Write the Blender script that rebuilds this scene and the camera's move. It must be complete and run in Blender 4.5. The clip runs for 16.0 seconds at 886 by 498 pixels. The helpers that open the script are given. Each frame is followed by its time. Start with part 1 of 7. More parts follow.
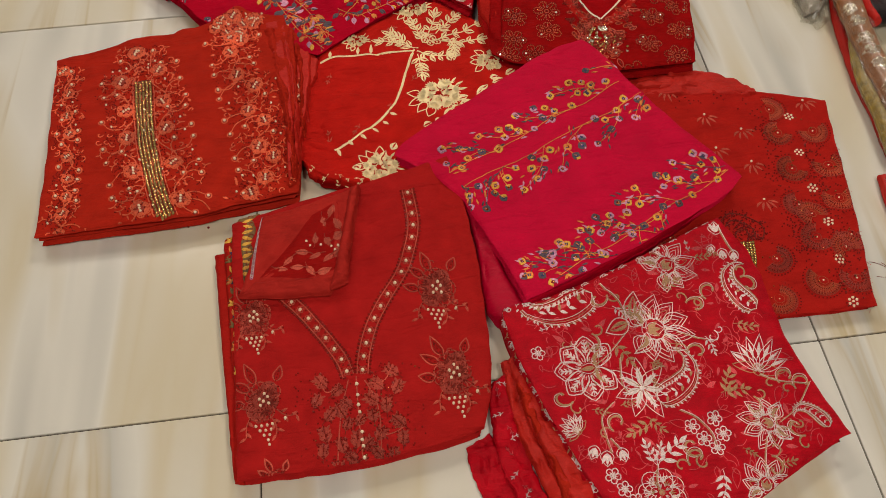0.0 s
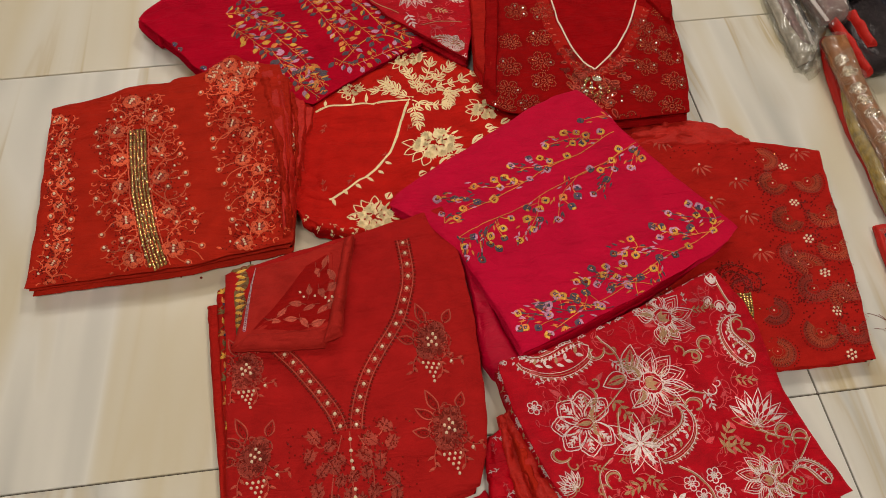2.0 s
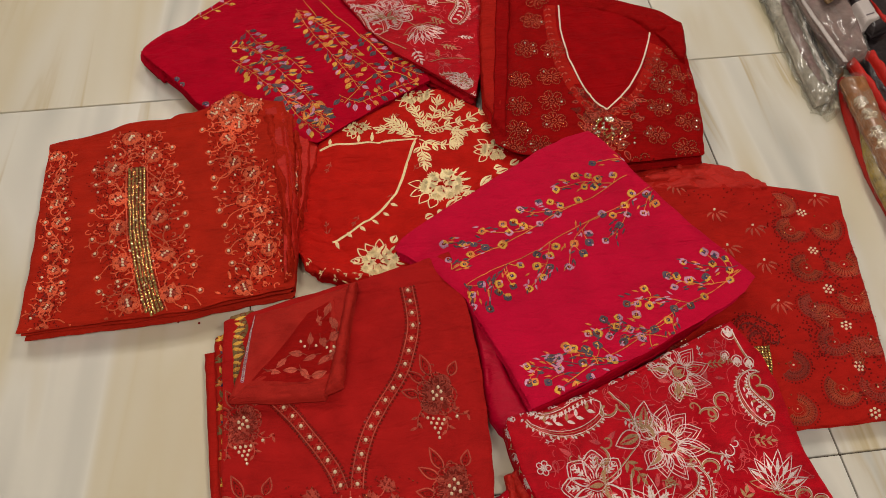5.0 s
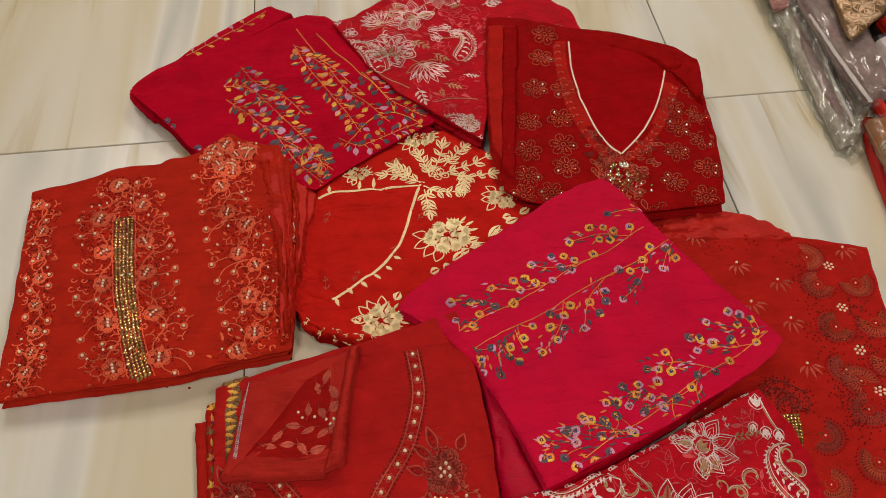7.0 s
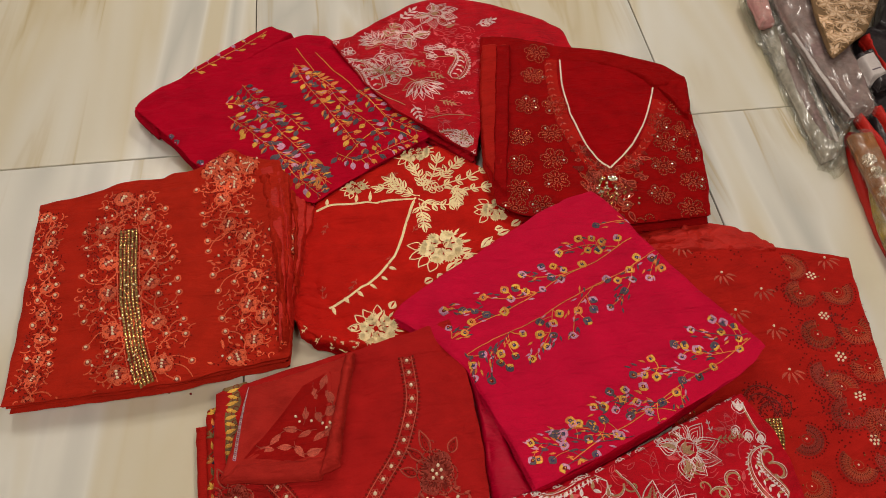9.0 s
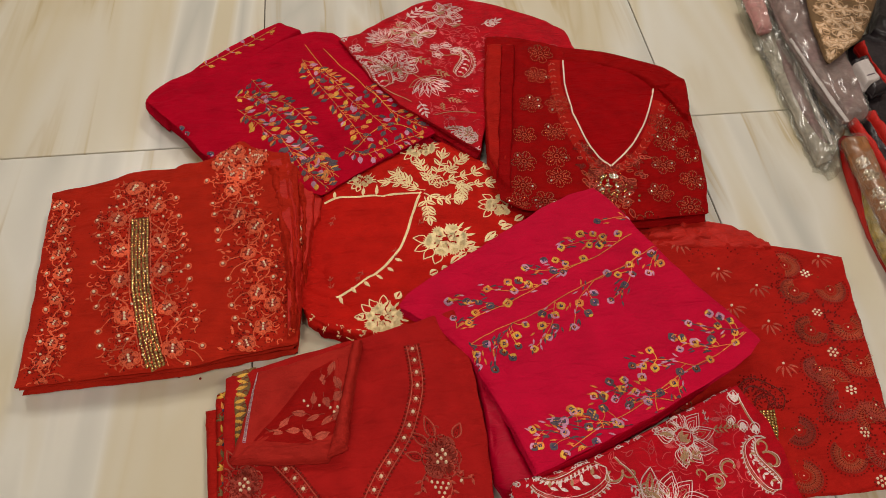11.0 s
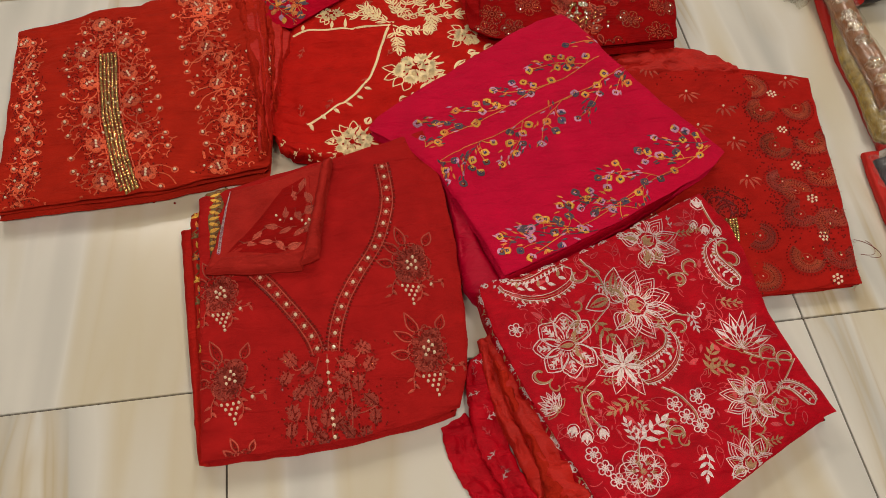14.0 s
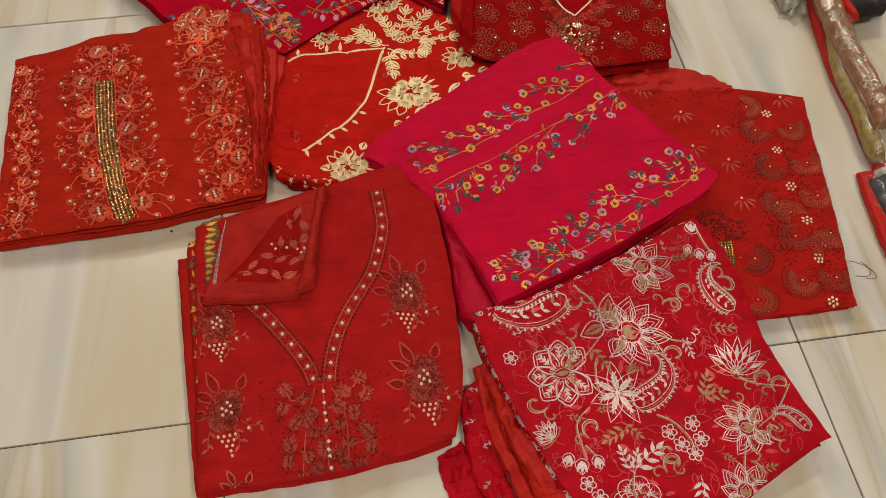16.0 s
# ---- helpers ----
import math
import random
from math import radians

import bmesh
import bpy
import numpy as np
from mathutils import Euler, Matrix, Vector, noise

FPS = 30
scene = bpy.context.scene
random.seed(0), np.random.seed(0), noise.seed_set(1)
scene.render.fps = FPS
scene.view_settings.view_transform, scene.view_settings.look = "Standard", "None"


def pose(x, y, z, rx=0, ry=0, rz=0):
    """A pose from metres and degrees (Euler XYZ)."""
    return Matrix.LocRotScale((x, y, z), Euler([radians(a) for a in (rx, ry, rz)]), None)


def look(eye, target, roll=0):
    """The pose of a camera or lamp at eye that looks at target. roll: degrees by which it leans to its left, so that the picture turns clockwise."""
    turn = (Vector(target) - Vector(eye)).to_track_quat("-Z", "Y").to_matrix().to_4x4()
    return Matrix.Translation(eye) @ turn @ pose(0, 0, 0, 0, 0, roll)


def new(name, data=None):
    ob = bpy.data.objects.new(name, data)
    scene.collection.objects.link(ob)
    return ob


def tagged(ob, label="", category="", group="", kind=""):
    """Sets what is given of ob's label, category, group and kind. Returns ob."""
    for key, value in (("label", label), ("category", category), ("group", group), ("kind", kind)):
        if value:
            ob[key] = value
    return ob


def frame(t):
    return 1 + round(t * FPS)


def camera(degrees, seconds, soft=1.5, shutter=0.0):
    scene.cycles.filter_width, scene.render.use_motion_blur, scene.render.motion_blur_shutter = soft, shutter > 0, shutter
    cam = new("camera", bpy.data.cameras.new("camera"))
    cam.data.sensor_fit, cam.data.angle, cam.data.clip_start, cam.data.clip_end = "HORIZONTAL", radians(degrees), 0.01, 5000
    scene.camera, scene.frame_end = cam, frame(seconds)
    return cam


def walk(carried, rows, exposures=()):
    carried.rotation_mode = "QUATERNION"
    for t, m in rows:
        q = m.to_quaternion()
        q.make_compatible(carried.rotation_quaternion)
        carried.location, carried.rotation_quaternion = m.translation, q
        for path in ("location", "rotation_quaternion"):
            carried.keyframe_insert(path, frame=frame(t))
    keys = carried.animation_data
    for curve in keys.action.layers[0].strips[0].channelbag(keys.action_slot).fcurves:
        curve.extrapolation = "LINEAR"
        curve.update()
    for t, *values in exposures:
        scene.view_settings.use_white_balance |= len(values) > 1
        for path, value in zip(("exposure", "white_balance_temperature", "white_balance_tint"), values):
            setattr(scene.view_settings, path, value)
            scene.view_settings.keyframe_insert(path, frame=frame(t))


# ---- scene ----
cam = camera(55.7, 16.0, 0.55)
PATH = [
    (0, (-0.207, -0.461, 1.09), (-0.067, 0.602, -0.599), -0.0),
    (0.5, (-0.174, -0.432, 1.08), (-0.032, 0.652, -0.594), -0.7),
    (1, (-0.184, -0.419, 1.07), (-0.033, 0.669, -0.602), -0.8),
    (1.5, (-0.195, -0.433, 1.09), (-0.04, 0.665, -0.574), -0.2),
    (2, (-0.206, -0.438, 1.094), (-0.042, 0.695, -0.546), 0.7),
    (2.5, (-0.213, -0.432, 1.072), (-0.051, 0.698, -0.57), 1.2),
    (3, (-0.203, -0.414, 1.079), (-0.038, 0.715, -0.563), 1.2),
    (3.5, (-0.21, -0.408, 1.079), (-0.045, 0.722, -0.563), 1.4),
    (3.7, (-0.21, -0.4, 1.083), (-0.048, 0.72, -0.566), 1.4),
    (5.8, (-0.192, -0.342, 1.083), (-0.032, 0.852, -0.513), 0.8),
    (6, (-0.19, -0.306, 1.073), (-0.026, 0.888, -0.523), 1.0),
    (6.5, (-0.198, -0.261, 1.055), (-0.027, 0.929, -0.544), 1.3),
    (7, (-0.204, -0.273, 1.063), (-0.035, 0.911, -0.54), 1.2),
    (7.5, (-0.195, -0.31, 1.082), (-0.028, 0.874, -0.521), 1.0),
    (8, (-0.195, -0.33, 1.097), (-0.033, 0.867, -0.497), 0.7),
    (8.5, (-0.192, -0.319, 1.099), (-0.025, 0.895, -0.482), 0.8),
    (8.7, (-0.193, -0.309, 1.089), (-0.026, 0.91, -0.487), 0.8),
    (10.8, (-0.215, -0.32, 1.106), (-0.039, 0.89, -0.476), 2.0),
    (11, (-0.22, -0.339, 1.105), (-0.033, 0.883, -0.467), 2.5),
    (11.5, (-0.217, -0.352, 1.104), (-0.026, 0.873, -0.465), 2.6),
    (12, (-0.216, -0.331, 1.096), (-0.022, 0.899, -0.469), 2.6),
    (12.5, (-0.206, -0.319, 1.078), (-0.016, 0.906, -0.492), 2.3),
    (13, (-0.189, -0.348, 1.078), (0.005, 0.867, -0.499), 1.9),
    (13.5, (-0.198, -0.435, 1.037), (-0.014, 0.691, -0.606), 1.8),
    (14, (-0.201, -0.475, 1.034), (-0.014, 0.59, -0.649), 2.2),
    (14.5, (-0.188, -0.455, 1.023), (0.005, 0.6, -0.665), 2.1),
    (15, (-0.195, -0.466, 1.054), (0.002, 0.585, -0.636), 2.2),
    (15.5, (-0.184, -0.455, 1.062), (0.006, 0.603, -0.625), 1.7),
    (16, (-0.183, -0.446, 1.059), (-0.008, 0.618, -0.625), 1.1),
]
walk(cam, [(t, look(eye, target, roll)) for t, eye, target, roll in PATH])

# ---- light: a closed showroom with two ceiling panels ----
world = bpy.data.worlds.new("room_world")
scene.world = world
world.use_nodes = True
world.node_tree.nodes["Background"].inputs[0].default_value = (1.0, 0.95, 0.88, 1)
world.node_tree.nodes["Background"].inputs[1].default_value = 0.06
scene.view_settings.exposure = 0.0
ROOM = (-2.8, 2.8, -2.4, 4.0, 2.8)
LAMPS = ((-1.25, 2.75), (0.9, 2.1), (-0.8, -1.1), (0.9, -1.1))
LAMP_POWERS = (35.6, 34.2, 27.8, 24.4)


# ---- materials ----
def srgb(r, g, b):
    return tuple(((c / 255 + 0.055) / 1.055) ** 2.4 if c > 10 else c / 255 / 12.92 for c in (r, g, b)) + (1,)


def material(name, colour, rough=0.6, metal=0.0, sheen=0.0, vary=0.12, grain=400.0, bump=0.15, blotch=12.0, coat=0.0, ripple=0.0, gloss=0.3, stitch=False):
    """A procedural surface: colour varied at two scales, fine relief, gloss."""
    m = bpy.data.materials.new(name)
    m.use_nodes = True
    nt = m.node_tree
    b = nt.nodes["Principled BSDF"]
    tc = nt.nodes.new("ShaderNodeTexCoord")
    big = nt.nodes.new("ShaderNodeTexNoise")
    big.inputs["Scale"].default_value = blotch
    big.inputs["Detail"].default_value = 5
    if stitch:
        fine = nt.nodes.new("ShaderNodeTexNoise")
        fine.inputs["Scale"].default_value = 520
        fine.inputs["Distortion"].default_value = 1.2
    else:
        fine = nt.nodes.new("ShaderNodeTexNoise")
        fine.inputs["Scale"].default_value = grain
    fine.inputs["Detail"].default_value = 3
    nt.links.new(tc.outputs["Object"], big.inputs["Vector"])
    nt.links.new(tc.outputs["Object"], fine.inputs["Vector"])
    mix = nt.nodes.new("ShaderNodeMath")
    mix.operation = "MULTIPLY_ADD"
    mix.inputs[1].default_value = 0.5
    nt.links.new(big.outputs["Fac"], mix.inputs[0])
    half = nt.nodes.new("ShaderNodeMath")
    half.operation = "MULTIPLY"
    half.inputs[1].default_value = 0.5
    nt.links.new(fine.outputs["Fac"], half.inputs[0])
    nt.links.new(half.outputs[0], mix.inputs[2])
    ramp = nt.nodes.new("ShaderNodeValToRGB")
    e = ramp.color_ramp.elements
    e[0].position, e[1].position = 0.34, 0.66
    e[0].color = tuple(c * (1 - vary) for c in colour[:3]) + (1,)
    e[1].color = tuple(min(1, c * (1 + vary)) for c in colour[:3]) + (1,)
    nt.links.new(mix.outputs[0], ramp.inputs[0])
    nt.links.new(ramp.outputs[0], b.inputs["Base Color"])
    bp = nt.nodes.new("ShaderNodeBump")
    bp.inputs["Strength"].default_value = bump
    bp.inputs["Distance"].default_value = 0.002
    nt.links.new(mix.outputs[0], bp.inputs["Height"])
    if ripple:
        mp = nt.nodes.new("ShaderNodeMapping")
        mp.inputs["Scale"].default_value = (18, 55, 30)
        mp.inputs["Rotation"].default_value = (0, 0, ripple)
        rp = nt.nodes.new("ShaderNodeTexNoise")
        rp.inputs["Scale"].default_value, rp.inputs["Detail"].default_value, rp.inputs["Distortion"].default_value = 1.0, 4, 0.8
        nt.links.new(tc.outputs["Object"], mp.inputs["Vector"])
        nt.links.new(mp.outputs[0], rp.inputs["Vector"])
        b2 = nt.nodes.new("ShaderNodeBump")
        b2.inputs["Strength"].default_value, b2.inputs["Distance"].default_value = 0.8, 0.009
        nt.links.new(rp.outputs["Fac"], b2.inputs["Height"])
        nt.links.new(b2.outputs[0], bp.inputs["Normal"])
    nt.links.new(bp.outputs[0], b.inputs["Normal"])
    b.inputs["Roughness"].default_value = rough
    b.inputs["Specular IOR Level"].default_value = gloss
    b.inputs["Metallic"].default_value = metal
    b.inputs["Sheen Weight"].default_value = sheen
    b.inputs["Sheen Roughness"].default_value = 0.4
    b.inputs["Sheen Tint"].default_value = colour
    b.inputs["Coat Weight"].default_value = coat
    return m


def marble():
    """Cream onyx-look glazed tile: veins run one way, another run of them on every tile."""
    m = bpy.data.materials.new("onyx_tile")
    m.use_nodes = True
    nt = m.node_tree
    b = nt.nodes["Principled BSDF"]
    tc, info = nt.nodes.new("ShaderNodeTexCoord"), nt.nodes.new("ShaderNodeObjectInfo")
    shift = nt.nodes.new("ShaderNodeVectorMath")
    shift.operation = "MULTIPLY"
    shift.inputs[1].default_value = (37, 23, 11)
    nt.links.new(info.outputs["Random"], shift.inputs[0])
    add = nt.nodes.new("ShaderNodeVectorMath")
    nt.links.new(tc.outputs["Object"], add.inputs[0])
    nt.links.new(shift.outputs[0], add.inputs[1])

    def noise_node(scale3, detail, warp):
        mp = nt.nodes.new("ShaderNodeMapping")
        mp.inputs["Scale"].default_value = scale3
        nt.links.new(add.outputs[0], mp.inputs["Vector"])
        n = nt.nodes.new("ShaderNodeTexNoise")
        n.inputs["Scale"].default_value = 1.0
        n.inputs["Detail"].default_value = detail
        n.inputs["Distortion"].default_value = warp
        nt.links.new(mp.outputs[0], n.inputs["Vector"])
        return n

    def ramp_node(src, stops):
        r = nt.nodes.new("ShaderNodeValToRGB")
        while len(r.color_ramp.elements) < len(stops):
            r.color_ramp.elements.new(0.5)
        for el, (p, c) in zip(r.color_ramp.elements, stops):
            el.position, el.color = p, c
        nt.links.new(src, r.inputs[0])
        return r

    wide = ramp_node(noise_node((3.4, 0.5, 1), 3, 0.8).outputs["Fac"],
                     [(0.3, TILE_A), (0.43, TILE_B), (0.5, TILE_A), (0.57, TILE_C), (0.63, TILE_A), (0.7, TILE_B)])
    veins = ramp_node(noise_node((6.5, 0.55, 1), 4, 1.2).outputs["Fac"],
                      [(0.52, (0, 0, 0, 1)), (0.56, (1, 1, 1, 1)), (0.585, (0.4, 0.4, 0.4, 1)), (0.66, (0, 0, 0, 1))])
    patches = ramp_node(noise_node((2.2, 1.6, 1), 2, 0.3).outputs["Fac"], [(0.42, (0, 0, 0, 1)), (0.56, (1, 1, 1, 1))])
    both = nt.nodes.new("ShaderNodeMath")
    both.operation = "MULTIPLY"
    nt.links.new(veins.outputs[0], both.inputs[0])
    nt.links.new(patches.outputs[0], both.inputs[1])
    soft = nt.nodes.new("ShaderNodeMath")
    soft.operation = "MULTIPLY"
    soft.inputs[1].default_value = 0.68
    nt.links.new(both.outputs[0], soft.inputs[0])
    mix = nt.nodes.new("ShaderNodeMix")
    mix.data_type = "RGBA"
    nt.links.new(soft.outputs[0], mix.inputs["Factor"])
    nt.links.new(wide.outputs[0], mix.inputs["A"])
    mix.inputs["B"].default_value = TILE_V
    nt.links.new(mix.outputs["Result"], b.inputs["Base Color"])
    rough = nt.nodes.new("ShaderNodeMapRange")
    rough.inputs["To Min"].default_value, rough.inputs["To Max"].default_value = 0.16, 0.3
    nt.links.new(noise_node((9, 9, 9), 4, 0).outputs["Fac"], rough.inputs["Value"])
    nt.links.new(rough.outputs[0], b.inputs["Roughness"])
    return m


TILE_A, TILE_B, TILE_C, TILE_V = (0.62, 0.6, 0.54, 1), (0.55, 0.49, 0.36, 1), (0.47, 0.46, 0.42, 1), (0.42, 0.32, 0.16, 1)
ONYX = marble()
GROUT = material("dark_grout", (0.07, 0.055, 0.04, 1), rough=0.9)
PLASTER = material("white_plaster", (0.42, 0.4, 0.365, 1), rough=0.8, vary=0.04, grain=90, bump=0.1)


def cloth(name, colour, ripple, rough=0.75, sheen=0.0, gloss=0.04, vary=0.2, blotch=30):
    return material(name, colour, rough, 0.0, sheen, vary, 800, 0.5, blotch, 0.0, ripple, gloss)


ORANGE = cloth("orange_red_georgette", srgb(161, 33, 19), 0.3)
# The high vary puts light and shade between the stitches into the colour.
CORAL = material("coral_thread", srgb(212, 88, 54), rough=0.45, vary=0.6, bump=0.9, stitch=True, gloss=0.25)
CRIMSON = cloth("crimson_georgette", srgb(164, 2, 32), 0.9)
MAGENTA = cloth("magenta_silk", srgb(182, 0, 47), 0.6, 0.7, gloss=0.1, vary=0.16, blotch=20)
SATIN = cloth("magenta_satin", srgb(168, 0, 38), 1.2, 0.45, gloss=0.15, vary=0.12, blotch=20)
SCARLET = cloth("scarlet_cotton", srgb(175, 25, 18), 0.5)
ROSE = cloth("red_organza", srgb(166, 2, 22), 0.7, 0.6, gloss=0.1, vary=0.3, blotch=45)
MAROON = cloth("dark_red_georgette", srgb(134, 6, 8), 1.4)
BRICK = cloth("brick_red_georgette", srgb(157, 25, 24), 0.2)
RUST = cloth("red_georgette", srgb(158, 26, 20), 1.1)
CHIFFON = cloth("orange_red_chiffon", srgb(174, 28, 18), 1.5, 0.6, gloss=0.2, blotch=18)


# ---- mesh helpers ----
def part(name, mesh, parent=None, label="", mats=()):
    for m in mats:
        mesh.materials.append(m)
    ob = new(name, mesh)
    if parent:
        ob.parent = parent
    if label:
        ob["label"] = label
    return ob


def mesh_of(name, verts, faces, slots=None, smooth=True):
    me = bpy.data.meshes.new(name)
    me.from_pydata(verts, [], faces)
    if slots:
        me.polygons.foreach_set("material_index", slots)
    if smooth:
        me.polygons.foreach_set("use_smooth", [True] * len(faces))
    me.update()
    return me


def block(x0, x1, y0, y1, z0, z1, bevel=0.0):
    bm = bmesh.new()
    bmesh.ops.create_cube(bm, size=1)
    for v in bm.verts:
        v.co = Vector(((x0, x1)[v.co.x > 0], (y0, y1)[v.co.y > 0], (z0, z1)[v.co.z > 0]))
    if bevel:
        bmesh.ops.bevel(bm, geom=bm.edges[:], offset=bevel, segments=2, affect="EDGES")
    me = bpy.data.meshes.new("block")
    bm.to_mesh(me)
    bm.free()
    return me


def along(points, n):
    """n points evenly spaced along a polyline."""
    p = np.array(points, float)
    seg = np.hypot(*(p[1:] - p[:-1]).T)
    s = np.concatenate(([0], np.cumsum(seg)))
    q = np.asarray(n, float) * s[-1]
    return np.stack([np.interp(q, s, p[:, 0]), np.interp(q, s, p[:, 1])], 1)


def rounded(points, rounds=2):
    """A polyline with its inner corners cut, end points kept."""
    p = [tuple(q) for q in points]
    for _ in range(rounds):
        if len(p) < 3:
            return p
        out = [p[0]]
        for a, b in zip(p, p[1:]):
            out += [(0.75 * a[0] + 0.25 * b[0], 0.75 * a[1] + 0.25 * b[1]), (0.25 * a[0] + 0.75 * b[0], 0.25 * a[1] + 0.75 * b[1])]
        p = out + [p[-1]]
    return p


def slab(name, sides, low, high, mat, parent, round_edge=0.008, wrinkle=0.002, seed=0, jitter=0.0015, n=54, creases=(), label="", freq=9.0):
    """A soft folded layer of cloth over a four-sided outline. sides: bottom and top run left to right, right and left
    hold the points between them from bottom to top. low, high: heights at bottom left, bottom right, top right, top left. creases: (x, y, x, y, depth, width)."""
    bottom, right, top, left = sides
    right, left = [bottom[-1], *right, top[-1]], [bottom[0], *left, top[0]]
    bottom, right, top, left = (rounded(s, 1) for s in (bottom, right, top, left))
    k = (1 - np.cos(np.pi * np.arange(n + 1) / n)) / 2 * 0.75 + np.arange(n + 1) / n * 0.25
    B, T, L, Rr = along(bottom, k), along(top, k), along(left, k), along(right, k)
    u, v = k[:, None, None], k[None, :, None]
    c00, c10, c01, c11 = B[0], B[-1], T[0], T[-1]
    g = (1 - v) * B[:, None] + v * T[:, None] + (1 - u) * L[None] + u * Rr[None]
    g -= (1 - u) * (1 - v) * c00 + u * (1 - v) * c10 + (1 - u) * v * c01 + u * v * c11
    width = np.hypot(*(c10 - c00)) / 2 + np.hypot(*(c11 - c01)) / 2
    depth = np.hypot(*(c01 - c00)) / 2 + np.hypot(*(c11 - c10)) / 2
    uu, vv = np.broadcast_arrays(k[:, None], k[None, :])
    d = np.minimum(np.minimum(uu, 1 - uu) * width, np.minimum(vv, 1 - vv) * depth)
    edge = np.sqrt(np.clip(1 - (1 - np.clip(d / round_edge, 0, 1)) ** 2, 0, 1))
    bil = lambda q: (1 - uu) * (1 - vv) * q[0] + uu * (1 - vv) * q[1] + uu * vv * q[2] + (1 - uu) * vv * q[3]
    lo, hi = bil(low), bil(high)
    mid = (lo + hi) / 2
    N = n + 1
    verts = []
    off = Vector((seed * 3.7, seed * 1.3, seed * 0.7))
    for side in (1, -1):
        for i in range(N):
            for j in range(N):
                x, y = g[i, j]
                q = Vector((x, y, 0)) * freq + off
                jx, jy = noise.noise(q * 4) * jitter, noise.noise(q * 4 + Vector((9, 9, 9))) * jitter
                z = mid[i, j] + side * (hi[i, j] - mid[i, j]) * edge[i, j]
                w = wrinkle * edge[i, j]
                z += w * (noise.noise(q) + 0.5 * noise.noise(q * 2.7) - 0.7 * (1 - abs(noise.noise(q * 1.7 + off))) ** 6)
                if side > 0:
                    for ax, ay, bx, by, dep, wid in creases:
                        ex, ey = bx - ax, by - ay
                        s = max(0, min(1, ((x - ax) * ex + (y - ay) * ey) / (ex * ex + ey * ey)))
                        r = math.hypot(x - ax - s * ex, y - ay - s * ey) / wid
                        z += dep * edge[i, j] * math.exp(-r * r) * math.sin(math.pi * min(1, 0.15 + s * 0.85))
                verts.append((x + jx, y + jy, max(z, 0.0015 if side > 0 else 0.001)))
    faces, M = [], N * N
    for i in range(n):
        for j in range(n):
            a = i * N + j
            faces.append((a, a + N, a + N + 1, a + 1))
            faces.append((M + a, M + a + 1, M + a + N + 1, M + a + N))
    for i in range(n):
        for a, b in ((i * N, (i + 1) * N), ((i + 1) * N + n, i * N + n), (i + 1, i), (n * N + i, n * N + i + 1)):
            faces.append((a, M + a, M + b, b))
    ob = part(name, mesh_of(name, verts, faces), parent, label, (mat,))
    return ob


def inset(sides, seed, amount):
    """The outline shifted a little, for the lower layers of a fold."""
    rnd = random.Random(seed)
    ends = [sides[0][0], sides[0][-1], sides[2][0], sides[2][-1]]
    cx, cy = sum(p[0] for p in ends) / 4, sum(p[1] for p in ends) / 4
    k = 1 - amount
    sx, sy = rnd.uniform(-0.004, 0.004), rnd.uniform(-0.004, 0.004)
    return [[(cx + (x - cx) * k + sx, cy + (y - cy) * k + sy) for x, y in s] for s in sides]


def folded(name, sides, low, high, mat, label, category, layers=3, under=None, wrinkle=0.0065, seed=1, creases=(), freq=9.0, round_edge=0.02, under_inset=0.016):
    """A folded garment: an Empty with a stack of soft layers. Returns the thing and its top layer."""
    pts = [p for s in sides for p in s]
    base = new(name)
    base.location = (sum(p[0] for p in pts) / len(pts), sum(p[1] for p in pts) / len(pts), 0)
    tagged(base, label, category, "folded garments on the floor")
    top = None
    for i in range(layers):
        f0, f1 = i / layers, (i + 1) / layers
        lo = [a + (b - a) * f0 for a, b in zip(low, high)]
        hi = [a + (b - a) * f1 + 0.001 for a, b in zip(low, high)]
        last = i == layers - 1
        thick = (hi[0] - lo[0]) * 1.2 + 0.002
        ob = slab("top_fold" if last else "under_fold", sides if last else inset(sides, seed * 10 + i, under_inset), lo, hi,
                  mat if last else (under or mat), None, round_edge if last else min(0.009, thick), wrinkle if last else 0.003,
                  seed + i * 0.37, 0.0025, 60 if last else 30, creases if last else (), "", freq)
        ob.parent = base
        ob.matrix_parent_inverse = Matrix.Translation(-base.location)
        top = ob
    return base, top


# ---- the room ----
X0, X1, Y0, Y1, ZC = ROOM
floor = tagged(part("floor", block(X0, X1, Y0, Y1, -0.12, -0.004), None, "", (GROUT,)),
               "cream onyx-look glazed tile floor with dark joints", "floor", kind="structure")
tagged(part("ceiling", block(X0, X1, Y0, Y1, ZC, ZC + 0.1), None, "", (PLASTER,)), "plain white ceiling with light panels", "ceiling", kind="structure")
for nm, box in (("wall_north", (X0 - 0.1, X1 + 0.1, Y1, Y1 + 0.1)), ("wall_south", (X0 - 0.1, X1 + 0.1, Y0 - 0.1, Y0)),
                ("wall_west", (X0 - 0.1, X0, Y0, Y1)), ("wall_east", (X1, X1 + 0.1, Y0, Y1))):
    tagged(part(nm, block(*box, -0.12, ZC + 0.1), None, "", (PLASTER,)), "plain white plastered wall", "wall", kind="structure")
LIT = bpy.data.materials.new("lit_diffuser")
LIT.use_nodes = True
LIT.node_tree.nodes["Principled BSDF"].inputs["Emission Color"].default_value = (1, 0.9, 0.74, 1)
LIT.node_tree.nodes["Principled BSDF"].inputs["Emission Strength"].default_value = 3.0
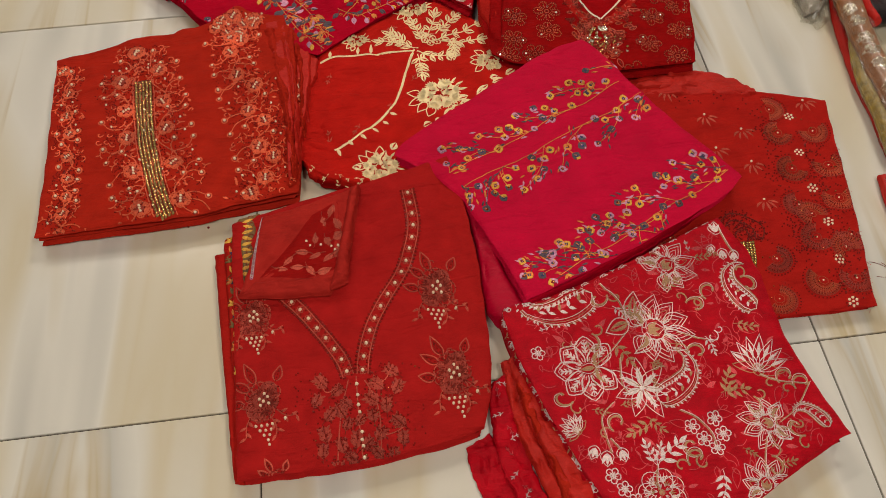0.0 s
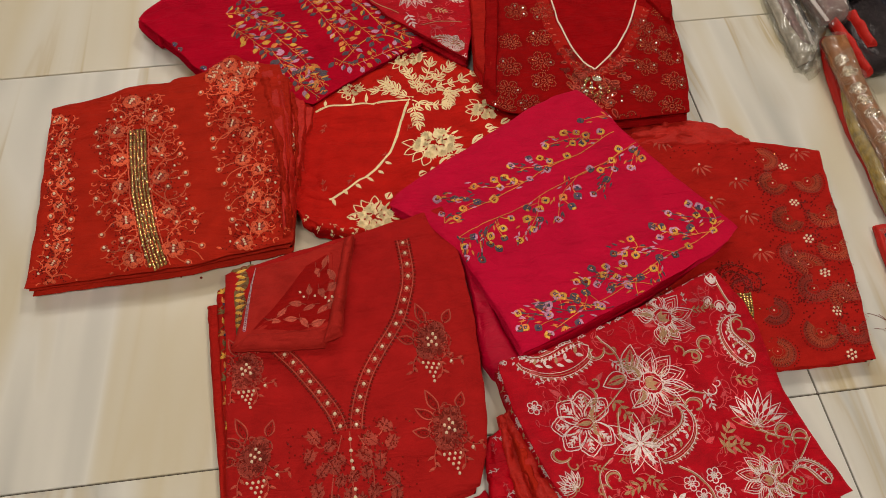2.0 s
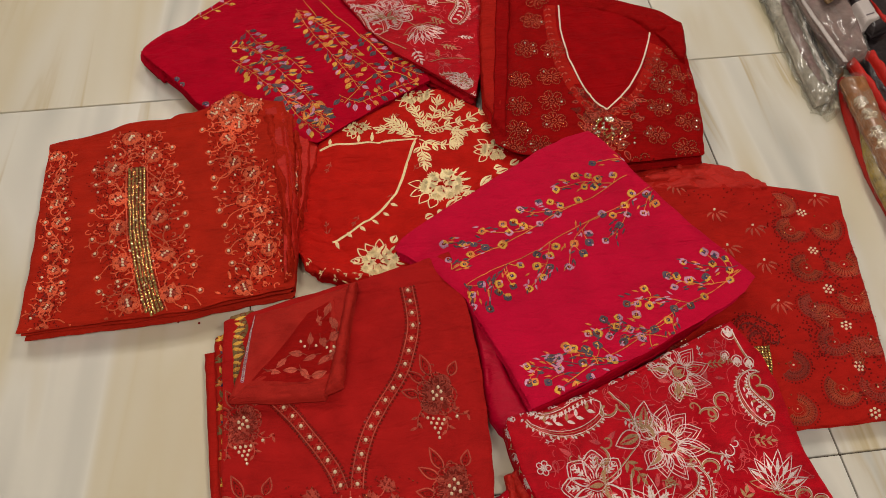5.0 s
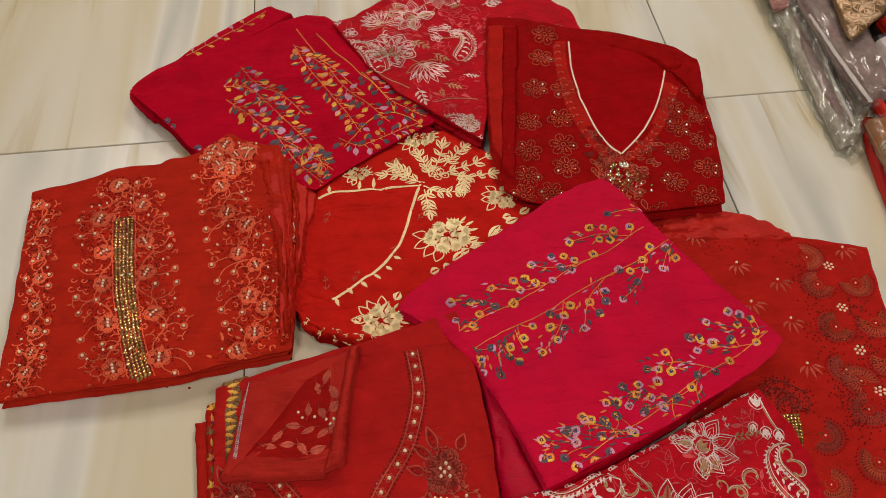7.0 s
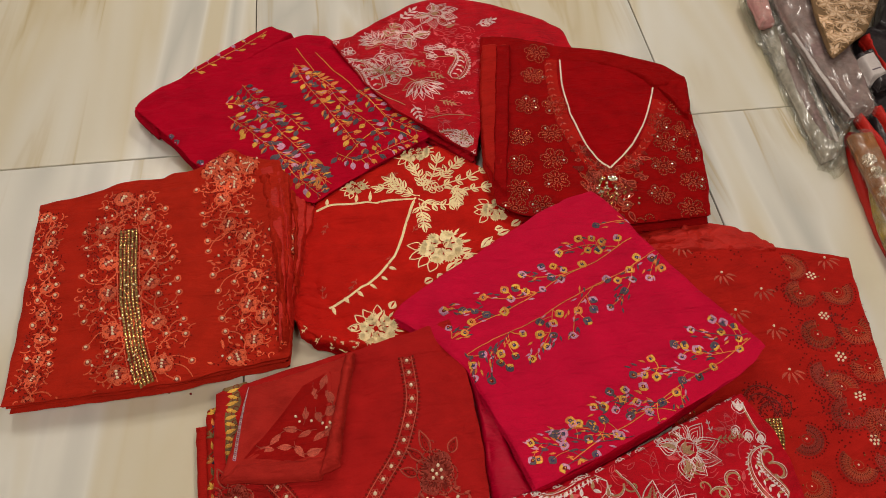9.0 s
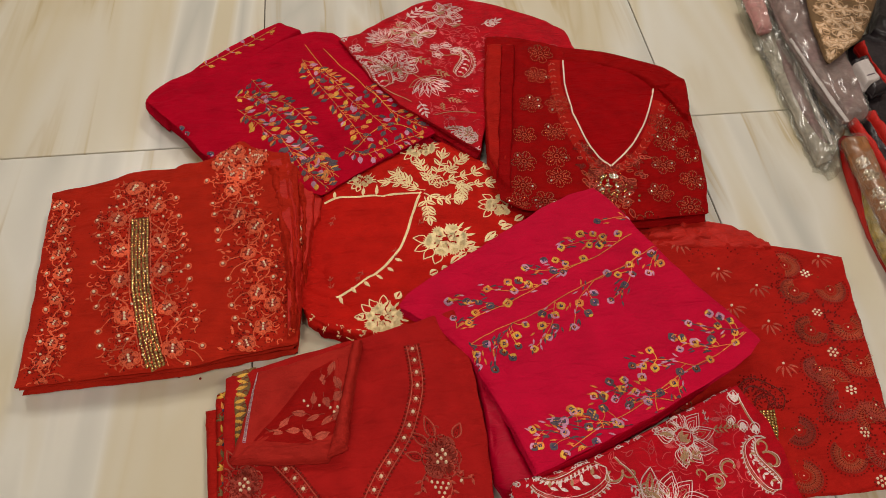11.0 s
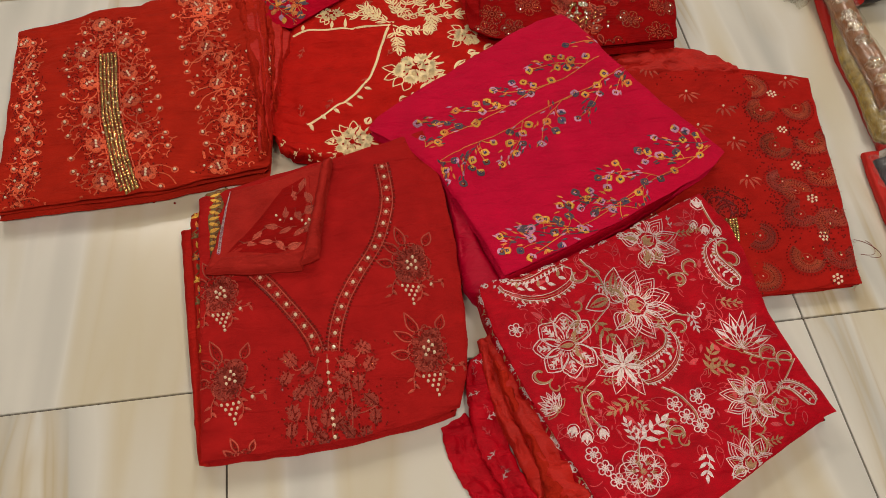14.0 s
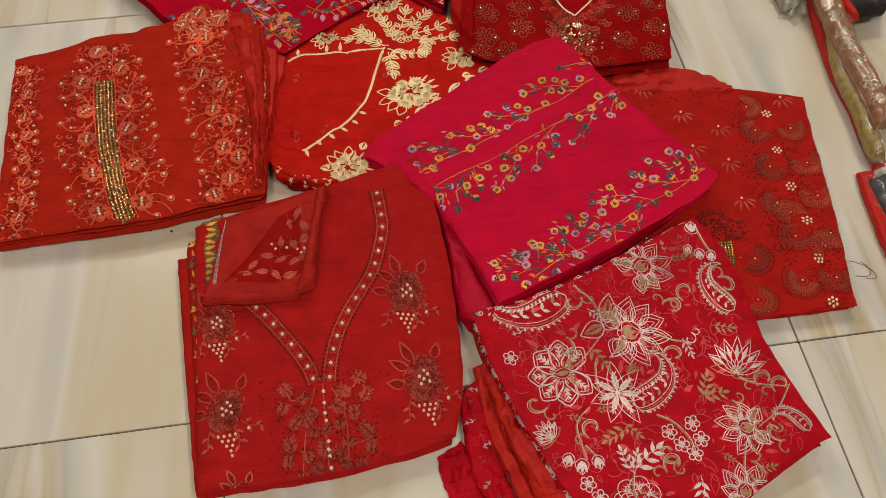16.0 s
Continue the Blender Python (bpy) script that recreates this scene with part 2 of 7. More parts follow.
for (x, y), power in zip(LAMPS, LAMP_POWERS):
    lamp = tagged(part("ceiling_light", block(x - 0.31, x + 0.31, y - 0.31, y + 0.31, ZC - 0.03, ZC - 0.001, 0.004), None, "", (PLASTER,)),
                  "square white ceiling light panel, lit warm white", "ceiling light", "ceiling lights")
    part("diffuser", block(x - 0.29, x + 0.29, y - 0.29, y + 0.29, ZC - 0.034, ZC - 0.0305), lamp, "", (LIT,))
    bulb = bpy.data.lights.new("panel_light", "AREA")
    bulb.shape, bulb.size, bulb.energy, bulb.color = "SQUARE", 0.56, power, (1.0, 0.915, 0.82)
    glow = new("panel_light", bulb)
    glow.matrix_world = pose(x, y, ZC - 0.04)

# the floor's tiles, 0.8 m square
TILE_MESH = block(-0.3988, 0.3988, -0.3988, 0.3988, -0.012, 0.0, 0.0008)
TILE_MESH.materials.append(ONYX)
for i in range(-3, 4):
    for j in range(-3, 5):
        cx, cy = 0.8 * i, 0.8 * j + 0.4
        tile = new("tile", TILE_MESH)
        tile.parent = floor
        back = 0.008 if j > 0 and i < 1 else 0.0
        mid = 0.5 if i == 0 else 1.0
        tile.location = (cx + back * mid, cy, 0)
        tile.scale = (1 - back / 0.8 if i == 0 else 1, 1, 1)

# ---- the folded garments ----
PLEATS = [(*(-0.328, 0.417), *(-0.239, 0.374), -0.012, 0.005), (*(-0.325, 0.442), *(-0.231, 0.386), -0.01, 0.006), (*(-0.323, 0.474), *(-0.244, 0.410), -0.008, 0.007), (*(-0.318, 0.497), *(-0.268, 0.439), -0.007, 0.007), (*(-0.204, 0.564), *(-0.281, 0.453), 0.004, 0.02), (*(-0.155, 0.606), *(-0.233, 0.563), -0.004, 0.014), (*(-0.301, 0.590), *(-0.208, 0.504), -0.003, 0.012), (*(-0.058, 0.457), *(-0.144, 0.415), -0.004, 0.012)]
BRICK_CREASES = [(*(-0.109, 0.336), *(-0.079, 0.181), -0.006, 0.014), (*(-0.135, 0.303), *(-0.115, 0.114), 0.003, 0.02), (*(-0.227, 0.291), *(-0.170, 0.294), -0.004, 0.008), (*(-0.407, -0.049), *(-0.106, -0.038), -0.002, 0.012), (*(-0.250, 0.149), *(-0.247, -0.074), 0.002, 0.03)]
floral_suit, floral_top = folded("gold_flower_suit", [
    [(-0.323, 0.406), (-0.293, 0.370), (-0.262, 0.352), (-0.227, 0.334), (-0.107, 0.294)],
    [],
    [(-0.282, 0.626), (-0.198, 0.682), (-0.086, 0.750), (-0.007, 0.690), (0.081, 0.594)],
    [(-0.321, 0.450), (-0.304, 0.545)]],
    (0.001, 0.001, 0.001, 0.001), (0.032, 0.03, 0.04, 0.04), SCARLET,
    "folded scarlet suit with cream-gold flower embroidery, lying under others", "suit", 4, seed=4, freq=14, creases=PLEATS)
leaf_suit, leaf_top = folded("leaf_suit", [
    [(-0.600, 0.890), (-0.516, 0.781), (-0.480, 0.724), (-0.401, 0.673), (-0.284, 0.617)],
    [(-0.207, 0.672)],
    [(-0.531, 0.918), (-0.434, 0.976), (-0.309, 1.066), (-0.233, 1.052), (-0.151, 0.890), (-0.076, 0.750)],
    []],
    (0.003, 0.003, 0.003, 0.003), (0.046, 0.052, 0.05, 0.046), CRIMSON,
    "folded crimson suit with orange and grey leaf embroidery", "suit", 5, seed=2)
paisley_suit, paisley_top = folded("paisley_suit", [
    [(-0.239, 1.018), (-0.156, 0.840), (-0.068, 0.751), (-0.004, 0.684)],
    [(0.024, 0.791), (0.088, 0.862)],
    [(-0.173, 1.052), (-0.094, 1.123), (-0.004, 1.153), (0.096, 1.114), (0.215, 1.035), (0.227, 0.956)],
    []],
    (0.012, 0.012, 0.001, 0.001), (0.062, 0.062, 0.052, 0.05), ROSE,
    "folded red organza suit with white paisley embroidery", "suit", 5, seed=3)
neck_kurta, neck_top = folded("v_neck_kurta", [
    [(0.013, 0.575), (0.043, 0.544), (0.188, 0.505), (0.357, 0.513)],
    [(0.387, 0.631), (0.397, 0.739), (0.410, 0.803)],
    [(0.048, 0.986), (0.108, 0.986), (0.203, 0.946), (0.276, 0.935), (0.373, 0.895), (0.418, 0.849)],
    [(0.007, 0.694), (0.023, 0.832)]],
    (0.012, 0.001, 0.001, 0.02), (0.062, 0.056, 0.055, 0.072), MAROON,
    "folded dark red kurta with open V neckline and sequins", "kurta", 5, seed=5)
stud_kurta, stud_top = folded("studded_kurta", [
    [(0.181, 0.024), (0.340, 0.035), (0.432, 0.033), (0.492, 0.034)],
    [(0.528, 0.213), (0.544, 0.320)],
    [(0.243, 0.498), (0.320, 0.494), (0.447, 0.457), (0.562, 0.420)],
    []],
    (0.001, 0.001, 0.001, 0.001), (0.024, 0.022, 0.028, 0.03), RUST,
    "folded red kurta with bronze fans and pearl studs, frayed edge", "kurta", 5, seed=6)
orange_kurta, orange_top = folded("orange_kurta", [
    [(-0.728, 0.303), (-0.503, 0.309), (-0.431, 0.321), (-0.328, 0.333)],
    [(-0.323, 0.388), (-0.317, 0.520)],
    [(-0.733, 0.674), (-0.640, 0.687), (-0.595, 0.708), (-0.528, 0.698), (-0.524, 0.711), (-0.476, 0.708), (-0.441, 0.735), (-0.416, 0.754), (-0.397, 0.728), (-0.335, 0.706)],
    [(-0.725, 0.403)]],
    (0.001, 0.001, 0.03, 0.001), (0.04, 0.048, 0.066, 0.042), ORANGE,
    "folded orange-red kurta with coral embroidery, pearls and gold studs", "kurta", 3, seed=1)
white_suit, white_top = folded("white_floral_suit", [
    [(0.051, -0.248), (0.169, -0.244), (0.219, -0.221), (0.329, -0.164), (0.371, -0.151)],
    [(0.340, -0.064), (0.326, 0.015), (0.325, 0.118)],
    [(-0.053, 0.079), (0.039, 0.093), (0.144, 0.128), (0.223, 0.162), (0.291, 0.189)],
    [(-0.004, -0.112), (-0.031, -0.031), (-0.045, 0.020)]],
    (0.001, 0.001, 0.03, 0.012), (0.045, 0.042, 0.062, 0.056), ROSE,
    "folded red organza suit with large white flower embroidery", "suit", 5, seed=7)
pink_suit, pink_top = folded("magenta_suit", [
    [(-0.017, 0.087), (0.087, 0.123), (0.216, 0.179), (0.319, 0.227), (0.351, 0.257)],
    [(0.245, 0.418), (0.196, 0.526)],
    [(-0.176, 0.377), (-0.155, 0.400), (-0.034, 0.471), (0.103, 0.550), (0.166, 0.566)],
    [(-0.030, 0.133), (-0.046, 0.181), (-0.091, 0.301)]],
    (0.03, 0.03, 0.05, 0.022), (0.066, 0.066, 0.08, 0.056), MAGENTA,
    "folded magenta suit with rows of small yellow and grey blossoms", "suit", 5, seed=8)
brick_kurta, brick_top = folded("brick_red_kurta", [
    [(-0.425, -0.106), (-0.259, -0.107), (-0.135, -0.089), (-0.103, -0.081)],
    [(-0.082, -0.024), (-0.074, 0.076), (-0.073, 0.188), (-0.081, 0.292)],
    [(-0.430, 0.285), (-0.382, 0.298), (-0.232, 0.326), (-0.093, 0.356)],
    [(-0.426, 0.059), (-0.430, 0.193)]],
    (0.001, 0.001, 0.03, 0.012), (0.036, 0.04, 0.066, 0.045), BRICK,
    "folded brick red kurta with pearl neckline and flower bunches", "kurta", 3, seed=9, creases=BRICK_CREASES)


# ---- embroidery ----
from mathutils.bvhtree import BVHTree

# Strong vary: shading of the stitch relief is mixed into the thread colour.
THREAD = dict(rough=0.45, vary=0.62, bump=0.9, stitch=True, gloss=0.22)
DULL = dict(THREAD, gloss=0.1, rough=0.55)
WHITE_T = material("pink_white_thread", (0.78, 0.53, 0.51, 1), **THREAD)
PALE_T = material("dull_pink_white_thread", (0.72, 0.46, 0.44, 1), **THREAD)
TAN_T = material("tan_zari_thread", (0.36, 0.2, 0.1, 1), **THREAD)
GHOST_T = material("pale_red_thread", (0.52, 0.055, 0.065, 1), **THREAD)
CREAM_T = material("cream_gold_thread", (0.9, 0.64, 0.36, 1), **dict(THREAD, vary=0.32))
YELLOW_T = material("yellow_thread", (0.84, 0.34, 0.05, 1), **THREAD)
AMBER_T = material("orange_thread", (0.66, 0.2, 0.045, 1), **THREAD)
SLATE_T = material("slate_thread", (0.085, 0.06, 0.075, 1), **THREAD)
LILAC_T = material("lilac_thread", (0.52, 0.24, 0.36, 1), **THREAD)
INK_T = material("dark_blue_thread", (0.03, 0.03, 0.1, 1), **THREAD)
GREEN_T = material("olive_thread", (0.16, 0.09, 0.03, 1), **THREAD)
BRONZE_T = material("bronze_red_thread", (0.17, 0.014, 0.008, 1), **DULL)
ROSY_T = material("dull_rose_thread", (0.44, 0.075, 0.048, 1), **DULL)
COPPER_T = material("copper_thread", (0.38, 0.062, 0.028, 1), **DULL)
BEAD = material("dark_red_beads", (0.15, 0.008, 0.006, 1), rough=0.16, vary=0.3, grain=300, gloss=0.45)
RUBY = material("ruby_beads", (0.2, 0.01, 0.007, 1), rough=0.14, vary=0.4, grain=300, gloss=0.55)
MAUVE_T = material("brownish_rose_thread", (0.31, 0.042, 0.028, 1), **DULL)
PEARL = material("cream_pearl", (0.8, 0.62, 0.43, 1), rough=0.16, vary=0.05, coat=0.6, bump=0.02)
GOLD = material("gold_mirror_stud", (0.5, 0.31, 0.12, 1), rough=0.16, metal=0.9, vary=0.3, grain=160, bump=0.3)
SILVER = material("silver_sequin", (0.85, 0.78, 0.65, 1), rough=0.2, metal=0.9, vary=0.15, grain=200, bump=0.3)
SHEER = cloth("sheer_brick_georgette", srgb(158, 36, 30), 0.4)
LACE_GROUND = cloth("deep_brick_net", srgb(138, 16, 14), 0.9)
LINING = cloth("deep_red_lining", srgb(140, 4, 10), 0.8)
PIPING = material("cream_piping", (0.75, 0.58, 0.46, 1), rough=0.5, vary=0.2, stitch=True)


class Needle:
    """Sews shapes on a cloth: everything is laid on the cloth's own relief."""

    def __init__(self, top):
        me = top.data
        self.tree = BVHTree.FromPolygons([v.co for v in me.vertices], [tuple(p.vertices) for p in me.polygons])
        self.cloth = top
        self.luck = random.Random(len(me.vertices))
        self.start()

    def start(self):
        self.v, self.f, self.s, self.mats = [], [], [], []
        self.place(0, 0, 0, 1)
        return self

    def place(self, x, y, angle=0.0, size=1.0):
        self.x, self.y, self.c, self.sn, self.k = x, y, math.cos(angle) * size, math.sin(angle) * size, size
        return self

    def slot(self, mat):
        if mat not in self.mats:
            self.mats.append(mat)
        return self.mats.index(mat)

    def drop(self, px, py, h):
        """The place on the cloth under a point of the motif's own plane; None past the edge."""
        x, y = self.x + self.c * px - self.sn * py, self.y + self.sn * px + self.c * py
        hit = self.tree.ray_cast(Vector((x, y, 1)), Vector((0, 0, -1)))[0]
        return None if hit is None else (x, y, hit.z + h)

    def add(self, pts, faces, mat):
        if any(p is None for p in pts):
            return
        n, k = len(self.v), self.slot(mat)
        self.v += pts
        self.f += [tuple(i + n for i in f) for f in faces]
        self.s += [k] * len(faces)

    def stroke(self, pts, w, mat, h=0.0015):
        """A raised line of stitches."""
        p = np.array(pts, float)
        if len(p) < 2:
            return
        t = np.gradient(p, axis=0)
        t /= np.maximum(np.hypot(t[:, 0], t[:, 1]), 1e-9)[:, None]
        nrm = np.stack([-t[:, 1], t[:, 0]], 1) * w / 2
        rows = []
        for q, m in zip(p, nrm):
            rows.append([self.drop(*(q - m), 0.0003), self.drop(*q, h), self.drop(*(q + m), 0.0003)])
        for a, b in zip(rows, rows[1:]):
            self.add(a + b, [(0, 3, 4, 1), (1, 4, 5, 2)], mat)

    def leaf(self, x, y, ang, length, width, mat, bend=0.0, n=6, h=0.002):
        c, s = math.cos(ang), math.sin(ang)
        rows = []
        for i in range(n + 1):
            t = i / n
            w = width / 2 * math.sin(math.pi * t ** 0.8)
            m = bend * length * math.sin(math.pi * t)
            rows.append([self.drop(x + c * t * length - s * (m + o), y + s * t * length + c * (m + o), z)
                         for o, z in ((-w, 0.0003), (0, 0.0004 + h * math.sin(math.pi * t) ** 0.5), (w, 0.0003))])
        for a, b in zip(rows, rows[1:]):
            self.add(a + b, [(0, 3, 4, 1), (1, 4, 5, 2)], mat)

    def outline(self, x, y, ang, length, width, w, mat, bend=0.0, n=12):
        """The outline of a pointed petal."""
        c, s = math.cos(ang), math.sin(ang)
        pts = []
        for i in list(range(n + 1)) + list(range(n - 1, -1, -1)):
            t = i / n
            o = width / 2 * math.sin(math.pi * t ** 0.75) * (1 if len(pts) <= n else -1) + bend * length * math.sin(math.pi * t)
            pts.append((x + c * t * length - s * o, y + s * t * length + c * o))
        self.stroke(pts, w, mat)

    def dome(self, x, y, r, mat, h=None, n=7):
        h = r if h is None else h
        ring = lambda q, z: [self.drop(x + q * math.cos(6.2832 * i / n), y + q * math.sin(6.2832 * i / n), z) for i in range(n)]
        pts = ring(r, 0.0002) + ring(r * 0.78, h * self.k * 0.62) + [self.drop(x, y, h * self.k)]
        f = [(i, (i + 1) % n, n + (i + 1) % n, n + i) for i in range(n)] + [(n + i, n + (i + 1) % n, 2 * n) for i in range(n)]
        self.add(pts, f, mat)

    def stud(self, x, y, a, mat, h=0.0016):
        q = ((-1, -1), (1, -1), (1, 1), (-1, 1))
        tx, ty = self.luck.uniform(-0.0009, 0.0009), self.luck.uniform(-0.0009, 0.0009)
        pts = [self.drop(x + a * i, y + a * j, 0.0002) for i, j in q] + [self.drop(x + 0.72 * a * i, y + 0.72 * a * j, h + tx * i + ty * j) for i, j in q]
        self.add(pts, [(0, 1, 5, 4), (1, 2, 6, 5), (2, 3, 7, 6), (3, 0, 4, 7), (4, 5, 6, 7)], mat)

    def ring(self, x, y, r, w, mat, n=12, turns=1.0):
        self.stroke([(x + r * math.cos(6.2832 * turns * i / n), y + r * math.sin(6.2832 * turns * i / n)) for i in range(n + 1)], w, mat)

    def curl(self, x, y, ang, r, w, mat, way=1, n=16):
        """A spiral tendril that starts at x, y."""
        pts = []
        for i in range(n + 1):
            a = 4.8 * i / n
            q = r * (1 - 0.8 * i / n)
            pts.append((r - q * math.cos(a), way * q * math.sin(a)))
        c, s = math.cos(ang), math.sin(ang)
        self.stroke([(x + c * px - s * py, y + s * px + c * py) for px, py in pts], w, mat)

    def fill(self, pts, mat, h=0.0012, rings=6):
        """A flat piece of cloth laid over the surface."""
        p = along(pts + [pts[0]], np.linspace(0, 1, 49)[:-1])
        c = p.mean(0)
        v = [self.drop(*c, h)]
        for r in range(1, rings + 1):
            v += [self.drop(*(c + (q - c) * r / rings), h if r < rings else 0.0003) for q in p]
        f = [(0, 1 + i, 1 + (i + 1) % 48) for i in range(48)]
        for r in range(rings - 1):
            a, b = 1 + r * 48, 1 + (r + 1) * 48
            f += [(a + i, b + i, b + (i + 1) % 48, a + (i + 1) % 48) for i in range(48)]
        self.add(v, f, mat)

    def done(self, name, label=""):
        if self.f:
            ob = part(name, mesh_of(name, self.v, self.f, self.s), self.cloth, label, self.mats)
            if "scatter" in name:
                ob["kind"] = "stuff"
        return self.start()


def mm(v):
    return v * 0.001


def heading(a, b):
    return math.atan2(b[1] - a[1], b[0] - a[0])


def curve(pts, n=14):
    return [tuple(p) for p in along(rounded(pts, 3), np.linspace(0, 1, n))]


# ---- motifs, each drawn about its own origin, in metres ----
def lotus(nd, mat=None, inner=None, petals=10, r=0.045):
    """A wide flower seen aslant: double-stitched petals round a hatched oval with a tan heart."""
    mat, inner = mat or WHITE_T, inner or TAN_T
    for i in range(petals):
        a = (i - (petals - 1) / 2) * 5.2 / petals
        q = r * (0.7 + 0.1 * math.cos(a) + 0.06 * math.sin(i * 2.4 + petals))
        bend = 0.12 * math.sin(a) + 0.04 * math.sin(i * 3.1)
        x, y = math.cos(a) * r * 0.3, math.sin(a) * r * 0.27
        nd.outline(x, y, a, q * 0.92, r * 0.46, mm(1.2), mat, bend)
        nd.outline(x, y, a, q * 0.76, r * 0.32, mm(1.0), mat, bend)
        nd.outline(x, y, a, q * 0.56, r * 0.18, mm(0.8), mat if i % 3 else inner, bend)
    for i in range(34):
        a = (i / 33 - 0.5) * 5.4
        k = 0.46 + 0.05 * (i % 2)
        nd.stroke([(r * t * math.cos(a), r * t * 0.88 * math.sin(a)) for t in (0.31, 0.39, k)], mm(0.9), mat)
    nd.ring(0, 0, r * 0.3, mm(0.9), mat, 18)
    for b in (-0.6, 0.0, 0.6):
        nd.leaf(-r * 0.16, 0, b, r * 0.36, r * 0.15, inner, n=4)
    nd.outline(-r * 0.2, 0, 0, r * 0.48, r * 0.36, mm(0.9), mat)
    for s in (1, -1):
        nd.outline(-r * 0.2, s * r * 0.06, s * 2.3, r * 0.7, r * 0.3, mm(1.2), mat, -0.25 * s)
        nd.leaf(-r * 0.24, s * r * 0.1, s * 2.3, r * 0.55, r * 0.14, inner, -0.25 * s)


def half_lotus(nd, mat=None, r=0.045):
    mat = mat or WHITE_T
    for i in range(7):
        a = (i - 3) * 0.36
        nd.outline(0, 0, a, r * (1.15 - 0.06 * abs(i - 3)), r * 0.34, mm(1.1), mat)
        nd.leaf(r * 0.4 * math.cos(a), r * 0.4 * math.sin(a), a, r * 0.5, r * 0.11, mat, n=4)
    nd.outline(0, 0, 1.5, r * 0.8, r * 0.34, mm(1.3), TAN_T)
    nd.outline(0, 0, -1.5, r * 0.8, r * 0.34, mm(1.3), TAN_T)
    nd.ring(0, 0, r * 0.18, mm(1.2), TAN_T)


def scallop_flower(nd, mat=None, r=0.04, lobes=7):
    """A round flower with wavy petals that opens towards +x, a feathered leaf inside each petal."""
    mat = mat or WHITE_T
    for i in range(lobes):
        a = (i - (lobes - 1) / 2) * 5.6 / lobes
        for q, w in ((1.0, 1.6), (0.88, 1.0)):
            rim = [((0.5 + 0.44 * math.cos(b) + 0.04 * math.cos(5 * b)) * r * q, 0.25 * r * q * math.sin(b) * (1.15 + 0.3 * math.cos(b))) for b in np.linspace(-2.5, 2.5, 17)]
            nd.stroke([(x * math.cos(a) - y * math.sin(a), x * math.sin(a) + y * math.cos(a)) for x, y in rim], mm(w), mat)
        for k in range(3):
            x = r * (0.46 + 0.12 * k)
            for b in (-0.7, 0.7):
                nd.leaf(x * math.cos(a), x * math.sin(a), a + b, r * 0.16, r * 0.06, mat, n=3)
        nd.leaf(r * 0.4 * math.cos(a), r * 0.4 * math.sin(a), a, r * 0.46, r * 0.06, mat, n=4)
    for i in range(26):
        a = (i / 25 - 0.5) * 5.6
        nd.stroke([(r * t * math.cos(a), r * t * math.sin(a)) for t in (0.24, 0.3, 0.36)], mm(0.9), mat)
    nd.leaf(-r * 0.2, 0, 0, r * 0.42, r * 0.16, TAN_T)
    nd.outline(-r * 0.25, 0, 0, r * 0.55, r * 0.32, mm(0.9), mat)
    for s in (1, -1):
        nd.outline(-r * 0.25, 0, s * 1.9, r * 0.75, r * 0.3, mm(1.2), TAN_T, -0.2 * s)
        nd.leaf(-r * 0.25, 0, s * 1.9, r * 0.55, r * 0.14, TAN_T, -0.2 * s)


def star_flower(nd, mat=None, petals=7, r=0.045):
    mat = mat or WHITE_T
    for i in range(petals):
        a = 6.2832 * i / petals + 0.2
        q = r * (1 + 0.12 * math.sin(i * 2.1))
        nd.outline(0, 0, a, q, r * 0.46, mm(1.1), mat)
        nd.leaf(r * 0.05 * math.cos(a), r * 0.05 * math.sin(a), a, q * 0.68, r * 0.2, mat, n=6)
        for k in (0.25, 0.4, 0.55):
            for b in (-0.6, 0.6):
                nd.leaf(q * k * math.cos(a), q * k * math.sin(a), a + b, r * 0.2, r * 0.045, mat, n=3)
        nd.stroke([(r * k * math.cos(a), r * k * math.sin(a)) for k in (0.1, 0.35, 0.6)], mm(0.9), TAN_T, 0.0032)
    nd.dome(0, 0, r * 0.09, mat, 0.0015)


def peony(nd, mat=None, r=0.04):
    mat = mat or WHITE_T
    for k, (n, q) in enumerate(((7, 1.0), (6, 0.72), (5, 0.45))):
        for i in range(n):
            a = 6.2832 * (i + 0.5 * k) / n
            x, y = r * q * 0.62 * math.cos(a), r * q * 0.62 * math.sin(a)
            pts = [(x + r * q * 0.42 * math.cos(a + b), y + r * q * 0.42 * math.sin(a + b)) for b in np.linspace(-1.9, 1.9, 11)]
            nd.stroke(pts, mm(1.1), mat)
            for b in (-0.35, 0, 0.35):
                nd.leaf(x * 0.6, y * 0.6, a + b, r * q * 0.5, r * q * 0.07, mat if k != 1 else TAN_T, n=3)
    nd.dome(0, 0, r * 0.14, TAN_T, 0.001)


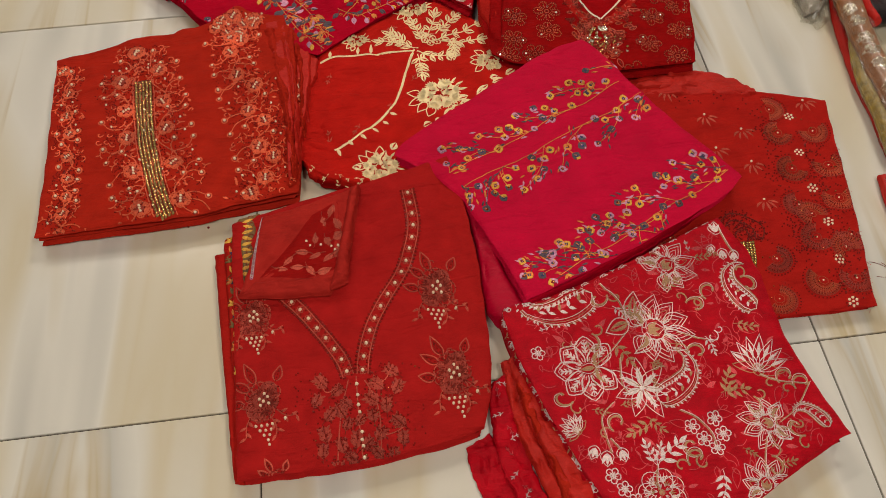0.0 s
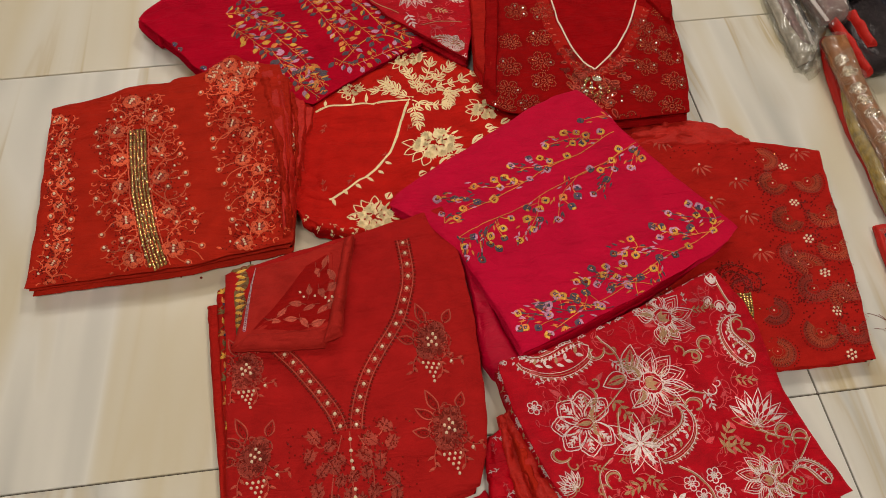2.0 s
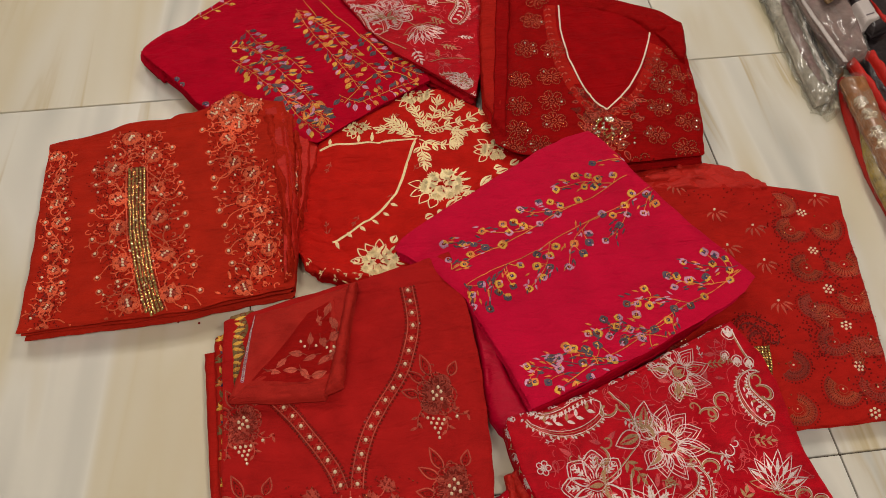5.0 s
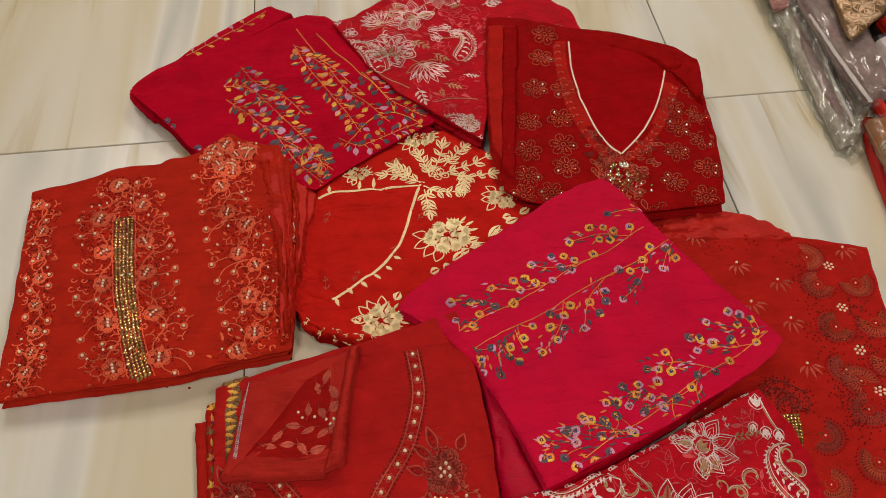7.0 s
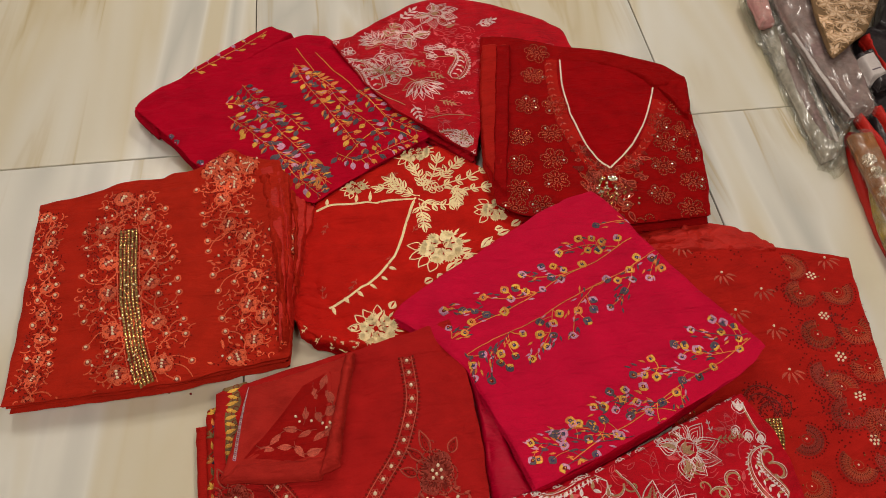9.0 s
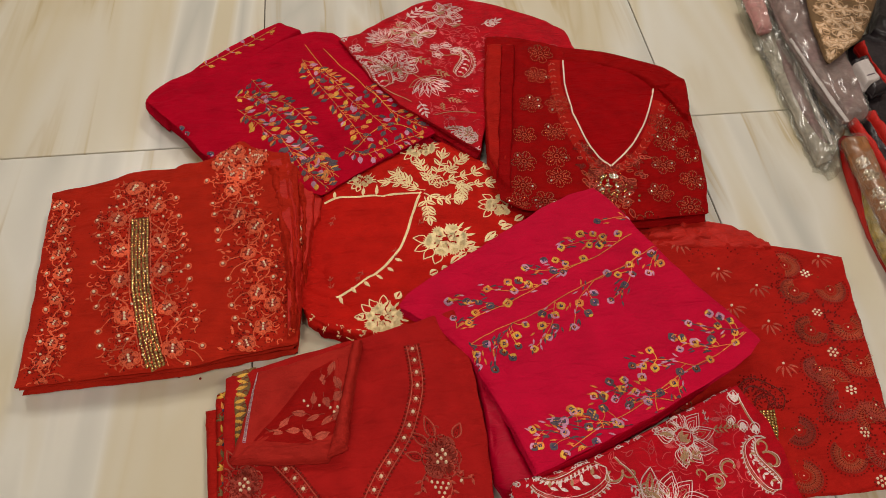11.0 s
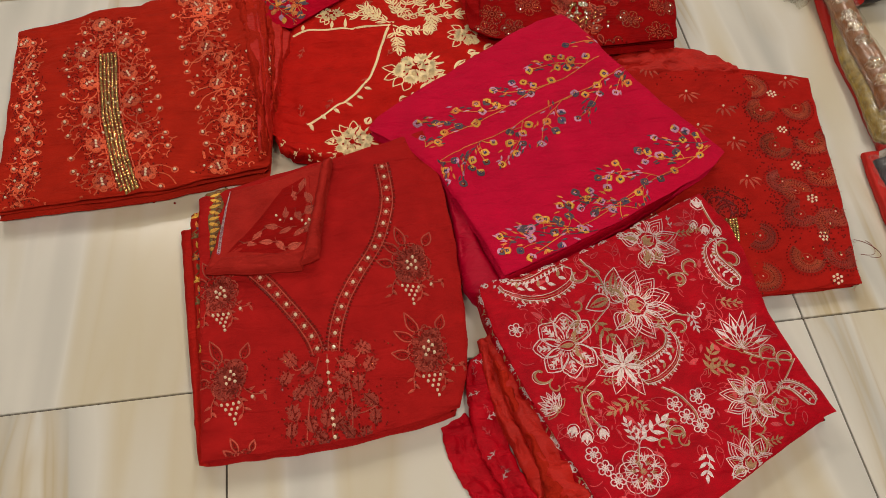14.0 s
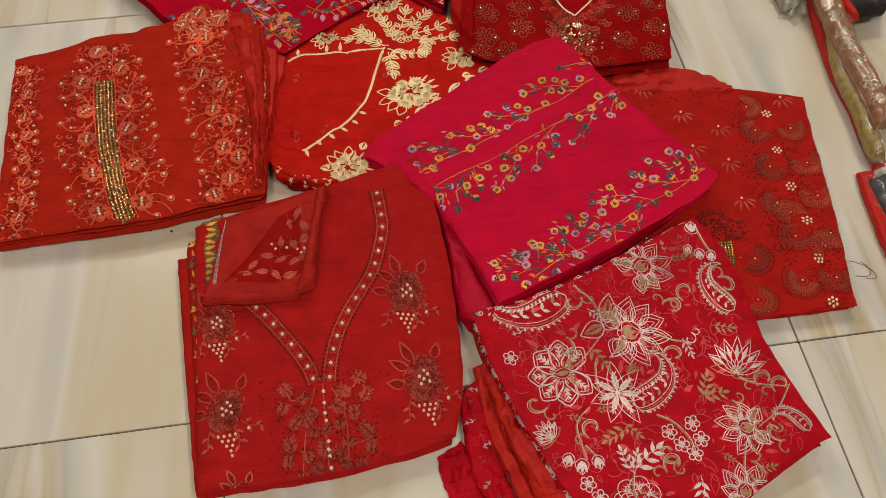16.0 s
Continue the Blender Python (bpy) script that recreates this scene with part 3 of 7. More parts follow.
def paisley(nd, length=0.09, mat=None, fill=True, way=1):
    """A fat teardrop whose tip bends over; the tip is at the origin, the bulb along +x."""
    mat = mat or WHITE_T

    spine, turn = [(length, 0.0, math.pi)], math.pi
    for i in range(40):
        px, py, turn = spine[-1]
        turn = math.pi + way * 2.7 * ((i + 1) / 40) ** 2.4
        spine.append((px + length * 0.03 * math.cos(turn), py + length * 0.03 * math.sin(turn), turn))

    def point(t, side):
        px, py, a = spine[int(round(40 * (1 - t)))]
        w = 0.27 * length * (max(0.0, t) ** 0.9) * (1 - t ** 5) ** 0.5 * side
        return px + math.sin(a) * w, py - math.cos(a) * w

    def edge(k):
        return [point(t, k) for t in np.linspace(0, 1, 17)] + [point(t, -k) for t in np.linspace(1, 0, 17)]

    nd.stroke(edge(1.0), mm(1.2), mat)
    nd.stroke(edge(0.82), mm(0.8), TAN_T)
    nd.stroke(edge(0.62), mm(1.0), mat)
    nd.stroke(edge(1.12), mm(0.9), TAN_T)
    for i in range(4, 22):
        a, b = point(i / 22, way), point(i / 22, way * 1.24)
        nd.leaf(*a, heading(a, b) + 0.3, length * 0.055, length * 0.03, mat, n=3)
        a, b = point(i / 22, -way * 0.86), point(i / 22, -way * 0.4)
        nd.leaf(*a, heading(a, b) - 0.5, length * 0.075, length * 0.03, mat, n=3)
    if fill:
        for i in range(5):
            c = point(0.4 + 0.11 * i, 0.1)
            nd.leaf(*c, 0.9, length * 0.1, length * 0.045, mat if i % 2 else TAN_T, n=4)
            nd.leaf(*c, -0.9, length * 0.1, length * 0.045, mat, n=4)


def sprig(nd, length=0.03, pairs=3, mat=None, stem=None):
    mat = mat or WHITE_T
    nd.stroke([(length * t, 0.1 * length * math.sin(3 * t)) for t in np.linspace(0, 1, 6)], mm(0.9), stem or mat)
    for i in range(pairs):
        x = length * (0.25 + 0.6 * i / max(1, pairs - 1))
        q = length * (0.42 - 0.1 * i / pairs)
        nd.leaf(x, 0, 0.8, q, q * 0.36, mat)
        nd.leaf(x, 0, -0.8, q, q * 0.36, mat)
    nd.leaf(length, 0.02 * length, 0, length * 0.35, length * 0.15, mat)


def split_leaf(nd, x, y, ang, length, width, mat):
    """A stitched leaf in two halves with a slit between them."""
    for s in (1, -1):
        nd.leaf(x, y, ang, length, width * 0.4, mat, s * 0.29 * width / length, 6, 0.0014)


def bell(nd, r, mat=None):
    """A small bell flower that hangs along +x: a filled cup with a scalloped rim."""
    mat = mat or WHITE_T
    for a in (-0.45, 0.0, 0.45):
        nd.leaf(0, 0, a, r * 1.05, r * 0.36, mat, n=4)
    nd.outline(-r * 0.2, 0, 0, r * 1.35, r * 1.1, mm(1.0), mat)


def five_petal(nd, r=0.009, mat=None):
    mat = mat or WHITE_T
    for i in range(5):
        a = 6.2832 * i / 5
        nd.ring(r * 0.6 * math.cos(a), r * 0.6 * math.sin(a), r * 0.36, mm(1.5), mat, 8)
        nd.leaf(0, 0, a, r * 0.6, r * 0.16, mat, n=3)
    nd.dome(0, 0, r * 0.2, mat, 0.001)


def blossom(nd, colour, second, r=0.0085):
    """A small boxy blossom: a ring of stitches in one or two colours round a dark eye."""
    cut = nd.luck.uniform(3.2, 6.2)
    turn = nd.luck.uniform(0, 6.28)

    def arc(a, b, mat):
        pts = [(r * 0.66 * (1 + 0.13 * math.cos(4 * t)) * math.cos(t + turn), r * 0.66 * (1 + 0.13 * math.cos(4 * t)) * math.sin(t + turn)) for t in np.linspace(a, b, max(4, int((b - a) * 2.3)))]
        nd.stroke(pts, r * 0.56, mat, 0.0022)

    arc(0, cut, colour)
    arc(cut, 6.45, second)
    nd.dome(0, 0, r * 0.42, INK_T if nd.luck.random() < 0.6 else BEAD, 0.0014, 7)
    nd.dome(r * 0.1, 0, r * 0.17, second if nd.luck.random() < 0.5 else YELLOW_T, 0.0026, 5)


def bead_flower(nd, r=0.016, petals=6, mat=None, bead=None, shine=None, rnd=random):
    """Teardrop petals edged with beads round a small heart; a mirror sequin on a few of them."""
    mat, bead = mat or BRONZE_T, bead or BEAD
    for i in range(petals):
        a = 6.2832 * i / petals
        c, s = math.cos(a), math.sin(a)
        rim = [(r * (0.6 + 0.38 * math.cos(b)), r * 0.25 * math.sin(b) * (1.1 + 0.35 * math.cos(b))) for b in np.linspace(-2.7, 2.7, 13)]
        rim = [(x * c - y * s, x * s + y * c) for x, y in rim]
        nd.stroke(rim, mm(1.9), mat, 0.0018)
        for p in rim:
            nd.dome(*p, mm(1.15), bead, 0.0028, 5)
        nd.leaf(r * 0.3 * c, r * 0.3 * s, a, r * 0.45, r * 0.1, mat, n=3)
        if shine and rnd.random() < 0.3:
            nd.dome(r * 0.7 * c, r * 0.7 * s, mm(2.6), shine, 0.0028, 7)
        elif shine:
            nd.dome(r * 0.7 * c, r * 0.7 * s, mm(1.3), GOLD, 0.003, 6)
    nd.ring(0, 0, r * 0.16, mm(1.6), mat, 8)
    nd.dome(0, 0, mm(1.5), bead, 0.0026, 6)


def fan(nd, r=0.018, mat=None, rays=11, spread=5.4, beads=True):
    mat = mat or BRONZE_T
    for i in range(rays):
        a = (i / (rays - 1) - 0.5) * spread
        nd.leaf(r * 0.3 * math.cos(a), r * 0.3 * math.sin(a), a, r * 0.6, r * 0.1, mat, n=3)
        nd.ring(r * 0.8 * math.cos(a), r * 0.8 * math.sin(a), r * 0.09, mm(1.0), MAUVE_T, 6)
        if beads:
            nd.dome(r * 1.02 * math.cos(a), r * 1.02 * math.sin(a), mm(1.2), BEAD, 0.002, 5)
            nd.dome(r * 0.5 * math.cos(a + 0.1), r * 0.5 * math.sin(a + 0.1), mm(1.2), BEAD, 0.0022, 5)
            nd.dome(r * 0.78 * math.cos(a + 0.1), r * 0.78 * math.sin(a + 0.1), mm(1.1), BEAD, 0.002, 5)
    nd.ring(0, 0, r * 0.26, mm(1.1), mat, 8)
    nd.dome(0, 0, mm(1.6), PEARL, 0.002, 6)


def pearl_rosette(nd, r=0.0052):
    nd.dome(0, 0, mm(2.2), PEARL, 0.0026, 7)
    for i in range(6):
        nd.dome(r * math.cos(1.0472 * i), r * math.sin(1.0472 * i), mm(2.2), PEARL, 0.0024, 7)


def coral_flower(nd, r=0.016, rnd=random):
    """Scalloped coral petals round a dark heart that holds a row of pearls."""
    n = 6
    for i in range(n):
        a = 6.2832 * i / n + 0.3
        q = r * rnd.uniform(0.92, 1.08)
        x, y = q * 0.58 * math.cos(a), q * 0.58 * math.sin(a)
        for b in (-0.6, 0.0, 0.6):
            nd.leaf(x * 0.6, y * 0.6, a + b * 0.8, q * 0.62, q * 0.24, CORAL, n=4, h=0.0016)
        nd.stroke([(x + q * 0.36 * math.cos(a + b), y + q * 0.36 * math.sin(a + b)) for b in np.linspace(-1.8, 1.8, 9)], mm(1.9), CORAL, 0.0024)
        nd.dome(r * 0.62 * math.cos(a + 0.52), r * 0.62 * math.sin(a + 0.52), mm(1.3), BEAD, 0.0024, 5)
        nd.dome(r * 1.12 * math.cos(a + 0.5), r * 1.12 * math.sin(a + 0.5), mm(1.5), BEAD, 0.0022, 5)
    nd.dome(0, 0, r * 0.4, MAUVE_T, 0.002, 9)
    nd.ring(0, 0, r * 0.46, mm(1.2), BEAD, 11)
    for i in (-1, 0, 1):
        nd.dome(i * mm(0.9), i * mm(5.0) * r / 0.016, mm(2.3) * r / 0.016, PEARL, 0.0046, 8)


def bunch(nd, size=1.0, rnd=random):
    """A beaded flower with pointed leaves above and a hanging cluster of pearls; it points along +y."""
    k = size
    for x, y, q in ((0, 0.002, 0.017), (0.004, 0.012, 0.011), (-0.005, -0.01, 0.012)):
        nd.dome(x * k, y * k, q * k * 0.85, MAUVE_T, 0.0006, 14)
    for i in range(11):
        a = 6.2832 * i / 11 + rnd.uniform(-0.2, 0.2)
        q = rnd.uniform(0.008, 0.016) * k
        x, y = q * math.cos(a) * 0.85, q * math.sin(a) * 1.15
        z = rnd.uniform(0.006, 0.0085) * k
        lobe = [(x + z * math.cos(a + b), y + z * math.sin(a + b)) for b in np.linspace(-2.0, 2.0, 9)]
        nd.stroke(lobe, mm(1.9), ROSY_T if i % 2 else MAUVE_T, 0.002)
        for p in lobe[::2]:
            nd.dome(*p, mm(1.2), RUBY, 0.0032, 5)
        for b in (-0.5, 0, 0.5):
            nd.leaf(x * 0.7, y * 0.7, a + b, z * 1.2, z * 0.3, BRONZE_T, n=3, h=0.0014)
    for i in range(46):
        a, q = rnd.uniform(0, 6.28), rnd.uniform(0.002, 0.021) * k
        nd.dome(q * math.cos(a) * 0.85, q * math.sin(a) * 1.15, mm(rnd.uniform(1.1, 1.6)), RUBY, 0.0026, 5)
    for i in range(14):
        a, q = rnd.uniform(0, 6.28), rnd.uniform(0.006, 0.022) * k
        nd.curl(q * math.cos(a) * 0.85, q * math.sin(a) * 1.15, rnd.uniform(0, 6.28), 0.005 * k, mm(1.7), MAUVE_T, n=9)
    for x, y, a, q in ((-0.013, 0.012, 2.5, 1.0), (-0.008, 0.02, 2.0, 1.15), (0.012, 0.02, 1.25, 0.8), (-0.018, -0.002, 2.9, 0.8)):
        nd.outline(x * k, y * k, a, 0.021 * k * q, 0.009 * k, mm(1.9), ROSY_T)
        nd.outline(x * k, y * k, a, 0.016 * k * q, 0.005 * k, mm(0.9), BRONZE_T)
        for i in range(4):
            nd.dome((x + 0.0045 * i * q * math.cos(a)) * k, (y + 0.0045 * i * q * math.sin(a)) * k, mm(1.1), RUBY, 0.0026, 5)
    for pts in ([(0.012, -0.01), (0.02, -0.018), (0.03, -0.017)], [(-0.012, -0.014), (-0.017, -0.022), (-0.017, -0.034)], [(0.006, -0.016), (0.012, -0.026), (0.011, -0.034)]):
        line = curve([(x * k, y * k) for x, y in pts], 9)
        nd.stroke(line, mm(1.4), ROSY_T)
        for i, p in enumerate(line[2::2]):
            nd.leaf(*p, heading(line[0], line[-1]) + (0.9, -0.9)[i % 2], 0.008 * k, 0.003 * k, ROSY_T, n=3)
            nd.dome(p[0] + 0.002, p[1] + 0.001, mm(1.2), RUBY, 0.0026, 5)
    for x, y in ((0, 0), (0.004, 0.004), (-0.004, 0.003), (0.005, -0.003), (0.001, 0.008), (-0.003, -0.004), (0.02, -0.02)):
        nd.dome(x * k, y * k, mm(2.4), PEARL, 0.0048, 8)
    for row, n in enumerate((4, 3, 2, 1, 1)):
        for i in range(n):
            nd.dome(((i - (n - 1) / 2) * 0.0052 + 0.001 * row) * k, (-0.024 - 0.0047 * row) * k, mm(2.1), PEARL, 0.0042, 8)


# ---- orange kurta: bands of coral vines with pearls, a stripe of gold studs ----
def quad(corners):
    bl, br, tr, tl = (np.array(c) for c in corners)
    return lambda u, v: tuple((1 - u) * (1 - v) * bl + u * (1 - v) * br + u * v * tr + (1 - u) * v * tl)


def vine_band(nd, rnd, flowers, berries, size=0.0165, ground=190, half=0.03):
    """Large coral flowers in a row, joined by a winding trail; twigs run from the trail to ringed pearls, hooks and leaves fill in."""
    for p in flowers:
        nd.place(*p, rnd.gauss(0, 0.3))
        coral_flower(nd, size * rnd.uniform(0.85, 1.0), rnd)
        nd.done("flower", "coral stitched flower with three pearls")
    nd.place(0, 0)
    trail, side = [], 1
    for a, b in zip(flowers, flowers[1:]):
        d = math.dist(a, b)
        h = heading(a, b)
        bow = side * 0.3 * d
        m1 = (a[0] + 0.3 * (b[0] - a[0]) - bow * math.sin(h), a[1] + 0.3 * (b[1] - a[1]) + bow * math.cos(h))
        m2 = (a[0] + 0.75 * (b[0] - a[0]) + 0.5 * bow * math.sin(h), a[1] + 0.75 * (b[1] - a[1]) - 0.5 * bow * math.cos(h))
        line = curve([a, m1, m2, b], 14)
        nd.stroke(line, mm(2.2), CORAL, 0.0022)
        trail += line
        side = -side
    taken = []
    for p in berries:
        q = min(trail, key=lambda c: abs(math.dist(c, p) - 0.024) + rnd.uniform(0, 0.01))
        d, h = math.dist(p, q), heading(q, p)
        bow = rnd.choice((-0.25, 0.25)) * d
        mid = ((p[0] + q[0]) / 2 - bow * math.sin(h), (p[1] + q[1]) / 2 + bow * math.cos(h))
        nd.stroke(curve([q, mid, p], 10), mm(1.9), CORAL, 0.002)
        taken += [p, mid]
        nd.ring(*p, mm(4.8), mm(2.2), CORAL, 11)
        nd.dome(*p, mm(3.7), MAUVE_T, 0.0022, 9)
        nd.dome(*p, mm(2.7), PEARL, 0.0046, 8)
    for i in range(ground * 3):
        q = rnd.choice(trail)
        p = (q[0] + rnd.uniform(-half, half), q[1] + rnd.uniform(-0.012, 0.012))
        if any(math.dist(p, f) < size * 1.15 for f in flowers) or any(math.dist(p, t) < 0.0095 for t in taken):
            continue
        taken.append(p)
        w = rnd.uniform(0, 6.28)
        kind = rnd.random()
        if kind < 0.4:
            nd.curl(*p, w, rnd.uniform(0.005, 0.007), mm(1.9), CORAL, rnd.choice((1, -1)), 12)
        elif kind < 0.7:
            c, s = math.cos(w), math.sin(w)
            nd.stroke(curve([(p[0] - 0.008 * c, p[1] - 0.008 * s), p, (p[0] + 0.008 * math.cos(w + 0.9), p[1] + 0.008 * math.sin(w + 0.9))], 7), mm(1.9), CORAL, 0.002)
            nd.leaf(*p, w - 0.9, 0.007, 0.003, CORAL, n=3)
        elif kind < 0.85:
            nd.leaf(p[0], p[1], w, 0.01, 0.0045, CORAL, n=4)
        else:
            nd.dome(*p, mm(2.0), PEARL, 0.0034, 7)
    for i in range(ground * 3):
        q = rnd.choice(trail)
        p = (q[0] + rnd.uniform(-half, half), q[1] + rnd.uniform(-0.014, 0.014))
        if all(math.dist(p, f) > size * 0.9 for f in flowers):
            nd.dome(*p, mm(rnd.uniform(0.8, 1.25)), BEAD, rnd.uniform(0.0014, 0.0024), 4)
    nd.done("vine", "winding coral vine with ringed pearls and dark beads")


def orange_embroidery():
    rnd = random.Random(11)
    nd = Needle(orange_top)
    vine_band(nd, rnd, [(-0.426, 0.721), (-0.413, 0.667), (-0.431, 0.635), (-0.420, 0.582), (-0.390, 0.553), (-0.402, 0.503), (-0.376, 0.477), (-0.387, 0.427), (-0.364, 0.405), (-0.378, 0.366), (-0.401, 0.339)],
              [(-0.474, 0.660), (-0.462, 0.610), (-0.458, 0.585), (-0.452, 0.554), (-0.450, 0.533), (-0.441, 0.486), (-0.432, 0.456), (-0.425, 0.406), (-0.419, 0.382), (-0.412, 0.338), (-0.374, 0.529), (-0.362, 0.448), (-0.382, 0.670), (-0.391, 0.600), (-0.398, 0.616), (-0.451, 0.697), (-0.408, 0.469), (-0.395, 0.398), (-0.434, 0.701)], 0.016, 420, 0.038)
    vine_band(nd, rnd, [(-0.594, 0.660), (-0.614, 0.594), (-0.602, 0.530), (-0.598, 0.474), (-0.583, 0.404), (-0.568, 0.328)],
              [(-0.641, 0.565), (-0.640, 0.509), (-0.634, 0.454), (-0.628, 0.428), (-0.619, 0.382), (-0.613, 0.356), (-0.598, 0.305), (-0.605, 0.447), (-0.588, 0.371), (-0.619, 0.566), (-0.574, 0.362), (-0.647, 0.596), (-0.619, 0.645)], 0.0165, 330, 0.034)
    vine_band(nd, rnd, [(-0.592, 0.660), (-0.553, 0.615), (-0.545, 0.548), (-0.537, 0.487), (-0.521, 0.413), (-0.507, 0.339)],
              [(-0.565, 0.662), (-0.523, 0.629), (-0.517, 0.593), (-0.506, 0.553), (-0.506, 0.530), (-0.495, 0.488), (-0.491, 0.462), (-0.481, 0.412), (-0.476, 0.385), (-0.465, 0.340), (-0.460, 0.311), (-0.522, 0.464), (-0.504, 0.388), (-0.486, 0.315), (-0.536, 0.534), (-0.551, 0.633)], 0.0165, 330, 0.034)
    vine_band(nd, rnd, [(-0.715, 0.640), (-0.703, 0.587), (-0.701, 0.539), (-0.690, 0.493), (-0.690, 0.448), (-0.687, 0.407), (-0.685, 0.371), (-0.689, 0.342), (-0.689, 0.303)],
              [(-0.703, 0.637), (-0.699, 0.606), (-0.686, 0.542), (-0.677, 0.498), (-0.676, 0.479), (-0.671, 0.422), (-0.672, 0.405), (-0.672, 0.381), (-0.669, 0.362), (-0.651, 0.302), (-0.722, 0.636), (-0.708, 0.530), (-0.701, 0.473), (-0.711, 0.497), (-0.702, 0.430), (-0.701, 0.374)], 0.0115, 300, 0.02)
    line = curve([(-0.579, 0.597), (-0.574, 0.525), (-0.563, 0.445), (-0.550, 0.383), (-0.534, 0.325), (-0.524, 0.297)], 58)
    nd.place(0, 0)
    nd.stroke(line, mm(29), BRONZE_T, 0.0008)
    for i in range(1, 57):
        w = heading(line[i - 1], line[i + 1])
        for j in range(5):
            o = (j - 2) * 0.0056
            nd.place(line[i][0] - o * math.sin(w), line[i][1] + o * math.cos(w), w)
            nd.stud(0, 0, mm(2.35), GOLD, 0.0026)
    nd.done("gold_stud_stripe", "rows of square gold studs")
    nd.place(0, 0)
    for o in (-0.0165, 0.0165):
        edge = [(p[0] - o * math.sin(heading(p, q)), p[1] + o * math.cos(heading(p, q))) for p, q in zip(line, line[1:])]
        nd.stroke(edge, mm(1.8), CORAL, 0.0018)
        for p in edge[::2]:
            nd.dome(p[0] + rnd.uniform(-0.002, 0.002), p[1], mm(1.2), BEAD, 0.0024, 5)
        nd.done("stud_stripe_edge", "coral stitched edge of the stud stripe")


orange_embroidery()


# ---- crimson suit: branches of coloured leaves ----
def branch(nd, pts, colours, rnd, step=0.0135, leaf=0.0145, stem=None, berries=True):
    line = curve(pts, 40)
    nd.place(0, 0)
    nd.stroke(line, mm(1.4), stem or AMBER_T)
    length = sum(math.dist(a, b) for a, b in zip(line, line[1:]))
    n = max(2, int(length / step))
    for i in range(n):
        t = (i + 0.5) / n * 38
        a, b = line[int(t)], line[int(t) + 1]
        h = heading(a, b)
        for s in (1, -1):
            if rnd.random() < 0.12:
                continue
            w = h + s * rnd.uniform(0.6, 1.35)
            q = leaf * rnd.uniform(0.25, 0.75)
            x, y = a[0] + q * math.cos(w), a[1] + q * math.sin(w)
            nd.stroke([a, ((a[0] + x) / 2, (a[1] + y) / 2), (x, y)], mm(1.1), rnd.choice(colours))
            w, q, c = w + rnd.uniform(-0.5, 0.5), leaf * rnd.uniform(0.95, 1.3), rnd.choice(colours)
            for half, hue in ((1, c), (-1, c if rnd.random() < 0.5 else rnd.choice(colours))):
                nd.leaf(x, y, w, q, leaf * 0.34, hue, half * 0.13, 6, 0.0016)
            if berries and rnd.random() < 0.4:
                nd.ring(x + 0.004, y - 0.004, 0.0024, mm(1.1), AMBER_T, 8)


def leaf_embroidery():
    rnd = random.Random(5)
    nd = Needle(leaf_top)
    hues = (AMBER_T, YELLOW_T, SLATE_T, SLATE_T, SLATE_T, LILAC_T)
    for pts in (
            [(-0.436, 0.880), (-0.392, 0.873), (-0.353, 0.811), (-0.315, 0.759), (-0.279, 0.696), (-0.263, 0.650)],
            [(-0.407, 0.926), (-0.377, 0.871), (-0.333, 0.844), (-0.295, 0.784)],
            [(-0.430, 0.841), (-0.391, 0.795), (-0.353, 0.750), (-0.307, 0.709), (-0.253, 0.655)],
            [(-0.311, 0.970), (-0.292, 0.914), (-0.264, 0.858), (-0.228, 0.790), (-0.203, 0.733)],
            [(-0.286, 0.944), (-0.252, 0.902), (-0.225, 0.839), (-0.179, 0.792), (-0.153, 0.754)],
            [(-0.353, 0.763), (-0.325, 0.701), (-0.290, 0.647), (-0.268, 0.627)],
            [(-0.193, 0.880), (-0.157, 0.825), (-0.121, 0.785), (-0.090, 0.761)],
            [(-0.241, 0.724), (-0.205, 0.698), (-0.156, 0.721), (-0.105, 0.749)]):
        branch(nd, pts, hues, rnd)
        nd.done("leaf_branch", "orange, yellow, grey and lilac stitched leaves")
    nd.place(0, 0)
    for pts in ([(-0.305, 1.018), (-0.271, 0.934), (-0.196, 0.829)], [(-0.269, 0.998), (-0.212, 0.897), (-0.148, 0.816), (-0.142, 0.773)], [(-0.233, 0.704), (-0.181, 0.771), (-0.151, 0.781), (-0.101, 0.748)]):
        nd.stroke(curve(pts, 30), mm(1.2), YELLOW_T)
    nd.done("stitched_line", "thin yellow stitched lines")
    for p in ((-0.519, 0.787), (-0.511, 0.766), (-0.474, 0.733), (-0.529, 0.802)):
        nd.place(*p, rnd.uniform(0, 6))
        blossom(nd, SLATE_T, LILAC_T, 0.007)
        nd.done("flower")


leaf_embroidery()


# ---- the two red organza suits with white embroidery ----
def ghost_ground(nd, at, n, seed):
    """Pale tonal stitching all over the organza."""
    rnd = random.Random(seed)
    for i in range(n):
        p = at(rnd.uniform(0.03, 0.97), rnd.uniform(0.03, 0.97))
        a, q = rnd.uniform(0, 6.28), rnd.uniform(0.008, 0.028)
        nd.place(*p, a)
        k = rnd.random()
        if k < 0.5:
            nd.stroke([(q * t, 0.3 * q * math.sin(2.6 * t)) for t in np.linspace(0, 1, 7)], mm(1.0), GHOST_T, 0.0006)
        elif k < 0.8:
            nd.outline(0, 0, 0, q, q * 0.4, mm(1.0), GHOST_T)
        else:
            nd.leaf(0, 0, 0, q * 0.7, q * 0.25, GHOST_T, h=0.0006)
    nd.done("tonal_stitching", "pale red tonal stitching")


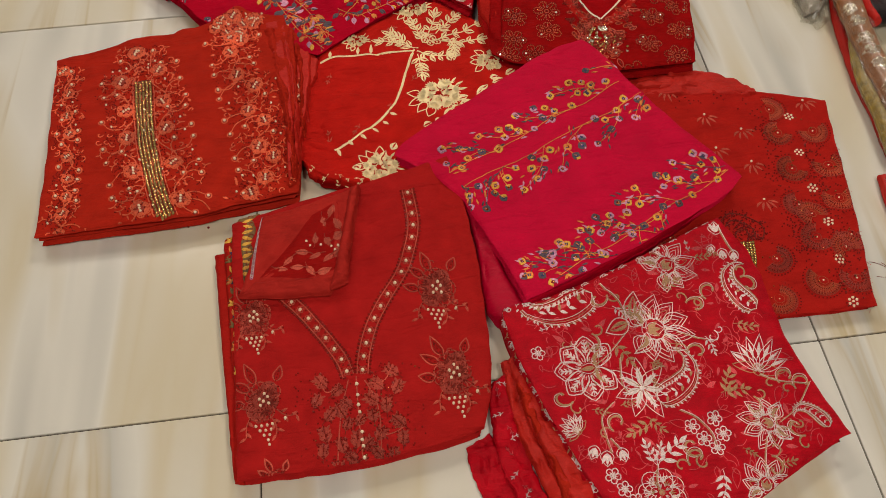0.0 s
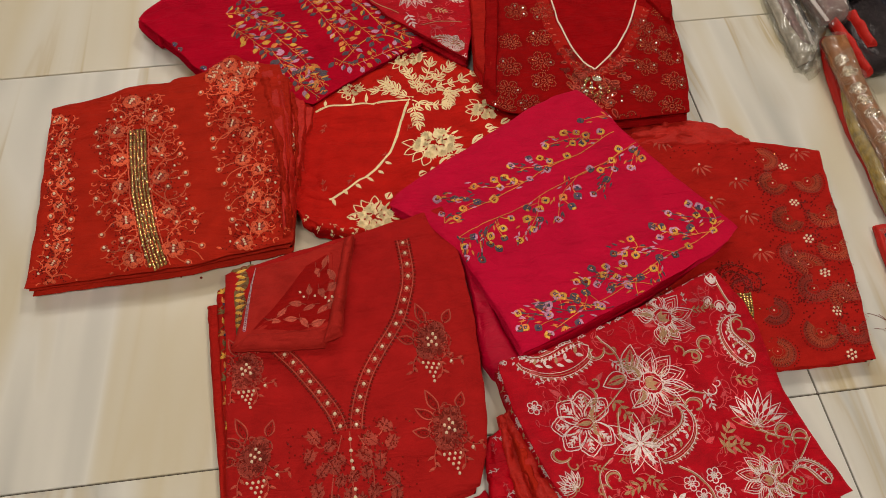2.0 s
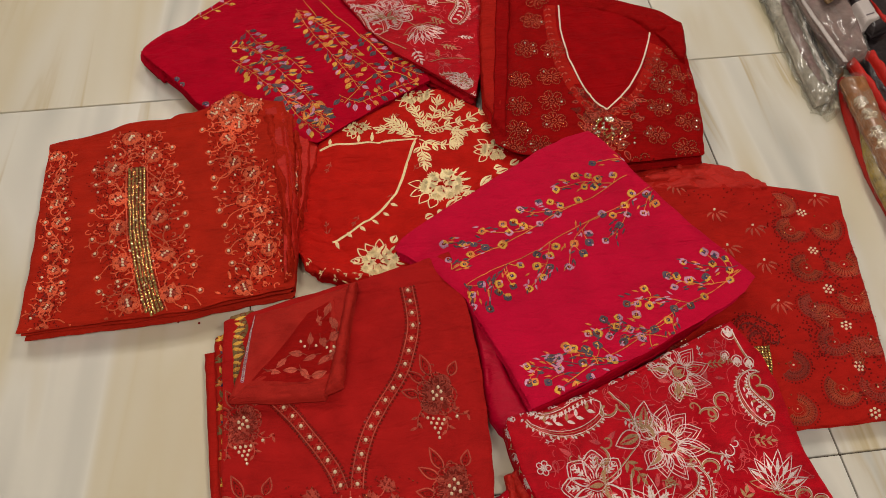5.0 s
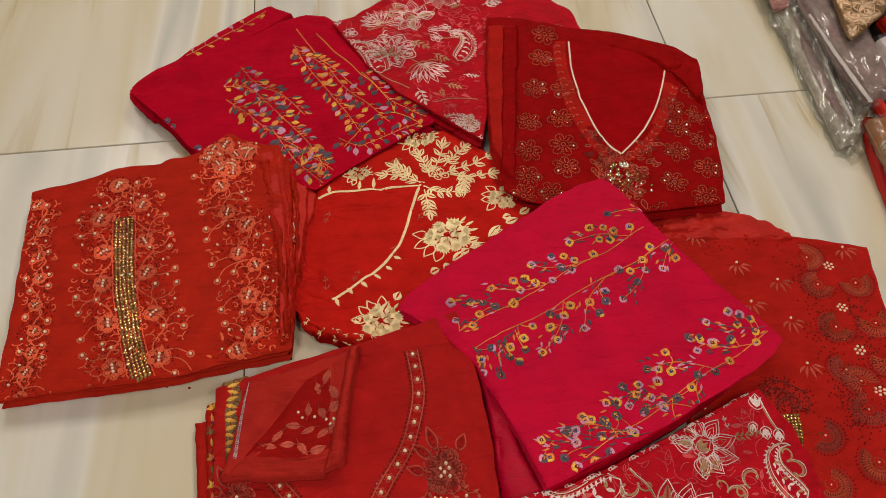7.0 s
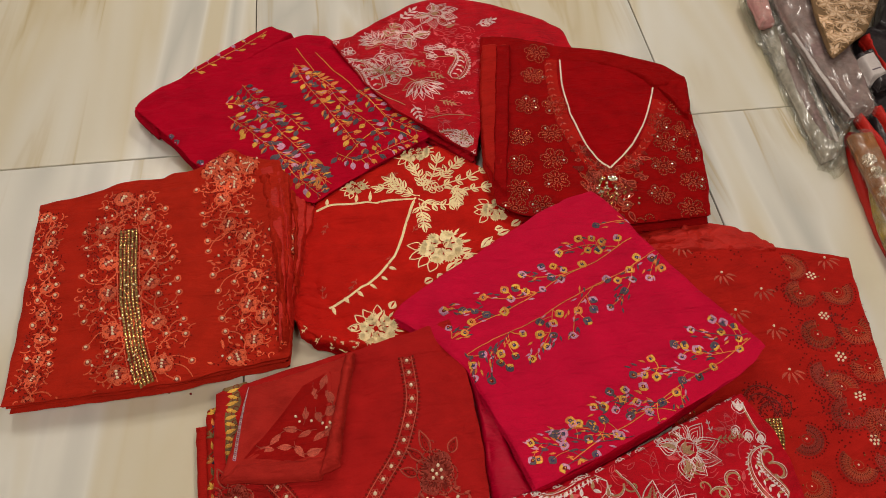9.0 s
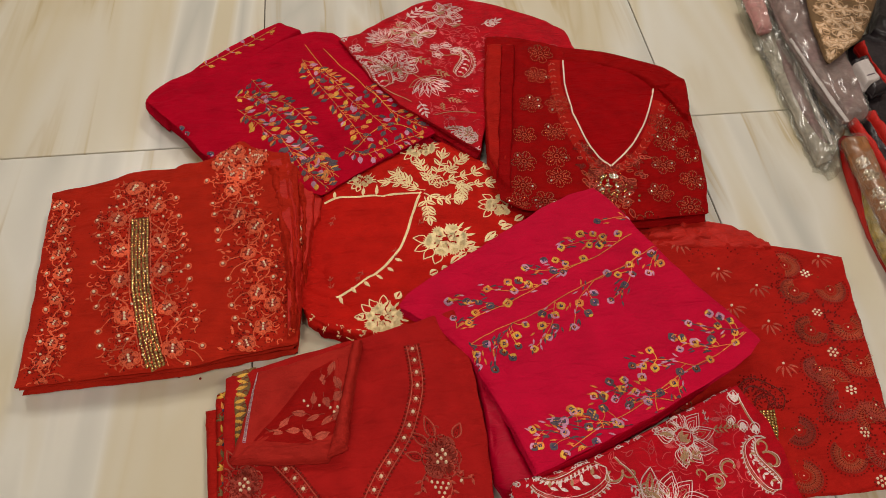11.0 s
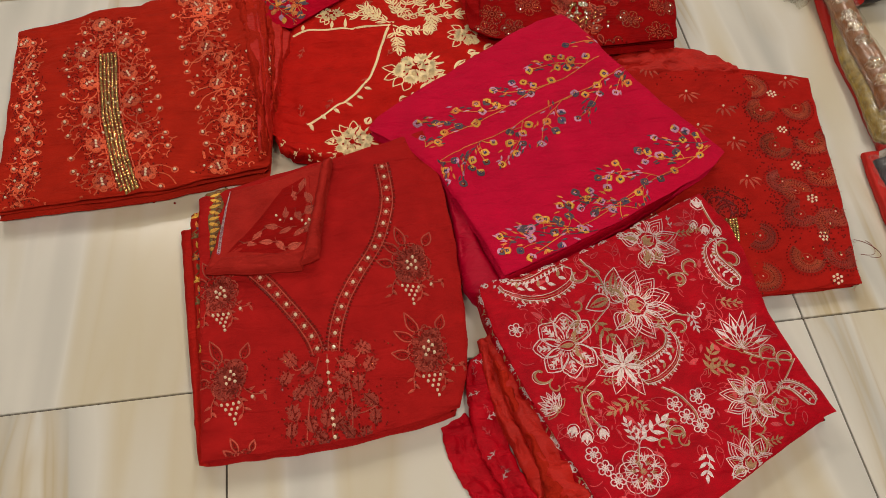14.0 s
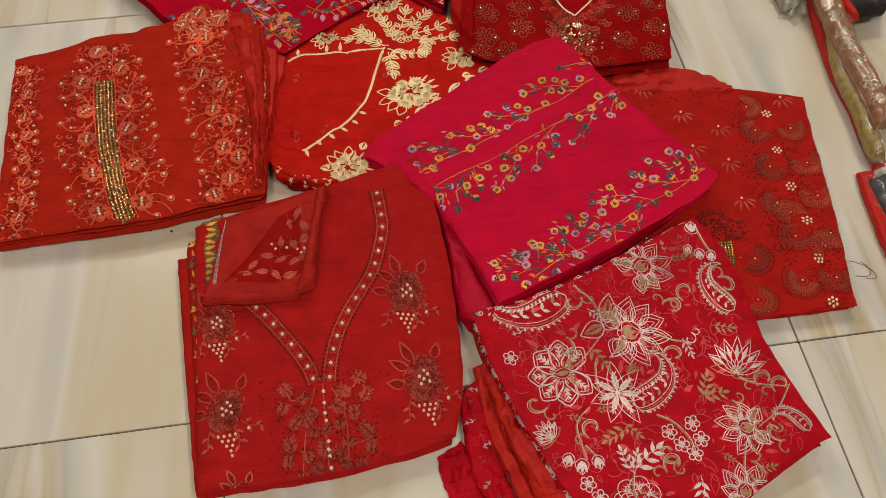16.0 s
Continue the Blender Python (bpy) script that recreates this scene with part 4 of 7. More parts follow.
def small_scatter(nd, at, n, seed):
    rnd = random.Random(seed)
    for i in range(n):
        nd.place(*at(rnd.uniform(0.04, 0.96), rnd.uniform(0.04, 0.96)), rnd.uniform(0, 6.28))
        k = rnd.random()
        if k < 0.4:
            sprig(nd, rnd.uniform(0.012, 0.02), 3, TAN_T)
        elif k < 0.7:
            nd.curl(0, 0, 0, rnd.uniform(0.006, 0.011), mm(1.7), rnd.choice((TAN_T, WHITE_T)))
            nd.curl(0, 0, 2.4, rnd.uniform(0.005, 0.009), mm(1.5), WHITE_T, -1)
        else:
            sprig(nd, rnd.uniform(0.01, 0.016), 2, WHITE_T)
        nd.done("sprig")


def place_all(nd, draw, spots, name, label="", turn=0.0):
    for (x, y), (tx, ty) in spots:
        nd.place(x, y, heading((x, y), (tx, ty)) + turn)
        draw(nd, math.dist((x, y), (tx, ty)))
        nd.done(name, label)


def pairs(*pts):
    return list(zip(pts[::2], pts[1::2]))


def white_embroidery():
    nd = Needle(white_top)
    at = quad([(0.046, -0.251), (0.344, -0.164), (0.287, 0.180), (-0.051, 0.074)])
    ghost_ground(nd, at, 420, 21)
    small_scatter(nd, at, 10, 23)
    place_all(nd, lambda n, r: lotus(n, r=r * 1.08), pairs((0.149, 0.022), (0.199, 0.023)), "lotus_flower", "white stitched lotus flower")
    place_all(nd, lambda n, r: lotus(n, r=r * 1.1, petals=8), pairs((0.264, -0.126), (0.228, -0.125), (0.237, -0.203), (0.248, -0.173), (0.192, 0.118), (0.229, 0.139)), "lotus_flower", "white stitched lotus flower")
    place_all(nd, lambda n, r: scallop_flower(n, r=r * 0.86), pairs((0.048, -0.021), (-0.006, -0.020)), "scalloped_flower", "white stitched scalloped flower")
    place_all(nd, lambda n, r: star_flower(n, r=r), pairs((0.113, -0.058), (0.122, -0.017)), "star_flower", "white stitched star flower")
    place_all(nd, lambda n, r: half_lotus(n, r=r), pairs((0.278, -0.050), (0.291, -0.008), (0.017, -0.105), (0.001, -0.088)), "half_open_flower", "white stitched half-open flower")
    place_all(nd, lambda n, r: peony(n, r=r), pairs((0.104, -0.195), (0.131, -0.185)), "full_flower", "white stitched full flower")
    place_all(nd, lambda n, r: paisley(n, r), pairs((0.215, -0.049), (0.129, -0.076), (0.324, -0.090), (0.345, -0.139)), "paisley", "white stitched paisley")
    place_all(nd, lambda n, r: paisley(n, r, way=-1), pairs((-0.027, 0.032), (0.077, 0.089), (0.248, 0.100), (0.301, 0.036)), "paisley", "white stitched paisley")
    place_all(nd, lambda n, r: bell(n, r), pairs((0.046, -0.139), (0.043, -0.154), (0.065, -0.137), (0.067, -0.151), (0.033, -0.130), (0.026, -0.142), (0.280, 0.133), (0.279, 0.120), (0.296, 0.128), (0.295, 0.115), (0.266, 0.140), (0.262, 0.130), (0.277, 0.161), (0.281, 0.178)), "bell_flower", "small white bell flower")
    place_all(nd, lambda n, r: sprig(n, r), pairs((0.218, 0.005), (0.224, -0.018), (0.107, -0.162), (0.100, -0.133), (0.107, -0.162), (0.143, -0.137), (0.187, -0.177), (0.179, -0.209), (0.100, 0.062), (0.112, 0.045), (0.107, -0.162), (0.118, -0.138)), "sprig", "white stitched sprig")
    place_all(nd, lambda n, r: sprig(n, r, 3, TAN_T), pairs((0.088, 0.010), (0.106, -0.019), (0.115, -0.103), (0.085, -0.116), (0.214, -0.079), (0.249, -0.076), (0.219, -0.086), (0.236, -0.052), (0.262, 0.018), (0.288, 0.011), (0.172, 0.083), (0.202, 0.094), (0.260, -0.182), (0.281, -0.178), (0.109, -0.097), (0.127, -0.115), (0.041, -0.077), (0.058, -0.084), (0.220, -0.154), (0.233, -0.165), (0.234, 0.128), (0.256, 0.127)), "sprig", "tan stitched sprig")
    place_all(nd, lambda n, r: five_petal(n, 0.0105), pairs((-0.015, 0.009), (-0.012, 0.009), (0.165, -0.117), (0.170, -0.118), (0.196, -0.111), (0.201, -0.112), (0.202, -0.132), (0.205, -0.132), (0.176, -0.135), (0.180, -0.135), (0.189, -0.149), (0.192, -0.149), (0.047, -0.168), (0.050, -0.169), (0.058, -0.186), (0.062, -0.186), (0.070, -0.202), (0.074, -0.203)), "small_flower", "small white five-petalled flower")
    nd.place(0, 0)
    for a, b in zip(((0.121, 0.038), (0.117, 0.035)), ((0.135, 0.082), (0.083, 0.026))):
        nd.outline(*a, heading(a, b), math.dist(a, b), 0.024, mm(1.6), WHITE_T)
        split_leaf(nd, *a, heading(a, b), math.dist(a, b) * 0.85, 0.013, TAN_T)
    nd.done("stitched_leaf", "white and tan stitched leaves")
    nd.place(0, 0)
    for pts in ([(0.111, 0.023), (0.075, -0.010), (0.058, -0.018)], [(0.093, -0.013), (0.087, -0.047), (0.095, -0.065)], [(0.071, -0.072), (0.048, -0.089), (0.049, -0.120), (0.052, -0.140)], [(0.154, -0.094), (0.175, -0.107), (0.189, -0.129), (0.189, -0.144)], [(0.278, -0.056), (0.295, -0.070), (0.334, -0.078)],
                [(0.279, -0.127), (0.313, -0.109), (0.340, -0.076)], [(0.255, -0.144), (0.242, -0.176), (0.241, -0.194)], [(0.180, 0.015), (0.209, 0.003), (0.223, -0.002)], [(0.054, -0.121), (0.064, -0.137)], [(0.090, 0.101), (0.110, 0.073), (0.113, 0.043)], [(0.285, 0.169), (0.288, 0.142), (0.295, 0.127)], [(0.107, -0.161), (0.101, -0.179), (0.101, -0.192)]):
        nd.stroke(curve(pts, 24), mm(1.9), TAN_T)
        nd.stroke([(x + 0.0016, y + 0.0006) for x, y in curve(pts, 24)], mm(0.9), WHITE_T)
    for x, y in ((0.061, -0.112), (0.186, -0.017), (0.235, 0.059), (0.318, -0.084), (0.307, -0.148), (0.254, -0.168), (0.299, -0.073), (0.149, -0.166), (0.167, -0.154), (0.097, 0.082), (0.063, 0.027), (0.138, 0.057), (0.205, 0.057), (0.293, 0.087), (0.297, -0.123), (0.258, -0.087), (0.019, -0.064)):
        nd.curl(x, y, x * 40 + y * 70, 0.015, mm(3.0), TAN_T)
        nd.curl(x, y, x * 40 + y * 70 + 2.5, 0.011, mm(2.4), TAN_T, -1)
        nd.curl(x, y, x * 40 + y * 70 + 0.1, 0.017, mm(1.0), WHITE_T)
    nd.done("vine", "tan stitched vines")


white_embroidery()


def paisley_embroidery():
    nd = Needle(paisley_top)
    at = quad([(-0.230, 0.994), (-0.005, 0.680), (0.220, 0.953), (-0.095, 1.112)])
    ghost_ground(nd, at, 330, 22)
    small_scatter(nd, at, 12, 24)
    place_all(nd, lambda n, r: paisley(n, r, PALE_T), pairs((-0.173, 0.977), (-0.158, 0.868), (0.036, 0.964), (-0.018, 0.893), (-0.078, 0.762), (-0.006, 0.710)), "paisley", "white stitched paisley")
    place_all(nd, lambda n, r: lotus(n, PALE_T, r=r * 1.15, petals=8), pairs((-0.028, 1.085), (0.003, 1.057), (-0.090, 1.022), (-0.125, 1.050)), "lotus_flower", "white stitched lotus flower")
    place_all(nd, lambda n, r: half_lotus(n, PALE_T, r=r), pairs((-0.081, 0.880), (-0.063, 0.837), (-0.148, 1.007), (-0.169, 1.038)), "half_open_flower", "white stitched half-open flower")
    place_all(nd, lambda n, r: scallop_flower(n, PALE_T, r=r), pairs((-0.025, 0.726), (-0.047, 0.719), (-0.135, 0.928), (-0.111, 0.972)), "scalloped_flower", "white stitched scalloped flower")
    place_all(nd, lambda n, r: sprig(n, r, 3, PALE_T), pairs((0.049, 1.040), (0.083, 1.053), (-0.014, 0.848), (0.007, 0.842), (-0.099, 0.823), (-0.091, 0.788), (-0.220, 1.021), (-0.235, 1.004), (-0.102, 1.071), (-0.071, 1.104)), "sprig", "white stitched sprig")
    place_all(nd, lambda n, r: sprig(n, r, 3, TAN_T), pairs((-0.062, 0.908), (-0.040, 0.896), (-0.134, 1.017), (-0.114, 1.055), (-0.049, 0.825), (-0.028, 0.814), (-0.100, 0.950), (-0.073, 0.928)), "sprig", "tan stitched sprig")
    place_all(nd, lambda n, r: five_petal(n, 0.012, PALE_T), pairs((-0.051, 0.978), (-0.045, 0.977), (-0.030, 0.982), (-0.025, 0.982), (-0.013, 0.965), (-0.009, 0.965), (-0.050, 0.953), (-0.047, 0.953), (-0.223, 0.977), (-0.217, 0.974), (-0.208, 0.951), (-0.203, 0.948), (-0.204, 0.983), (-0.199, 0.983), (-0.006, 0.685), (-0.002, 0.685), (0.071, 1.047), (0.076, 1.046)), "small_flower", "small white five-petalled flower")
    nd.place(0, 0)
    for pts in ([(-0.129, 0.914), (-0.105, 0.901), (-0.081, 0.875)], [(-0.165, 0.870), (-0.142, 0.843), (-0.112, 0.827)], [(-0.065, 0.966), (-0.041, 0.950), (-0.010, 0.955), (0.005, 0.940)], [(-0.031, 1.062), (-0.048, 1.028), (-0.080, 1.013)], [(-0.073, 0.781), (-0.047, 0.787), (0.001, 0.778)]):
        nd.stroke(curve(pts, 20), mm(1.7), TAN_T)
    nd.done("vine", "tan stitched vines")


paisley_embroidery()


# ---- scarlet suit: cream-gold flowers ----
def gold_flowers():
    rnd = random.Random(8)
    nd = Needle(floral_top)

    def stem(pts, n, w, leaf, name="leafy_branch"):
        line = curve(pts, 50)
        nd.place(0, 0)
        nd.stroke(line, mm(w), CREAM_T, 0.0022)
        for i in range(n):
            k = int(10 + 36 * i / max(1, n - 1))
            a, b = line[k], line[k + 1]
            for s in (1, -1):
                split_leaf(nd, *a, heading(a, b) + s * rnd.uniform(0.6, 1.0), leaf * rnd.uniform(0.75, 1.15), leaf * 0.5, CREAM_T)
        if n:
            split_leaf(nd, *line[-1], heading(line[-3], line[-1]), leaf * 1.1, leaf * 0.5, CREAM_T)
        nd.done(name, "cream-gold stitched branch with split leaves")

    main = [(-0.116, 0.619), (-0.135, 0.573), (-0.150, 0.524), (-0.178, 0.479), (-0.221, 0.442), (-0.269, 0.420)]
    stem(main, 0, 4.4, 0.01, "stem")
    stem([(-0.281, 0.607), (-0.250, 0.614), (-0.190, 0.616), (-0.116, 0.617)], 0, 4.0, 0.01, "stem")
    for a, b in zip(((-0.172, 0.483), (-0.185, 0.467), (-0.204, 0.454), (-0.224, 0.440), (-0.245, 0.436), (-0.264, 0.423), (-0.215, 0.617), (-0.192, 0.617), (-0.263, 0.612)),
                    ((-0.163, 0.478), (-0.178, 0.459), (-0.196, 0.446), (-0.217, 0.431), (-0.239, 0.425), (-0.260, 0.410), (-0.213, 0.632), (-0.190, 0.636), (-0.262, 0.624))):
        nd.place(0, 0)
        nd.leaf(*a, heading(a, b), math.dist(a, b) * 1.3, 0.006, CREAM_T)
        nd.done("bud", "small cream-gold bud")
    for pts in ([(-0.108, 0.621), (-0.132, 0.636), (-0.170, 0.646)], [(-0.099, 0.631), (-0.103, 0.662), (-0.111, 0.681)], [(-0.097, 0.634), (-0.078, 0.672), (-0.070, 0.697)], [(-0.074, 0.653), (-0.052, 0.678), (-0.035, 0.690)],
                [(-0.083, 0.640), (-0.048, 0.647), (-0.015, 0.660), (0.004, 0.666)], [(-0.065, 0.639), (-0.036, 0.621), (-0.017, 0.629), (0.001, 0.629)], [(-0.111, 0.615), (-0.091, 0.596), (-0.058, 0.594)], [(-0.111, 0.606), (-0.109, 0.579), (-0.108, 0.561)],
                [(-0.044, 0.638), (-0.044, 0.619), (-0.047, 0.602)], [(-0.127, 0.637), (-0.144, 0.653), (-0.153, 0.660)]):
        stem(pts, 4, 2.2, 0.0185)
    for p in ((-0.094, 0.638), (-0.080, 0.644), (-0.086, 0.633), (-0.073, 0.637)):
        nd.place(*p)
        nd.ring(0, 0, 0.006, mm(2.2), CREAM_T, 12)
        nd.dome(0, 0, mm(2), CREAM_T, 0.002)
        nd.done("bud", "round cream-gold bud")
    for a, b in zip(((-0.055, 0.485), (-0.057, 0.495), (-0.023, 0.502), (-0.015, 0.505), (0.008, 0.527), (0.005, 0.537), (0.033, 0.540), (-0.084, 0.464), (-0.070, 0.477), (-0.100, 0.451), (-0.120, 0.443), (-0.044, 0.492)),
                    ((-0.031, 0.492), (-0.040, 0.501), (-0.002, 0.522), (0.000, 0.514), (0.027, 0.531), (0.018, 0.538), (0.050, 0.551), (-0.065, 0.480), (-0.056, 0.483), (-0.087, 0.458), (-0.107, 0.449), (-0.038, 0.478))):
        nd.place(0, 0)
        split_leaf(nd, *a, heading(a, b), math.dist(a, b) * 1.1, 0.013, CREAM_T)
        nd.done("stitched_leaf", "cream-gold stitched leaf")

    def big(p, r, loops=2.6):
        """A ragged open flower: notched petals, dark slits, an eye, outlined sepals to one side."""
        nd.place(*p, 0.3)
        for ring, (n, q, z0) in enumerate(((8, 0.58, 0.34), (5, 0.26, 0.26))):
            for i in range(n):
                a = 6.2832 * (i + 0.37 * ring) / n + rnd.uniform(-0.25, 0.25)
                z = rnd.uniform(0.75, 1.15) * z0 * r
                cx, cy = q * r * math.cos(a) * 1.15, q * r * math.sin(a) * 0.9
                nd.dome(cx, cy, z, CREAM_T, 0.0016 + 0.0012 * ring, 9)
                for j in range(6):
                    b = a + (j - 2.5) * 0.36
                    nd.leaf(cx + 0.4 * z * math.cos(b), cy + 0.4 * z * math.sin(b), b, z * rnd.uniform(0.65, 0.95), z * 0.3, CREAM_T, n=4, h=0.0016 + 0.0012 * ring)
                    nd.stroke([(cx + z * k * math.cos(b), cy + z * k * math.sin(b)) for k in (0.1, 0.45, 0.8)], mm(0.6), CREAM_T, 0.0046 + 0.0012 * ring)
                nd.stroke([(cx + z * 0.95 * math.cos(a + 2.0 + 0.25 * k), cy + z * 0.95 * math.sin(a + 2.0 + 0.25 * k)) for k in range(5)], mm(1.1), SCARLET, 0.0046)
        nd.dome(-0.05 * r, 0.05 * r, r * 0.15, SCARLET, 0.0052)
        for i in range(4):
            a = loops + 0.45 * i
            nd.outline(r * 0.8 * math.cos(a), r * 0.7 * math.sin(a), a + rnd.uniform(-0.3, 0.3), r * 0.72, r * 0.42, mm(2.0), CREAM_T)
        for i in range(4):
            a = -0.5 + 0.35 * i
            nd.leaf(r * 0.9 * math.cos(a), r * 0.8 * math.sin(a), a, r * 0.45, r * 0.13, CREAM_T)
        nd.done("flower", "large ragged cream-gold stitched flower")

    big((-0.085, 0.510), 0.037)
    big((-0.199, 0.369), 0.03, 1.2)
    big((0.016, 0.576), 0.026, 2.0)
    big((-0.106, 0.720), 0.026)
    big((-0.213, 0.650), 0.018)
    for a, b in zip(((-0.200, 0.376), (-0.193, 0.383), (-0.207, 0.377), (-0.230, 0.372), (-0.177, 0.402)), ((-0.187, 0.399), (-0.180, 0.388), (-0.201, 0.398), (-0.236, 0.379), (-0.169, 0.415))):
        nd.place(0, 0)
        split_leaf(nd, *a, heading(a, b), math.dist(a, b) * 1.1, 0.014, CREAM_T)
        nd.done("stitched_leaf", "cream-gold stitched leaf")
    for p in ((-0.163, 0.671), (-0.224, 0.465), (-0.264, 0.581), (-0.169, 0.507), (-0.128, 0.548), (-0.275, 0.435), (-0.074, 0.412)):
        nd.place(*p, rnd.uniform(0, 6))
        sprig(nd, 0.018, 2, ROSY_T)
        nd.done("sprig", "dull red tonal sprig")


gold_flowers()


# ---- magenta suit: rows of small blossoms ----
def blossoms():
    rnd = random.Random(3)
    nd = Needle(pink_top)
    hues = ((YELLOW_T, AMBER_T), (YELLOW_T, LILAC_T), (YELLOW_T, SLATE_T), (AMBER_T, YELLOW_T), (LILAC_T, SLATE_T), (SLATE_T, LILAC_T), (SLATE_T, SLATE_T), (SLATE_T, YELLOW_T), (LILAC_T, YELLOW_T))

    def row(a, b, spots, lean, line=True):
        """Blossoms on thin stems that gather, a handful at a time, into sprays rooted on a stitched line from a to b."""
        h, length = heading(a, b), math.dist(a, b)
        nd.place(0, 0)
        if line:
            nd.stroke([(a[0] + (b[0] - a[0]) * t, a[1] + (b[1] - a[1]) * t + 0.002 * math.sin(14 * t)) for t in np.linspace(0, 1, 40)], mm(1.5), AMBER_T)
            nd.done("stitched_line", "orange stitched line")
        sprays = {}
        for p in spots:
            d = (p[0] - a[0]) * math.cos(h) + (p[1] - a[1]) * math.sin(h)
            off = abs(-(p[0] - a[0]) * math.sin(h) + (p[1] - a[1]) * math.cos(h))
            sprays.setdefault(round((d + lean * off * 1.25) / 0.075), []).append(p)
        for k, group in sprays.items():
            d = k * 0.075
            root = (a[0] + d * math.cos(h), a[1] + d * math.sin(h))
            far = max(group, key=lambda p: math.dist(p, root))
            bow = rnd.choice((-0.14, 0.14)) * math.dist(root, far)
            w = heading(root, far)
            main = curve([root, ((root[0] + far[0]) / 2 - bow * math.sin(w), (root[1] + far[1]) / 2 + bow * math.cos(w)), far], 16)
            nd.place(0, 0)
            nd.stroke(main, mm(1.2), rnd.choice((AMBER_T, AMBER_T, SLATE_T)))
            for p in group:
                c, c2 = rnd.choice(hues)
                nd.place(0, 0)
                q = min(main[:13], key=lambda m: math.dist(m, p) + 0.5 * math.dist(m, root))
                if p != far:
                    g = heading(q, p)
                    mid = ((p[0] + q[0]) / 2 + 0.003 * math.sin(g), (p[1] + q[1]) / 2 - 0.003 * math.cos(g))
                    nd.stroke(curve([q, mid, p], 8), mm(1.0), rnd.choice((AMBER_T, AMBER_T, YELLOW_T, SLATE_T)))
                nd.place(*p, rnd.uniform(0, 6))
                blossom(nd, c, c2, rnd.uniform(0.0062, 0.0078))
            for j in range(6 + 2 * len(group)):
                nd.place(0, 0)
                q = main[rnd.randrange(2, 15)]
                nd.leaf(q[0] + rnd.uniform(-0.012, 0.012), q[1] + rnd.uniform(-0.012, 0.012), w + rnd.uniform(-0.7, 0.7), 0.011, 0.0032, rnd.choice((SLATE_T, SLATE_T, AMBER_T, LILAC_T)), n=3)
            nd.done("blossom_sprig", "sprig of yellow, grey and lilac blossoms")

    row((-0.094, 0.322), (0.204, 0.458), [(-0.099, 0.374), (-0.071, 0.371), (-0.054, 0.366), (-0.038, 0.357), (-0.062, 0.346), (-0.074, 0.330), (-0.096, 0.341), (-0.038, 0.388), (-0.005, 0.395), (0.012, 0.396), (0.026, 0.388), (0.002, 0.378), (-0.011, 0.359), (0.026, 0.419),
                             (0.068, 0.407), (0.052, 0.390), (0.057, 0.428), (0.075, 0.426), (0.089, 0.417), (0.089, 0.450), (0.124, 0.472), (0.144, 0.469), (0.158, 0.461), (0.134, 0.449), (0.150, 0.447), (0.119, 0.424), (0.157, 0.494), (0.183, 0.463), (0.082, 0.401)], 1)
    row((-0.077, 0.292), (0.235, 0.432), [(0.009, 0.318), (0.068, 0.344), (0.037, 0.334), (0.056, 0.330), (0.033, 0.313), (0.052, 0.308), (0.039, 0.291), (0.080, 0.306), (0.096, 0.345), (0.122, 0.361), (0.119, 0.344), (0.144, 0.344), (0.106, 0.326), (0.172, 0.370), (0.166, 0.389),
                             (0.150, 0.393), (0.189, 0.388), (0.189, 0.407), (0.215, 0.389), (0.237, 0.402), (0.204, 0.425), (0.227, 0.421), (-0.007, 0.300), (-0.008, 0.282), (0.015, 0.276), (-0.028, 0.288), (-0.054, 0.289), (-0.031, 0.274), (-0.019, 0.266), (-0.070, 0.274), (-0.071, 0.254), (-0.048, 0.247)], 1)
    row((0.038, 0.119), (0.341, 0.274), [(0.286, 0.306), (0.301, 0.300), (0.315, 0.292), (0.250, 0.293), (0.317, 0.274), (0.293, 0.285), (0.218, 0.272), (0.234, 0.270), (0.250, 0.262), (0.226, 0.253), (0.278, 0.265), (0.313, 0.258), (0.265, 0.232), (0.239, 0.217), (0.180, 0.254),
                             (0.150, 0.234), (0.165, 0.231), (0.181, 0.226), (0.110, 0.211), (0.132, 0.212), (0.159, 0.214), (0.126, 0.198), (0.083, 0.191), (0.144, 0.192), (0.113, 0.184), (0.097, 0.190), (0.178, 0.187), (0.201, 0.199), (0.214, 0.215), (0.167, 0.154)], 1)
    row((0.019, 0.117), (0.167, 0.193), [(0.073, 0.165), (0.047, 0.175), (0.057, 0.169), (0.021, 0.160), (0.205, 0.173), (0.092, 0.171), (0.133, 0.180), (0.157, 0.175), (0.034, 0.158), (0.104, 0.149)], 1, False)
    row((-0.013, 0.090), (0.164, 0.158), [(0.025, 0.159), (0.049, 0.170), (0.076, 0.158), (0.092, 0.170), (0.065, 0.145), (0.032, 0.142), (0.012, 0.122), (-0.006, 0.125), (0.025, 0.109), (0.050, 0.113), (0.071, 0.123), (0.109, 0.146), (0.130, 0.174), (0.156, 0.180), (-0.012, 0.150), (-0.014, 0.125)], 1, False)


blossoms()


